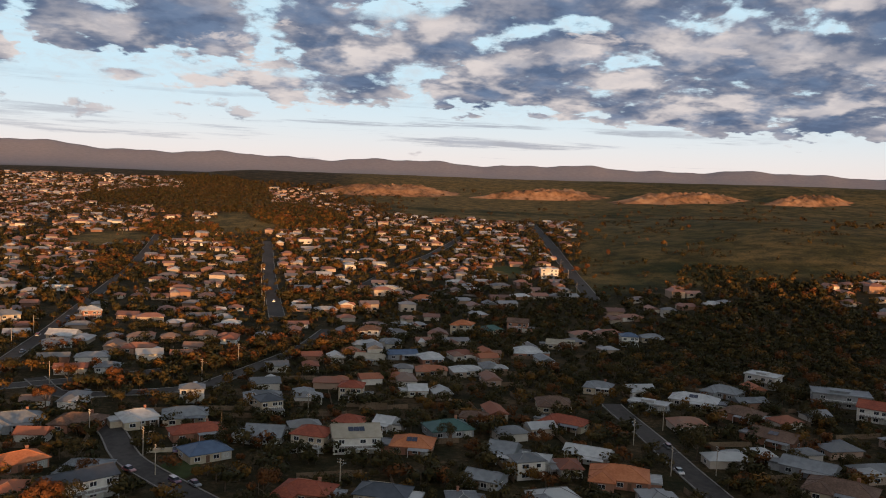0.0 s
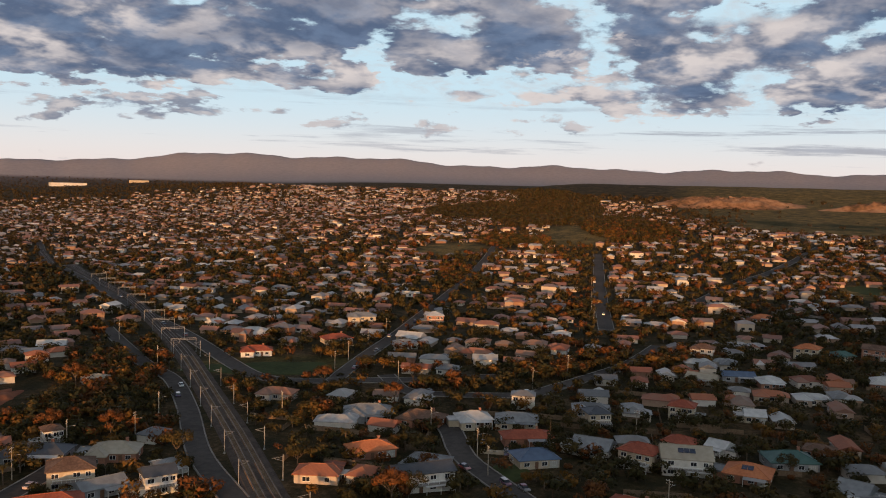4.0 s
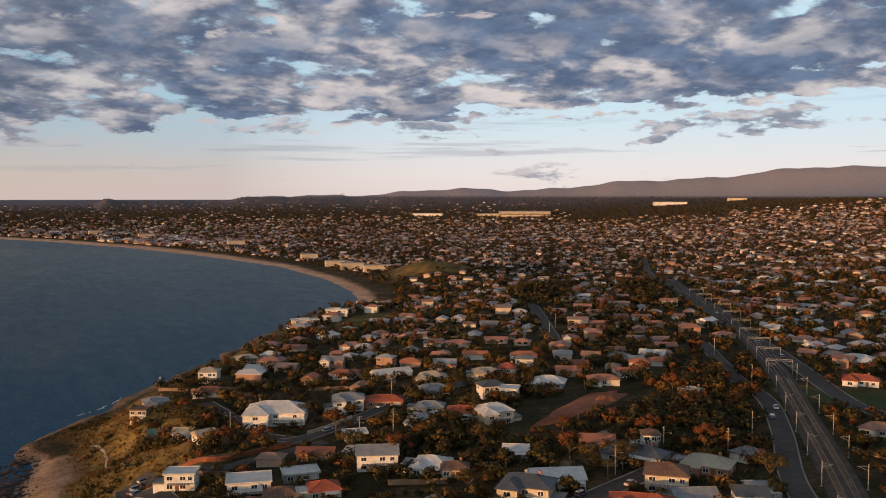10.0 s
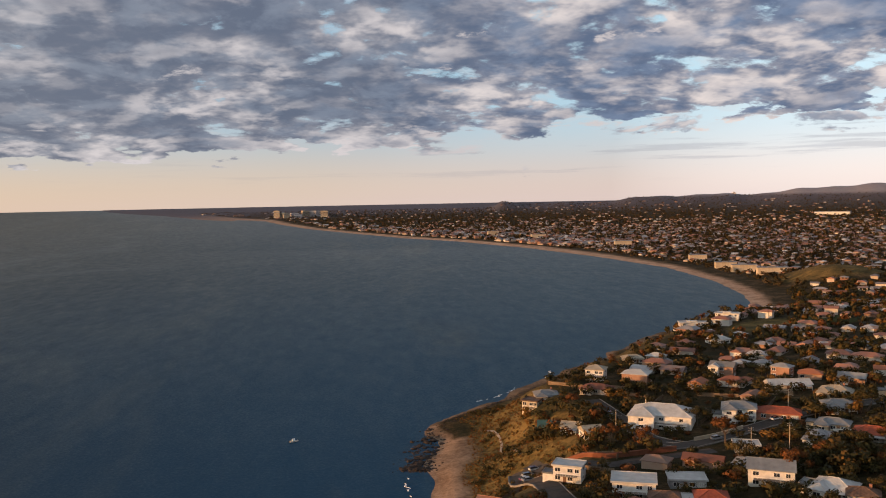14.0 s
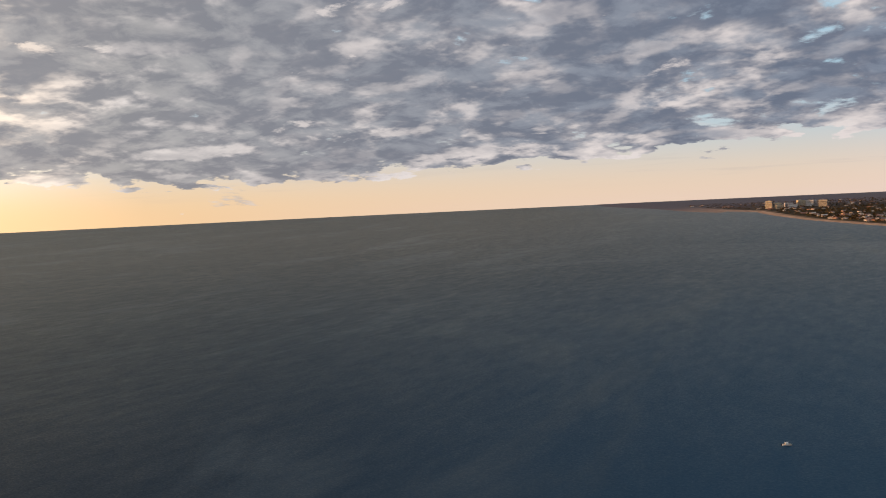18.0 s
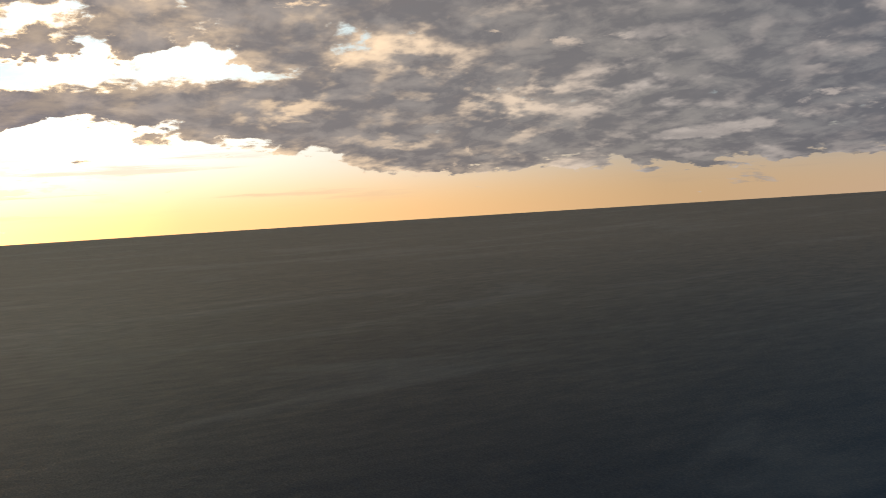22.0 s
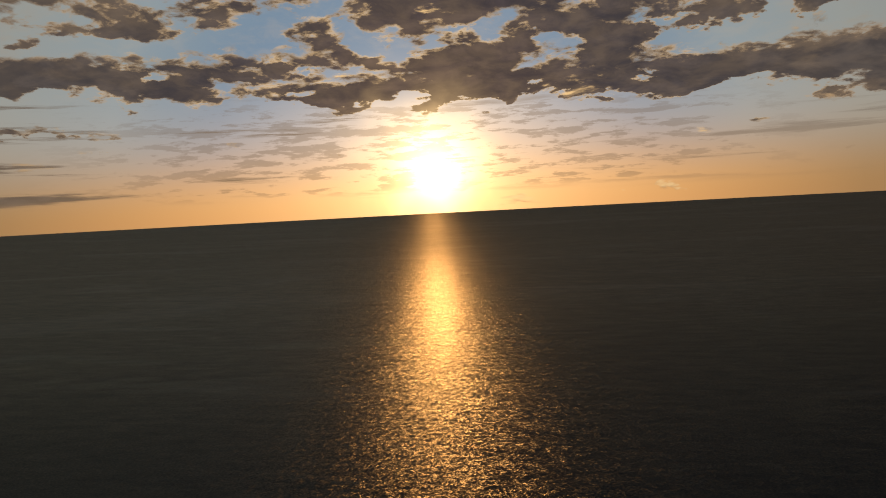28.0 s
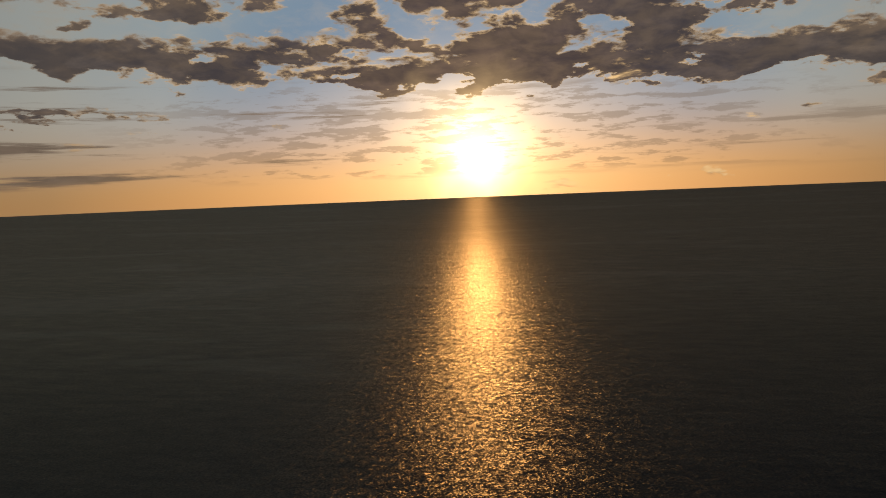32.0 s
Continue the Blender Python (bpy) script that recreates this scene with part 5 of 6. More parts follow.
class Map:
    """The plan on a grid of 4 m: ground height, shore distance, grass, scrub, bare plots and room beside the roads."""
    x0, y0, cell, nx, ny = -60.0, -1100.0, 4.0, 530, 790

    def __init__(self):
        gx, gy = np.meshgrid(self.x0 + self.cell * np.arange(self.nx), self.y0 + self.cell * np.arange(self.ny), indexing="ij")
        self.z, self.shore, self.grass = height(gx, gy), shore(gx, gy), pasture(gx, gy)
        self.scrub = np.max([zone(gx, gy, *e) for e in SCRUB + SHADE + WOODS], axis=0)
        self.bare = np.max([zone(gx, gy, *e) for e in BARE], axis=0)
        self.room = np.full(gx.shape, 60.0)
        for line, w in ROADS:
            for px, py in line:
                i, j = int((px - self.x0) / self.cell), int((py - self.y0) / self.cell)
                i0, i1, j0, j1 = max(0, i - 14), min(self.nx, i + 15), max(0, j - 14), min(self.ny, j + 15)
                if i0 < i1 and j0 < j1:
                    d = np.hypot(gx[i0:i1, j0:j1] - px, gy[i0:i1, j0:j1] - py) - w
                    self.room[i0:i1, j0:j1] = np.minimum(self.room[i0:i1, j0:j1], d)

    def get(self, field, x, y):
        u, v = (np.asarray(x, float) - self.x0) / self.cell, (np.asarray(y, float) - self.y0) / self.cell
        i, j = np.clip(u.astype(int), 0, self.nx - 2), np.clip(v.astype(int), 0, self.ny - 2)
        u, v = np.clip(u - i, 0, 1), np.clip(v - j, 0, 1)
        return (field[i, j] * (1 - u) + field[i + 1, j] * u) * (1 - v) + (field[i, j + 1] * (1 - u) + field[i + 1, j + 1] * u) * v


PLAN = Map()


def bush(x, y):
    return float(PLAN.get(PLAN.scrub, x, y))


def built_up(x, y, margin):
    if float(PLAN.get(PLAN.shore, x, y)) < (62 if y < 800 else 70):
        return False
    if float(PLAN.get(PLAN.grass, x, y)) > 0.2 or bush(x, y) > 0.35 or float(PLAN.get(PLAN.bare, x, y)) > 0.1:
        return False
    return float(PLAN.get(PLAN.room, x, y)) > margin


def rows():
    """Plots on two street grids, east and north of the railway: place, heading."""
    out = []
    for ang, test in ((102.0, lambda a, r: -30 < a < 44), (143.0, lambda a, r: 44 <= a < 92)):
        c, s = math.cos(radians(ang)), math.sin(radians(ang))
        for q in range(-50, 51):
            for k in range(-165, 165):
                for side in (-1, 1):
                    u = k * 13.6 + (q % 3) * 5 + LOCK.uniform(-2.6, 2.6)
                    v = q * 46.0 + side * 11.5 + 16 * math.sin(u / 150 + q) + LOCK.uniform(-3.5, 3.5)
                    x, y = u * c - v * s, u * s + v * c
                    r, a = math.hypot(x, y), math.degrees(math.atan2(y, x))
                    if 205 < r < 1990 and test(a, r) and k % 9 != 0:
                        out.append((r, x, y, ang + (0 if side < 0 else 180) + LOCK.choice((-8, 0, 3, 7, 90, 84))))
    out.sort()
    return out


FORMS = ((10, 7.5, "hip", 0.0), (12, 8, "hip", 2.8), (9, 7, "gable", 0.0), (13.5, 7.5, "hip", 2.6), (8.5, 6.5, "hip", 0.0), (11, 8, "gable", 2.6), (12.5, 6.5, "gable", 0.0))
ROOFS = ("tile_mixed", "sheet_mixed")


def level(x, y, w, d, yaw):
    c, s = math.cos(yaw), math.sin(yaw)
    q = np.array([(-w / 2, -d / 2), (w / 2, -d / 2), (w / 2, d / 2), (-w / 2, d / 2), (0, 0)])
    h = PLAN.get(PLAN.z, x + c * q[:, 0] - s * q[:, 1], y + s * q[:, 0] + c * q[:, 1])
    return float(h.min() * 0.5 + h.mean() * 0.5)


def near_houses():
    made, count = {}, 0
    far = []
    for r, x, y, yaw in PLOTS:
        if LOCK.random() < (0.30 if r < 900 else 0.34):
            continue
        k, f = LOCK.randrange(len(FORMS)), LOCK.random()
        w, d, kind, ell = FORMS[k]
        if not built_up(x, y, 0.4 * w + 2) or not free(x, y, 0.5 * math.hypot(w, d) * 0.86):
            continue
        TAKEN.append((x, y, 0.5 * math.hypot(w, d) * 0.86))
        if r > 440:
            far.append((x, y, yaw, w, d, kind, 2 if f < 0.07 else 1))
            continue
        roof = ROOFS[0] if LOCK.random() < 0.52 else ROOFS[1]
        rich = r < 270
        key = (k, roof, rich, f < 0.09)
        if key not in made:
            word = "dark tiled" if roof == "tile_mixed" else "metal sheet"
            label = "%s suburban house with a %s %s roof" % ("two-storey" if f < 0.09 else "low", WORD[kind], word)
            made[key] = set_down(house(label, w, d, kind, roof, "wall_mixed", 2 if f < 0.09 else 1, ell, rich=rich, porch=k % 2 == 0, chimney=k == 0 and rich), x, y, yaw, w, d)
            made[key]["group"] = "houses of the suburb"
        else:
            copy_thing(made[key], Matrix.Translation((x, y, level(x, y, w, d, radians(yaw)))) @ Matrix.Rotation(radians(yaw), 4, "Z"))
        count += 1
    return far


def far_houses(rows_in, name, label):
    """Many small houses in one mesh: walls, roof, eaves and window bands."""
    s = Shape()
    px, py = np.array([q[0] for q in rows_in]), np.array([q[1] for q in rows_in])
    g, far_off = height(px, py).tolist(), np.hypot(px, py)
    shrink = (squeeze(far_off) / far_off).tolist()
    for i, (x, y, yaw, w, d, kind, floors) in enumerate(rows_in):
        h, rise, over = 2.45 * floors - 0.25, 0.24 * d, 0.7
        k = shrink[i]
        bx, by, bz = x * k, y * k, EYE + (g[i] - EYE) * k
        c, n = math.cos(radians(yaw)) * k, math.sin(radians(yaw)) * k

        def at(p):
            return (bx + p[0] * c - p[1] * n, by + p[0] * n + p[1] * c, bz + p[2] * k)

        a, b = w / 2, d / 2
        s.add([at(p) for p in [(u, v, z) for z in (-2.0, h) for u, v in ((-a, -b), (a, -b), (a, b), (-a, b))]], [(0, 1, 5, 4), (1, 2, 6, 5), (2, 3, 7, 6), (3, 0, 4, 7)], 0)
        A, B = a + over, b + over
        e = A if kind == "gable" else max(0.3, A - B)
        low = [(-A, -B, h), (A, -B, h), (A, B, h), (-A, B, h), (-e, 0, h + rise), (e, 0, h + rise)]
        s.add([at(p) for p in low], [(3, 2, 1, 0), (0, 1, 5, 4), (2, 3, 4, 5), (1, 2, 5), (3, 0, 4)], 1)
        if i % 2 and far_off[i] < 1500:                # a cross wing
            q, m, f = a * 0.42, -b - 2.4, (-1 if i % 4 == 1 else 1) * a * 0.5
            s.add([at(p) for p in [(u + f, v, z) for z in (-2.0, h - 0.1) for u, v in ((-q, m), (q, m), (q, 0), (-q, 0))]], [(0, 1, 5, 4), (1, 2, 6, 5), (3, 0, 4, 7)], 0)
            s.add([at(p) for p in ((f - q - 0.4, m - 0.4, h - 0.1), (f + q + 0.4, m - 0.4, h - 0.1), (f + q + 0.4, 0, h - 0.1), (f - q - 0.4, 0, h - 0.1), (f, m + 0.8, h + rise * 0.8), (f, 0, h + rise * 0.8))],
                  [(0, 1, 4), (1, 2, 5, 4), (3, 0, 4, 5)], 1)
        if math.hypot(x, y) < 1300:
            for u in (-a * 0.55, a * 0.3):
                s.add([at(p) for p in ((u, -b - 0.03, 0.9), (u + 2.0, -b - 0.03, 0.9), (u + 2.0, -b - 0.03, 2.2), (u, -b - 0.03, 2.2))], [(0, 1, 2, 3)], 2)
    tagged(new(name, s.mesh(name, "far_wall", "far_roof", "glass")), label, "houses", kind="stuff")


PLOTS = rows()
_far = near_houses()
far_houses(_far, "distant_houses", "low houses with tiled and metal roofs across the slopes")


def plain_plots():
    """The wide suburbs of the coastal plain and the foothills."""
    rnd = random.Random(9)
    n = 40000
    r = 1990 * np.exp(np.array([rnd.random() for _ in range(n)]) ** 1.5 * math.log(9000 / 1990))
    a = np.array([rnd.uniform(-2, 102) for _ in range(n)])
    x, y = r * np.cos(np.radians(a)), r * np.sin(np.radians(a))
    sx = shore(x, y)
    sparse = 0.45 + smooth(2100, 4500, r) * (0.48 + 0.24 * (a < 52))
    g = height(x, y)
    out = []
    for i in range(n):
        if (a[i] < 24 and not (r[i] < 3600 and a[i] > 17)) or sx[i] < 70 or rnd.random() < sparse[i] or g[i] > 62 + 40 * (r[i] < 4000):
            continue
        grow = (0.75 + 0.4 * rnd.random() + (r[i] - 2000) / 9000) * (1.3 if sx[i] < 260 else 1.0)
        out.append((float(x[i]), float(y[i]), rnd.choice((12, 55, 80, 100)) + rnd.uniform(-9, 9), 14 * grow, 9 * grow, rnd.choice(("hip", "gable")), 2 if rnd.random() < (0.5 if sx[i] < 260 else 0.12) else 1))
        if len(out) >= 7000:
            break
    return out


far_houses(plain_plots(), "plain_houses", "endless low suburb on the coastal plain")

# ---- trees as things, nearest first ----
KINDS = [
    tree("gum_tree", "spreading gum tree with an open olive crown", 9.5, 9.0, "leaf_gum", 1, 900, 0.36, "gum"),
    tree("gum_tree", "tall gum tree with a ragged rust-tinged crown", 11.0, 8.0, "leaf_rust", 2, 900, 0.36, "gum"),
    tree("garden_tree", "dense dark green garden tree", 6.5, 6.5, "leaf_dark", 3, 800, 0.30, "round"),
    tree("garden_tree", "rounded garden tree with golden leaves", 5.5, 6.0, "leaf_gold", 4, 800, 0.30, "round"),
    tree("shrub", "low olive garden shrub", 3.0, 4.2, "leaf_gum", 5, 380, 0.26, "shrub"),
    tree("shrub", "low rust-brown shrub beside a house", 2.6, 3.8, "leaf_rust", 6, 380, 0.26, "shrub"),
    tree("pine_tree", "dark narrow pine with layered branches", 13.0, 5.5, "leaf_dark", 7, 800, 0.34, "pine"),
    palm("slender palm tree with drooping fronds", 6.5, 8),
]


def tree_spots(count, r0, r1, seed, tall_gap=2.0, inland=45.0):
    """Random free places on land, thicker in the scrub belts."""
    rnd = random.Random(seed)
    n = count * 9 if inland > 40 else 60000
    r = np.sqrt(np.array([rnd.uniform(r0 * r0, r1 * r1) for _ in range(n)]))
    a = np.radians(np.array([rnd.uniform(-31, 93) for _ in range(n)]))
    x, y = r * np.cos(a), r * np.sin(a)
    s, g = PLAN.get(PLAN.shore, x, y), PLAN.get(PLAN.grass, x, y)
    keep = (s > inland) & (np.array([rnd.random() for _ in range(n)]) > g * (0.97 if inland > 40 else 0.0)) & (PLAN.get(PLAN.room, x, y) > tall_gap) & (PLAN.get(PLAN.bare, x, y) < 0.05)
    out = []
    for i in np.nonzero(keep)[0]:
        if not TAKEN.clear_at(x[i], y[i], 1.0, 0.8):
            continue
        out.append((float(x[i]), float(y[i])))
        if len(out) >= count:
            break
    return out


def plant(k, x, y, size, spin, first):
    m = Matrix.Translation((x, y, float(PLAN.get(PLAN.z, x, y)))) @ Matrix.Rotation(spin, 4, "Z") @ Matrix.Scale(size, 4)
    if first:
        KINDS[k].matrix_basis = m
        return
    o = copy_thing(KINDS[k], m)
    o.matrix_basis = m


def plant_near():
    rnd = random.Random(21)
    seen = set()
    for x, y in tree_spots(280, 205, 400, 31):
        thick = bush(x, y) > 0.3
        k = rnd.choice((0, 1, 2, 0, 1, 2, 3)) if thick else rnd.choice((0, 1, 2, 2, 3, 4, 5, 4, 2, 6 if rnd.random() < 0.3 else 5, 7 if rnd.random() < 0.3 else 3))
        plant(k, x, y, rnd.uniform(0.55, 0.95), rnd.random() * 6.28, k not in seen)
        seen.add(k)
    for x, y in tree_spots(260, 205, 340, 33, 1.0):
        k = rnd.choice((4, 5, 4))
        plant(k, x, y, rnd.uniform(0.45, 0.9), rnd.random() * 6.28, k not in seen)
        seen.add(k)
    for k in range(len(KINDS)):
        if k not in seen:
            plant(k, 300 + 9 * k, 20, 1.0, 0.0, True)


plant_near()


# ---- the countless trees ----
def spray(rnd, lobes, n, size):
    """Leaf sprays as an array n x 4 x 3, for a crown of unit height."""
    out = np.zeros((n, 4, 6))
    heart = np.mean([l[:3] for l in lobes], axis=0)
    for i in range(n):
        x, y, z, r, fl = lobes[i % len(lobes)]
        v = rnd.normal(size=3)
        v /= np.linalg.norm(v)
        q = r * (0.68 + 0.36 * rnd.random())
        c = np.array([x + v[0] * q, y + v[1] * q, z + v[2] * q * fl])
        w = v + rnd.normal(size=3) * 0.28 + np.array([0, 0, 0.15])
        w /= np.linalg.norm(w)
        a = np.cross(w, rnd.normal(size=3))
        a /= np.linalg.norm(a)
        b = np.cross(w, a)
        e, g = size * (0.55 + 0.9 * rnd.random()), size * (0.4 + 0.6 * rnd.random())
        out[i, :, :3] = [c - a * e, c - b * g + a * e * 0.2, c + a * e, c + b * g * 0.9 - a * e * 0.2]
        out[i, :, 3:] = v * 0.6 + (c - heart) / max(1e-3, np.linalg.norm(c - heart)) * 0.5 + w * 0.35
    return out


def crowd(name, label, places, cards, size, mats, seed, tall=(4.5, 9.5)):
    """All the trees of one belt in one mesh, each a trunk and a crown of leaf sprays."""
    rnd = np.random.RandomState(seed)
    shapes = []
    for k in range(10):
        m = 3 + k % 4
        lobes = [(rnd.uniform(-0.32, 0.32), rnd.uniform(-0.32, 0.32), rnd.uniform(0.28, 0.68), rnd.uniform(0.22, 0.36), 0.8) for _ in range(m)]
        shapes.append(spray(rnd, lobes, cards, size))
    p = np.array(places)
    z = height(p[:, 0], p[:, 1])
    quads, index, soft_n = [], [], []
    for (x, y), g in zip(p, z):
        h = rnd.uniform(*tall)
        wid = h * rnd.uniform(0.85, 1.35)
        a = rnd.uniform(0, 6.28)
        q = shapes[rnd.randint(10)] * np.array([wid, wid, h, 1, 1, 1])
        c, s = math.cos(a), math.sin(a)
        soft_n += [np.stack([q[..., 3] * c - q[..., 4] * s, q[..., 3] * s + q[..., 4] * c, q[..., 5]], -1), np.tile((1.0, 0.0, 0.2), (2, 4, 1))]
        q = np.stack([q[..., 0] * c - q[..., 1] * s + x, q[..., 0] * s + q[..., 1] * c + y, q[..., 2] + g], -1)
        t = 0.03 * h
        stem = np.array([[[x - t, y, g - 0.5], [x + t, y, g - 0.5], [x + t, y, g + h * 0.5], [x - t, y, g + h * 0.5]], [[x, y - t, g - 0.5], [x, y + t, g - 0.5], [x, y + t, g + h * 0.5], [x, y - t, g + h * 0.5]]])
        quads += [q, stem]
        index += [rnd.randint(len(mats) - 1) * np.ones(cards, dtype=np.int32), (len(mats) - 1) * np.ones(2, dtype=np.int32)]
    co = np.concatenate(quads).reshape(-1, 3)
    d = np.hypot(co[:, 0], co[:, 1])
    if d.max() > KNEE:
        co = np.stack(put(co[:, 0], co[:, 1], co[:, 2]), -1)
    me = bpy.data.meshes.new(name)
    n = len(co) // 4
    me.vertices.add(len(co))
    me.vertices.foreach_set("co", co.astype(np.float32).ravel())
    me.loops.add(len(co))
    me.loops.foreach_set("vertex_index", np.arange(len(co), dtype=np.int32))
    me.polygons.add(n)
    me.polygons.foreach_set("loop_start", np.arange(0, len(co), 4, dtype=np.int32))
    me.polygons.foreach_set("material_index", np.concatenate(index).astype(np.int32))
    for m in mats:
        me.materials.append(MAT[m])
    me.update(calc_edges=True)
    soft_n = np.concatenate(soft_n).reshape(-1, 3)
    rounded(me, soft_n / np.linalg.norm(soft_n, axis=1)[:, None])
    tagged(new(name, me), label, "trees", kind="stuff")


LEAVES = ("leaf_gum", "leaf_dark", "leaf_rust", "leaf_gum", "leaf_dark", "leaf_gold", "leaf_dark", "leaf_gum", "bark")
crowd("garden_trees", "olive and rust garden trees between the houses", tree_spots(2700, 205, 480, 41, 1.5), 130, 0.085, LEAVES, 3, (2.6, 7.0))


def thicket(zones, per, seed, limit):
    """Places inside scrub belts, one to that many square metres."""
    rnd = np.random.RandomState(seed)
    out = []
    for cx, cy, rx, ry, a in zones:
        n = int(math.pi * rx * ry / per)
        q, w = np.sqrt(rnd.rand(n)), rnd.rand(n) * 6.2832
        u, v = rx * q * np.cos(w), ry * q * np.sin(w)
        c, s = math.cos(radians(a)), math.sin(radians(a))
        x, y = cx + u * c - v * s, cy + u * s + v * c
        keep = (PLAN.get(PLAN.room, x, y) > 1.0) & (PLAN.get(PLAN.shore, x, y) > 40) & (PLAN.get(PLAN.bare, x, y) < 0.05)
        out += [(float(i), float(j)) for i, j in zip(x[keep], y[keep]) if TAKEN.clear_at(i, j, 0.5, 0.85)]
    return out[:limit]


crowd("creek_trees", "thick dark scrub and gums along the creek", thicket(SCRUB, 34.0, 51, 2300), 100, 0.095, ("leaf_dark", "leaf_gum", "leaf_dark", "leaf_rust", "leaf_gold", "bark"), 8, (3.5, 8.2))
# mostly dark leaves: the hill's shadow is put into the scrub's colour
crowd("gully_scrub", "low dark scrub in the gullies, its leaf colour darkened for shade", thicket(SHADE, 30.0, 53, 3000), 40, 0.15, ("leaf_dark", "leaf_dark", "leaf_gum", "bark"), 18, (1.8, 4.6))
crowd("cliff_scrub", "low golden scrub on the cliff top", [q for q in tree_spots(4000, 230, 760, 61, 0.5, 18.0) if float(PLAN.get(PLAN.shore, *q)) < 66 and q[1] < 740][:700], 36, 0.16, ("leaf_gold", "leaf_gum", "leaf_rust", "leaf_dark", "bark"), 12, (0.8, 2.6))
def headland(n, seed, clump):
    """Places on the open slope of the headland, in clumps or all over."""
    rnd = np.random.RandomState(seed)
    x, y = rnd.uniform(24, 66, n), rnd.uniform(236, 450, n)
    patch = wav(x, y, 15, 3) + 0.7 * wav(x, y, 6, 4)
    keep = (shore(x, y) > 15) & (shore(x, y) < 52) & (PLAN.get(PLAN.room, x, y) > 0.6) & ((patch > 0.35) if clump else (patch > -0.9))
    return [(float(i), float(j)) for i, j in zip(x[keep], y[keep]) if TAKEN.clear_at(i, j, 0.5, 0.85)]


crowd("headland_tussocks", "golden tussock grass on the headland slope", headland(2600, 71, False), 12, 0.24, ("leaf_gold", "leaf_rust", "leaf_gold", "leaf_gold", "bark"), 13, (0.5, 1.3))
crowd("headland_scrub", "dark green shrub clumps on the headland slope", headland(1300, 72, True), 40, 0.13, ("leaf_dark", "leaf_gum", "leaf_dark", "bark"), 14, (1.2, 3.0))
crowd("hill_woods", "dark bushland on the hillside", thicket(WOODS, 110.0, 52, 4200), 16, 0.2, ("leaf_far", "leaf_dark", "bark"), 9, (5, 10))


def hill_shrubs():
    rnd = np.random.RandomState(5)
    r, a = rnd.uniform(640, 1500, 9000), np.radians(rnd.uniform(-30, -9, 9000))
    x, y = r * np.cos(a), r * np.sin(a)
    keep = (wav(x, y, 34, 3) + 0.6 * wav(x, y, 11, 4) > 0.55) & (pasture(x, y) > 0.5)
    return np.stack([x[keep], y[keep]], 1)[:1500]


crowd("hill_shrubs", "scattered low shrubs on the grassy hill", hill_shrubs(), 14, 0.28, ("leaf_dark", "leaf_far", "bark"), 10, (1.2, 2.6))
crowd("suburb_trees", "dark trees filling the suburb's gardens", tree_spots(7800, 480, 1050, 42, 1.0), 40, 0.15, LEAVES, 4, (3.0, 7.5))
crowd("slope_trees", "dark trees over the far slopes", tree_spots(9000, 1050, 1990, 43, 0.5), 14, 0.24, ("leaf_far", "leaf_far", "bark"), 5, (4, 8.5))


def far_places(count, seed):
    rnd = np.random.RandomState(seed)
    r = 1990 * np.exp(rnd.rand(count * 3) ** 1.1 * math.log(9500 / 1990))
    a = np.radians(rnd.uniform(-30, 104, count * 3))
    x, y = r * np.cos(a), r * np.sin(a)
    keep = (shore(x, y) > 70) & (height(x, y) < 100) & (rnd.rand(count * 3) > pasture(x, y) * 0.93)
    return np.stack([x[keep], y[keep]], 1)[:count]


crowd("plain_trees", "dark belts of trees across the coastal plain", far_places(21000, 6), 6, 0.40, ("leaf_far", "leaf_far", "bark"), 7, (4.5, 9.5))

# ---- single things round the headland and along the streets ----
def sheet_patch(name, label, cx, cy, rx, ry, turn_deg, material, lift=0.25, dome=0.0, rough=0.0, kind="structure", category="ground"):
    """A patch of another ground on the land, flat or heaped."""
    q, w = np.meshgrid(np.linspace(0.02, 1.0, 18), np.linspace(0, 2 * math.pi, 61)[:-1], indexing="ij")
    q2 = q * (1 + 0.12 * np.sin(3 * w + cx) + 0.07 * np.sin(7 * w))
    u, v = rx * q2 * np.cos(w), ry * q2 * np.sin(w)
    c, s = math.cos(radians(turn_deg)), math.sin(radians(turn_deg))
    x, y = cx + u * c - v * s, cy + u * s + v * c
    top = np.clip(1 - q, 0, 1)
    z = height(x, y) + lift * smooth(0, 0.1, top) - 0.3 * (1 - smooth(0, 0.06, top)) + dome * smooth(0, 0.6, top) * (1 + rough * wav(x, y, 9, 3) + rough * wav(x, y, 4, 5))
    me = grid_mesh(name, *put(x.T, y.T, z.T))
    n = len(me.vertices)
    me = grid_mesh(name, *[a for a in put(x, y, z)], closed=True)
    me.materials.append(MAT[material])
    return tagged(new(name, me), label, category, kind=kind)


sheet_patch("bare_plot", "bare red-brown building plot cut into the slope", 212, 261, 33, 7, 22, "bare_earth", 0.3, 0.35, 1.0)
sheet_patch("car_park", "asphalt car park at the lookout", 52, 303, 15, 6, 100, "asphalt", 0.2)
sheet_patch("earth_heap", "low heap of spoil on the building plot", 226, 264, 9, 4, 20, "bare_earth", 0.3, 1.6, 0.2, "", "heap")
for _x, _y, _rx, _ry, _a in ((1900, 122, 168, 70, 94), (1880, -220, 150, 62, 96), (1800, -500, 165, 60, 108), (1800, -770, 130, 44, 118)):
    sheet_patch("quarry_bank", "eroded orange earth bank of an old quarry", _x, _y, _rx, _ry, _a, "quarry_earth", 0.6, 14.0, 0.3, "", "earth bank")
sheet_patch("lawn", "mown green lawn behind the houses", 238, 72, 8, 5, 30, "lawn")
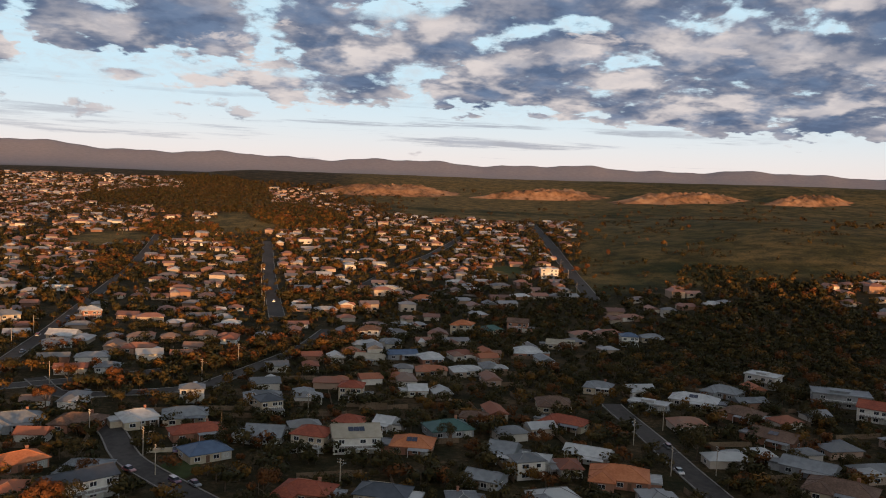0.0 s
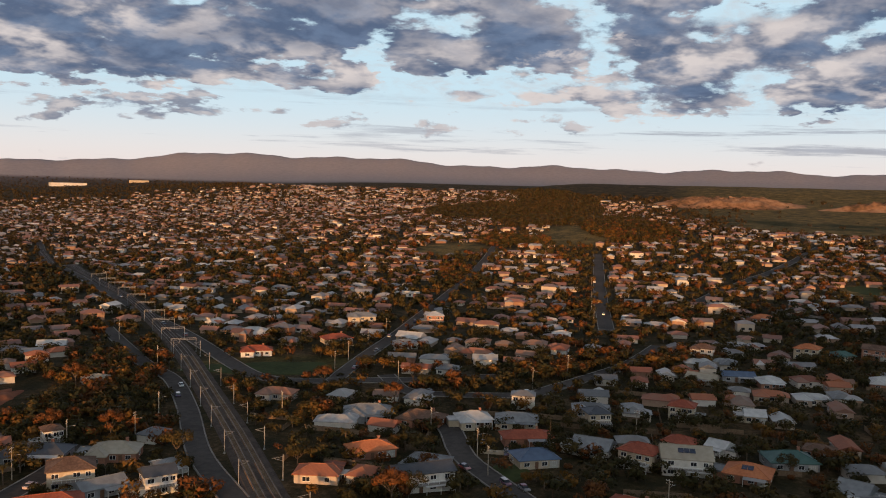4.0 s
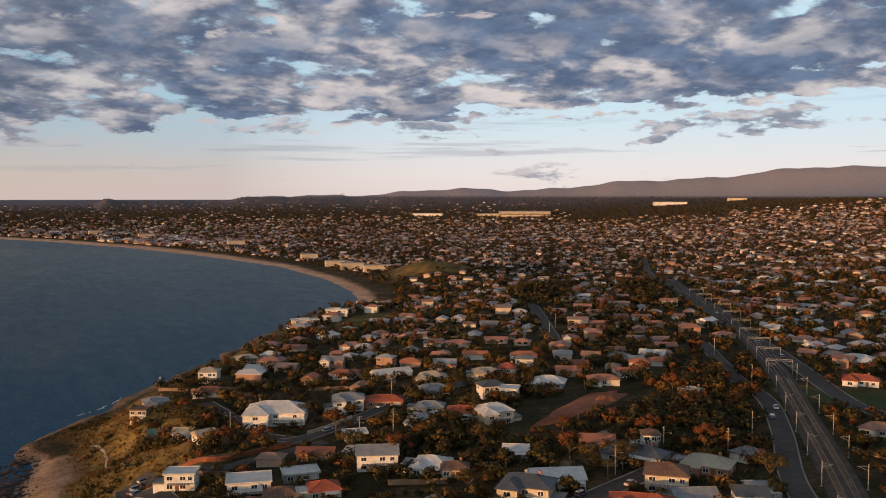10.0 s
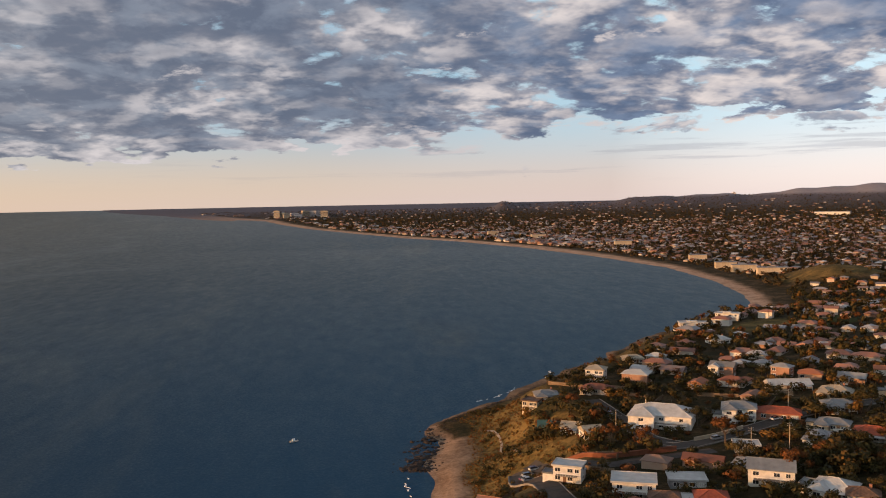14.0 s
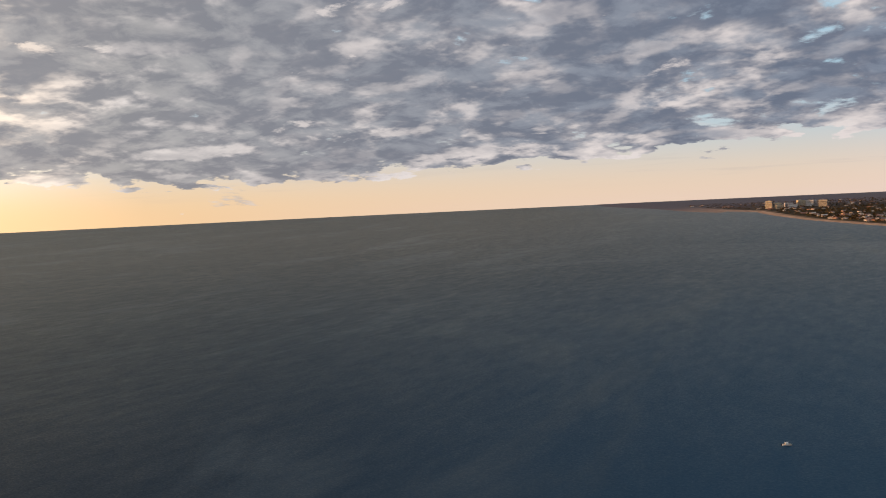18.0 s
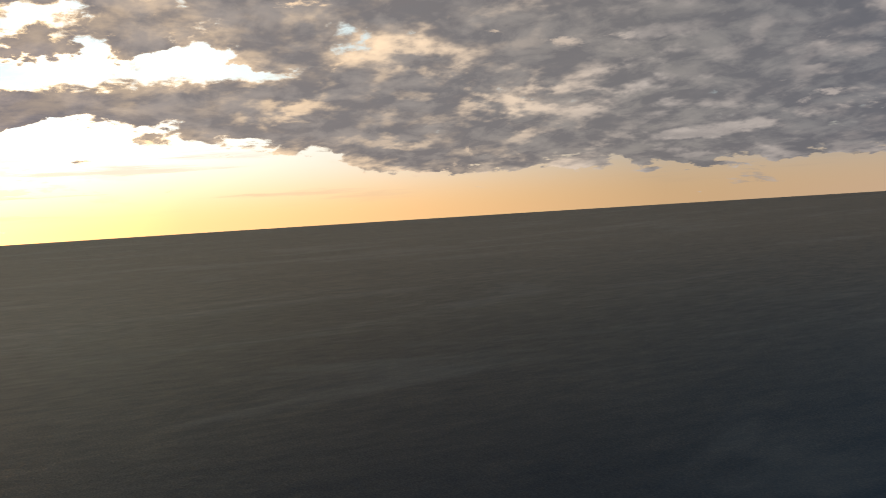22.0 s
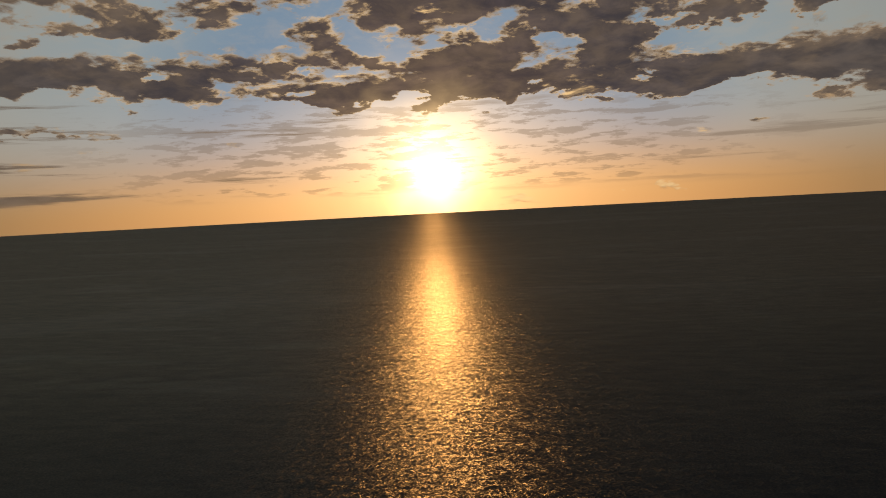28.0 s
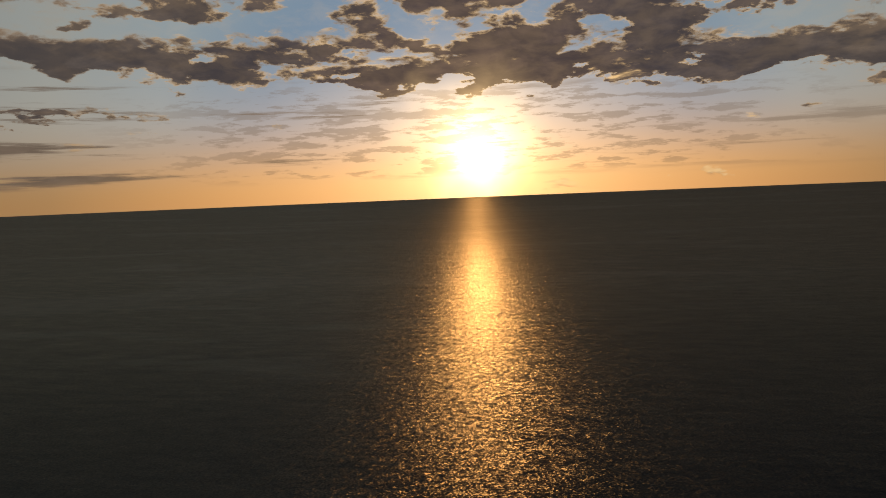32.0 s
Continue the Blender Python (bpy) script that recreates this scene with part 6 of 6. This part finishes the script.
sheet_patch("lawn", "green reserve beside the main road", 322, 214, 34, 13, 128, "lawn", 0.12)
sheet_patch("lawn", "terraced grass block between houses", 745, -58, 22, 13, 0, "lawn", 0.15)
sheet_patch("lawn", "green sports oval ringed by houses", 300, 560, 34, 20, 40, "lawn", 0.15)


def rock_mesh(seed):
    rnd = random.Random(seed)
    bm = bmesh.new()
    bmesh.ops.create_icosphere(bm, subdivisions=2, radius=1.0)
    for v in bm.verts:
        k = 0.72 + 0.36 * noise.noise(v.co * 1.7 + Vector((seed, 0, 0))) + 0.08 * rnd.random()
        v.co = Vector((v.co.x * k, v.co.y * k * 0.8, v.co.z * k * 0.5))
    me = bpy.data.meshes.new("rock")
    bm.to_mesh(me)
    bm.free()
    me.materials.append(MAT["rock"])
    return me


def rock_shelf():
    rnd = random.Random(4)
    kinds = [rock_mesh(k) for k in range(5)]
    root = tagged(new("rock_shelf"), "dark wet rock shelf at the foot of the headland", "rocks")
    line = dense([(15, 358), (16, 378), (19, 396), (26, 414), (38, 434), (48, 446), (66, 470), (100, 512), (142, 566)], 2.0)
    n = sides(line)
    for k in range(299):
        i = min(len(line) - 1, int(len(line) * rnd.random() ** 2.4))
        o = rnd.gauss(0.5, 4.2 if i < len(line) * 0.42 else 2.0)
        ob = new("rock", kinds[k % 5])
        ob.parent = root
        s = 0.6 + 2.2 * rnd.random() ** 1.6
        ob.location = (line[i][0] + n[i][0] * o, line[i][1] + n[i][1] * o, rnd.uniform(-0.1, 0.35))
        ob.rotation_euler = (rnd.uniform(-0.2, 0.2), rnd.uniform(-0.2, 0.2), rnd.random() * 6.28)
        ob.scale = (s, s * rnd.uniform(0.7, 1.2), s * rnd.uniform(0.35, 0.8))


def reef():
    """The many small stones between the rocks of the shelf."""
    rnd = np.random.RandomState(6)
    line = np.array(dense([(13, 356), (15, 378), (18, 396), (25, 414), (37, 434), (50, 450), (70, 474), (112, 526)], 1.0))
    n = np.array(sides(line))
    me = rock_mesh(2)
    v = np.array([p.co[:] for p in me.vertices])
    f = [tuple(p.vertices) for p in me.polygons]
    s = Shape()
    for k in range(650):
        i = int(len(line) * 0.999 * rnd.rand() ** 1.7)
        o = rnd.normal(-0.5, 4.0 if i < len(line) * 0.45 else 1.6)
        a, q = rnd.rand() * 6.28, 0.3 + 0.9 * rnd.rand() ** 2
        w = v * np.array([q, q * rnd.uniform(0.5, 1.2), q * rnd.uniform(0.5, 1.1)])
        c, d = math.cos(a), math.sin(a)
        w = np.stack([w[:, 0] * c - w[:, 1] * d + line[i][0] + n[i][0] * o, w[:, 0] * d + w[:, 1] * c + line[i][1] + n[i][1] * o, w[:, 2] + max(0.0, ground_at(line[i][0] + n[i][0] * o, line[i][1] + n[i][1] * o))], -1)
        s.add([tuple(p) for p in w], f)
    tagged(new("reef_stones", s.mesh("reef_stones", "rock")), "dark loose stones along the rocky shore", "stones", kind="stuff")


rock_shelf()
reef()


def surf(points, width, label):
    line = np.array(dense(points, 0.8))
    n = np.array(sides(line))
    k = np.arange(len(line))
    line = line + n * (0.9 * np.sin(k * 0.53) + 0.6 * np.sin(k * 1.31 + 1))[:, None]
    s = Shape()
    for i in range(len(line) - 1):
        if math.sin(i * 0.77) + math.sin(i * 0.31 + 1) < -0.1:
            continue
        w0, w1 = width * (0.5 + 0.5 * abs(math.sin(i * 0.9))), width * (0.5 + 0.5 * abs(math.sin((i + 1) * 0.9)))
        a, b = line[i], line[i + 1]
        s.add([(a[0] - n[i][0] * w0, a[1] - n[i][1] * w0, 0.06), (b[0] - n[i + 1][0] * w1, b[1] - n[i + 1][1] * w1, 0.06), (*b, 0.22), (*a, 0.22), (a[0] + n[i][0] * w0 * 0.6, a[1] + n[i][1] * w0 * 0.6, 0.05), (b[0] + n[i + 1][0] * w1 * 0.6, b[1] + n[i + 1][1] * w1 * 0.6, 0.05)],
              [(0, 1, 2, 3), (3, 2, 5, 4)])
    tagged(new("breaking_wave", s.mesh("breaking_wave", "frame_white")), label, "wave", "waves on the shore")


surf([(10, 318), (8, 335), (9, 350)], 0.4, "short white wave breaking on the sand")
surf([(52, 476), (69, 492), (80, 510)], 0.5, "thin white wave running onto the rocks")
surf([(103, 533), (106, 545), (111, 557)], 0.4, "thin white wave running along the shore")


def boat():
    root = tagged(new("motor_boat"), "small pale motor boat on the open water", "boat")
    s = Shape()
    prof = [(-2.6, 0.95), (-1.0, 1.1), (1.0, 1.0), (2.2, 0.55), (3.0, 0.04)]
    for (x0, w0), (x1, w1) in zip(prof, prof[1:]):
        for sg in (1, -1):
            s.add([(x0, sg * w0 * 0.6, -0.25), (x1, sg * w1 * 0.6, -0.25), (x1, sg * w1, 0.75), (x0, sg * w0, 0.75)], [(0, 1, 2, 3) if sg < 0 else (3, 2, 1, 0)])
        s.add([(x0, -w0, 0.7), (x1, -w1, 0.7), (x1, w1, 0.7), (x0, w0, 0.7)], [(0, 1, 2, 3)])
    s.add([(-2.6, -0.57, -0.25), (-2.6, 0.57, -0.25), (-2.6, 0.95, 0.75), (-2.6, -0.95, 0.75)], [(0, 3, 2, 1)])
    part("hull", s, "render_white", root)
    s = Shape()
    s.box(-0.9, -0.6, 0.7, 0.7, 0.6, 1.7)
    s.box(-1.1, -0.7, 1.7, 0.8, 0.7, 1.8)
    part("cabin", s, "frame_white", root)
    s = Shape()
    s.box(0.7, -0.5, 1.0, 0.74, 0.5, 1.6)
    part("windscreen", s, "glass", root)
    s = Shape()
    s.box(-3.0, -0.2, -0.3, -2.6, 0.2, 1.0)
    part("outboard_motor", s, "rubber", root)
    root.matrix_basis = pose(-44, 409, 0.05, 0, 0, 25) @ Matrix.Scale(0.8, 4)


boat()


def pole(tall, lamp, label):
    root = tagged(new("power_pole"), label, "power pole", "poles along the streets")
    s = Shape()
    s.tube((0, 0, -1.0), (0, 0, tall), 0.17, 0.11, 7)
    part("post", s, "pole_wood", root)
    for z in (tall - 0.5, tall - 1.3):
        s = Shape()
        s.box(-1.1, -0.06, z, 1.1, 0.06, z + 0.12)
        c = part("crossarm", s, "timber", root)
        q = Shape()
        for u in (-0.95, -0.4, 0.4, 0.95):
            q.tube((u, 0, z + 0.12), (u, 0, z + 0.34), 0.05, 0.03, 5)
        part("insulators", q, "frame_white", c)
    if lamp:
        s = Shape()
        s.tube((0, 0, tall - 2.2), (0, -1.9, tall - 1.9), 0.04, 0.03, 5)
        s.box(-0.12, -2.5, tall - 1.98, 0.12, -1.85, tall - 1.86)
        part("lamp_arm", s, "steel", root)
    return root


_pole = None
for _x, _y, _a in ((247, 86, 40), (231, 77, 40), (276, -65, 5), (297, -80, 5), (248, -70, 5), (250, -84, 5), (223, 25, 60), (295, 45, 70), (195, 200, 30), (212, 189, 10), (255, 162, 50),
                   (334, 185, 60), (262, 108, 40), (236, 200, 50), (124, 279, 15), (138, 280, 15), (326, 150, 20), (168, 192, 20), (88, 318, 80), (104, 332, 80), (160, 326, 20), (182, 331, 20),
                   (356, 190, 10), (392, 198, 10), (430, 206, 10), (520, 108, 12), (560, 118, 12), (615, 130, 12), (670, 142, 12), (340, 95, 60), (372, 88, 60), (300, 255, 50), (345, 318, 50),
                   (300, 402, 58), (330, 436, 58), (630, -100, 0), (690, -102, 0), (750, -104, 0)):
    _z = float(PLAN.get(PLAN.z, _x, _y))
    _m = Matrix.Translation((_x, _y, _z)) @ Matrix.Rotation(radians(_a), 4, "Z")
    if _pole is None:
        _pole = pole(9.0, True, "weathered pale timber power pole beside the street")
        _pole.matrix_basis = _m
    else:
        copy_thing(_pole, _m)


def car(label, van=False):
    root = tagged(new("car"), label, "car", "cars parked in the streets")
    L, W = (4.6, 1.8)
    s = Shape()
    bm = [(-2.25, 0.45), (-2.2, 0.95), (2.1, 0.85), (2.3, 0.5), (2.25, 0.35), (-2.2, 0.3)]
    v = [(x, -W / 2, z) for x, z in bm] + [(x, W / 2, z) for x, z in bm]
    k = len(bm)
    s.add(v, [tuple(range(k - 1, -1, -1)), tuple(range(k, 2 * k))] + [(i, (i + 1) % k, k + (i + 1) % k, k + i) for i in range(k)])
    part("body", s, "car_paint", root)
    s = Shape()
    cab = [(-2.1 if van else -1.7, 0.9), (-1.9 if van else -1.1, 1.5), (0.5, 1.5), (1.2, 0.88)]
    v = [(x, -W / 2 + 0.08 + 0.12 * (z > 1.2), z) for x, z in cab] + [(x, W / 2 - 0.08 - 0.12 * (z > 1.2), z) for x, z in cab]
    s.add(v, [(3, 2, 1, 0), (4, 5, 6, 7), (0, 1, 5, 4), (2, 3, 7, 6), (3, 0, 4, 7)])
    part("glazing", s, "glass", root)
    s = Shape()
    s.box(cab[1][0] - 0.05, -W / 2 + 0.18, 1.48, 0.55, W / 2 - 0.18, 1.55)
    part("roof", s, "car_paint", root)
    for x in (-1.4, 1.45):
        for y in (-0.82, 0.82):
            s = Shape()
            s.tube((0, -0.11, 0), (0, 0.11, 0), 0.32, 0.32, 10)
            w = part("wheel", s, "rubber", root, at=(x, y, 0.32))
            q = Shape()
            q.tube((0, -0.125, 0), (0, 0.125, 0), 0.18, 0.18, 8)
            part("rim", q, "steel", w)
    return root


_cars = [None, None]
for _k, (_x, _y, _a) in enumerate(((233, 85, 235), (226, 70, 225), (224, 64, 225), (252, 78, 200), (259, 89, 60), (229, -15, 90), (250, -73, 185), (275, -76, 5), (300, -69, 5), (52, 308, 20), (50, 302, 20), (55, 311, 20), (50, 296, 20),
                                   (97, 318, 90), (93, 345, 90), (120, 299, 20), (150, 316, 25), (148, 183, 18), (165, 182, 15), (262, 213, 45), (275, 222, 45), (340, 178, 12), (380, 187, 12), (420, 199, 12), (470, 206, 12),
                                   (370, 296, 55), (398, 334, 55), (430, 372, 55), (470, 432, 52), (312, 130, 60), (330, 95, 120), (560, 110, 12), (610, 124, 12), (700, 146, 12))):
    _v = _k % 2
    _m = Matrix.Translation((_x, _y, float(PLAN.get(PLAN.z, _x, _y)) + 0.3)) @ Matrix.Rotation(radians(_a), 4, "Z")
    if _cars[_v] is None:
        _cars[_v] = car("parked hatchback with dark windows" if _v else "parked sedan with dark windows", bool(_v))
        _cars[_v].matrix_basis = _m
    else:
        copy_thing(_cars[_v], _m)


def garden_wall(points, tall, material, label, thick=0.25, name="garden_wall"):
    line = dense(points, 3.0)
    me = strip(name, line, (thick, thick, -thick, -thick), (-0.8, tall, tall, -0.8), material)
    return tagged(new(name, me), label, "wall")


garden_wall([(65, 300), (69, 293), (76, 288), (87, 289), (102, 291)], 1.7, "bare_earth", "long sandy retaining wall above the lookout road", 0.5, "retaining_wall")
garden_wall([(254, 44), (258, 36), (262, 28)], 1.5, "render_white", "white rendered garden wall at a corner block")
garden_wall([(250, 86), (252, 79), (249, 74)], 1.3, "render_cream", "cream garden wall beside the street")
garden_wall([(618, 8), (612, -6), (606, -22), (598, -30)], 1.4, "concrete", "pale curved wall round a grassed block")
garden_wall([(626, 6), (640, -12), (634, -30)], 1.2, "concrete", "pale wall above a grassed block")
garden_wall([(160, 292), (172, 286), (184, 284)], 1.5, "render_white", "white boundary wall behind a house")
garden_wall([(112, 300), (122, 303), (134, 309)], 1.6, "render_cream", "cream wall along the street")


def cliff_path():
    line = dense([(46, 408), (47, 402), (50, 387), (51, 371), (49.5, 360), (52, 341), (53, 330)], 2.0)
    me = strip("footpath", line, (0.5, 0, -0.5), (0.1, 0.22, 0.1), "concrete")
    tagged(new("footpath", me), "worn dirt walking path above the cliff", "path", kind="structure")


cliff_path()


def fences():
    """Timber fences between the nearest gardens."""
    rnd = random.Random(12)
    s = Shape()
    s.box(-9, -0.03, -0.5, 9, 0.03, 1.7)
    s.box(-9, -0.06, 1.3, 9, -0.03, 1.4)
    for k in range(13):
        s.box(-9 + 1.5 * k - 0.05, -0.09, -0.5, -9 + 1.5 * k + 0.05, -0.03, 1.75)
    me = s.mesh("fence", "timber")
    n = 0
    for x, y in tree_spots(400, 210, 420, 99, 3.0):
        if n > 90:
            break
        a = (12 if math.atan2(y, x) < 0.77 else 53) + rnd.choice((0, 90))
        c, q = math.cos(radians(a)) * 9, math.sin(radians(a)) * 9
        if not all(TAKEN.clear_at(x + c * k, y + q * k, 0.4, 0.7) and float(PLAN.get(PLAN.room, x + c * k, y + q * k)) > 1 for k in (-1, -0.5, 0, 0.5, 1)) or bush(x, y) > 0.3:
            continue
        z0, z1 = float(PLAN.get(PLAN.z, x - c, y - q)), float(PLAN.get(PLAN.z, x + c, y + q))
        ob = tagged(new("fence", me), "weathered timber paling fence between gardens", "fence", "garden fences")
        ob.matrix_basis = Matrix.Translation((x, y, (z0 + z1) / 2)) @ Matrix.Rotation(radians(a), 4, "Z") @ Matrix.Rotation(-math.atan2(z1 - z0, 18), 4, "Y")
        n += 1


fences()


# ---- far landmarks ----
def far_block(name, label, category, az, dist, wide, deep, tall, material, turn_deg=0.0, group=""):
    """A large building far off, at its true place, drawn in with the country round it."""
    x, y = dist * math.cos(radians(az)), dist * math.sin(radians(az))
    k = float(squeeze(np.array(dist))) / dist
    g = max(0.0, ground_at(x, y))
    root = tagged(new(name), label, category, group)
    s = Shape()
    s.box(-wide / 2, -deep / 2, -6, wide / 2, deep / 2, tall)
    part("wall", s, material, root)
    s = Shape()
    s.box(-wide / 2 - 0.6, -deep / 2 - 0.6, tall, wide / 2 + 0.6, deep / 2 + 0.6, tall + 0.03 * wide ** 0.5 * 3)
    s.box(-wide * 0.15, -deep * 0.2, tall, wide * 0.1, deep * 0.2, tall * 1.12 + 0.5)
    part("roof", s, "sheet_grey", root)
    if tall > 20:
        s = Shape()
        for f in range(1, int(tall / 7)):
            s.box(-wide / 2 - 0.15, -deep / 2 - 0.15, f * 7.0, wide / 2 + 0.15, deep / 2 + 0.15, f * 7.0 + 2.4)
        part("window_band", s, "glass", root)
    px, py, pz = (float(v) for v in put(x, y, g))
    root.matrix_basis = Matrix.Translation((px, py, pz)) @ Matrix.Rotation(radians(az - 90 + turn_deg), 4, "Z") @ Matrix.Scale(k, 4)
    return root


far_block("warehouse", "very long cream shopping centre with a flat roof", "warehouse", 55.0, 4300, 250, 120, 22, "render_cream", 4)
far_block("warehouse", "low cream wing of the shopping centre", "warehouse", 57.4, 4350, 110, 70, 11, "render_cream", 4)
far_block("warehouse", "long pale hall on the plain", "warehouse", 61.4, 4350, 150, 60, 13, "render_white", -6)
far_block("warehouse", "pale industrial hall at the foot of the hills", "warehouse", 45.6, 5600, 200, 90, 16, "render_white", 8)
far_block("warehouse", "wide pale hall beside the hills", "warehouse", 41.5, 5900, 120, 60, 12, "render_cream", 0)
_r = random.Random(8)
for _k in range(44):
    _a = 67.2 + _r.gauss(0, 1.9)
    far_block("city_tower", "distant office tower of the city centre", "office tower", _a, 12500 + _r.uniform(-500, 500), _r.uniform(26, 60), _r.uniform(26, 45), _r.uniform(26, 62) * (1.6 if abs(_a - 67.1) < 0.7 else 0.85), "city", _r.uniform(-20, 20), "city centre towers")
for _k in range(14):
    far_block("apartment_block", "apartment block on the far seafront", "apartment block", 96.9 - _r.random() ** 1.6 * 3.2, 6000 + _r.uniform(-250, 500), _r.uniform(30, 60), _r.uniform(22, 35), _r.uniform(16, 42), "render_cream" if _k % 3 else "city", _r.uniform(-20, 20), "seafront apartments")
for _a, _d, _w, _t in ((66.5, 1290, 34, 10), (67.6, 1350, 30, 9), (64.8, 1230, 40, 9), (69.3, 1480, 28, 11), (74.0, 1900, 36, 12), (79.5, 2300, 40, 11), (82.5, 2500, 32, 13)):
    far_block("beach_hotel", "pale multi-storey building behind the beach", "apartment block", _a, _d, _w, 14, _t, "render_cream", 10, "seafront buildings")
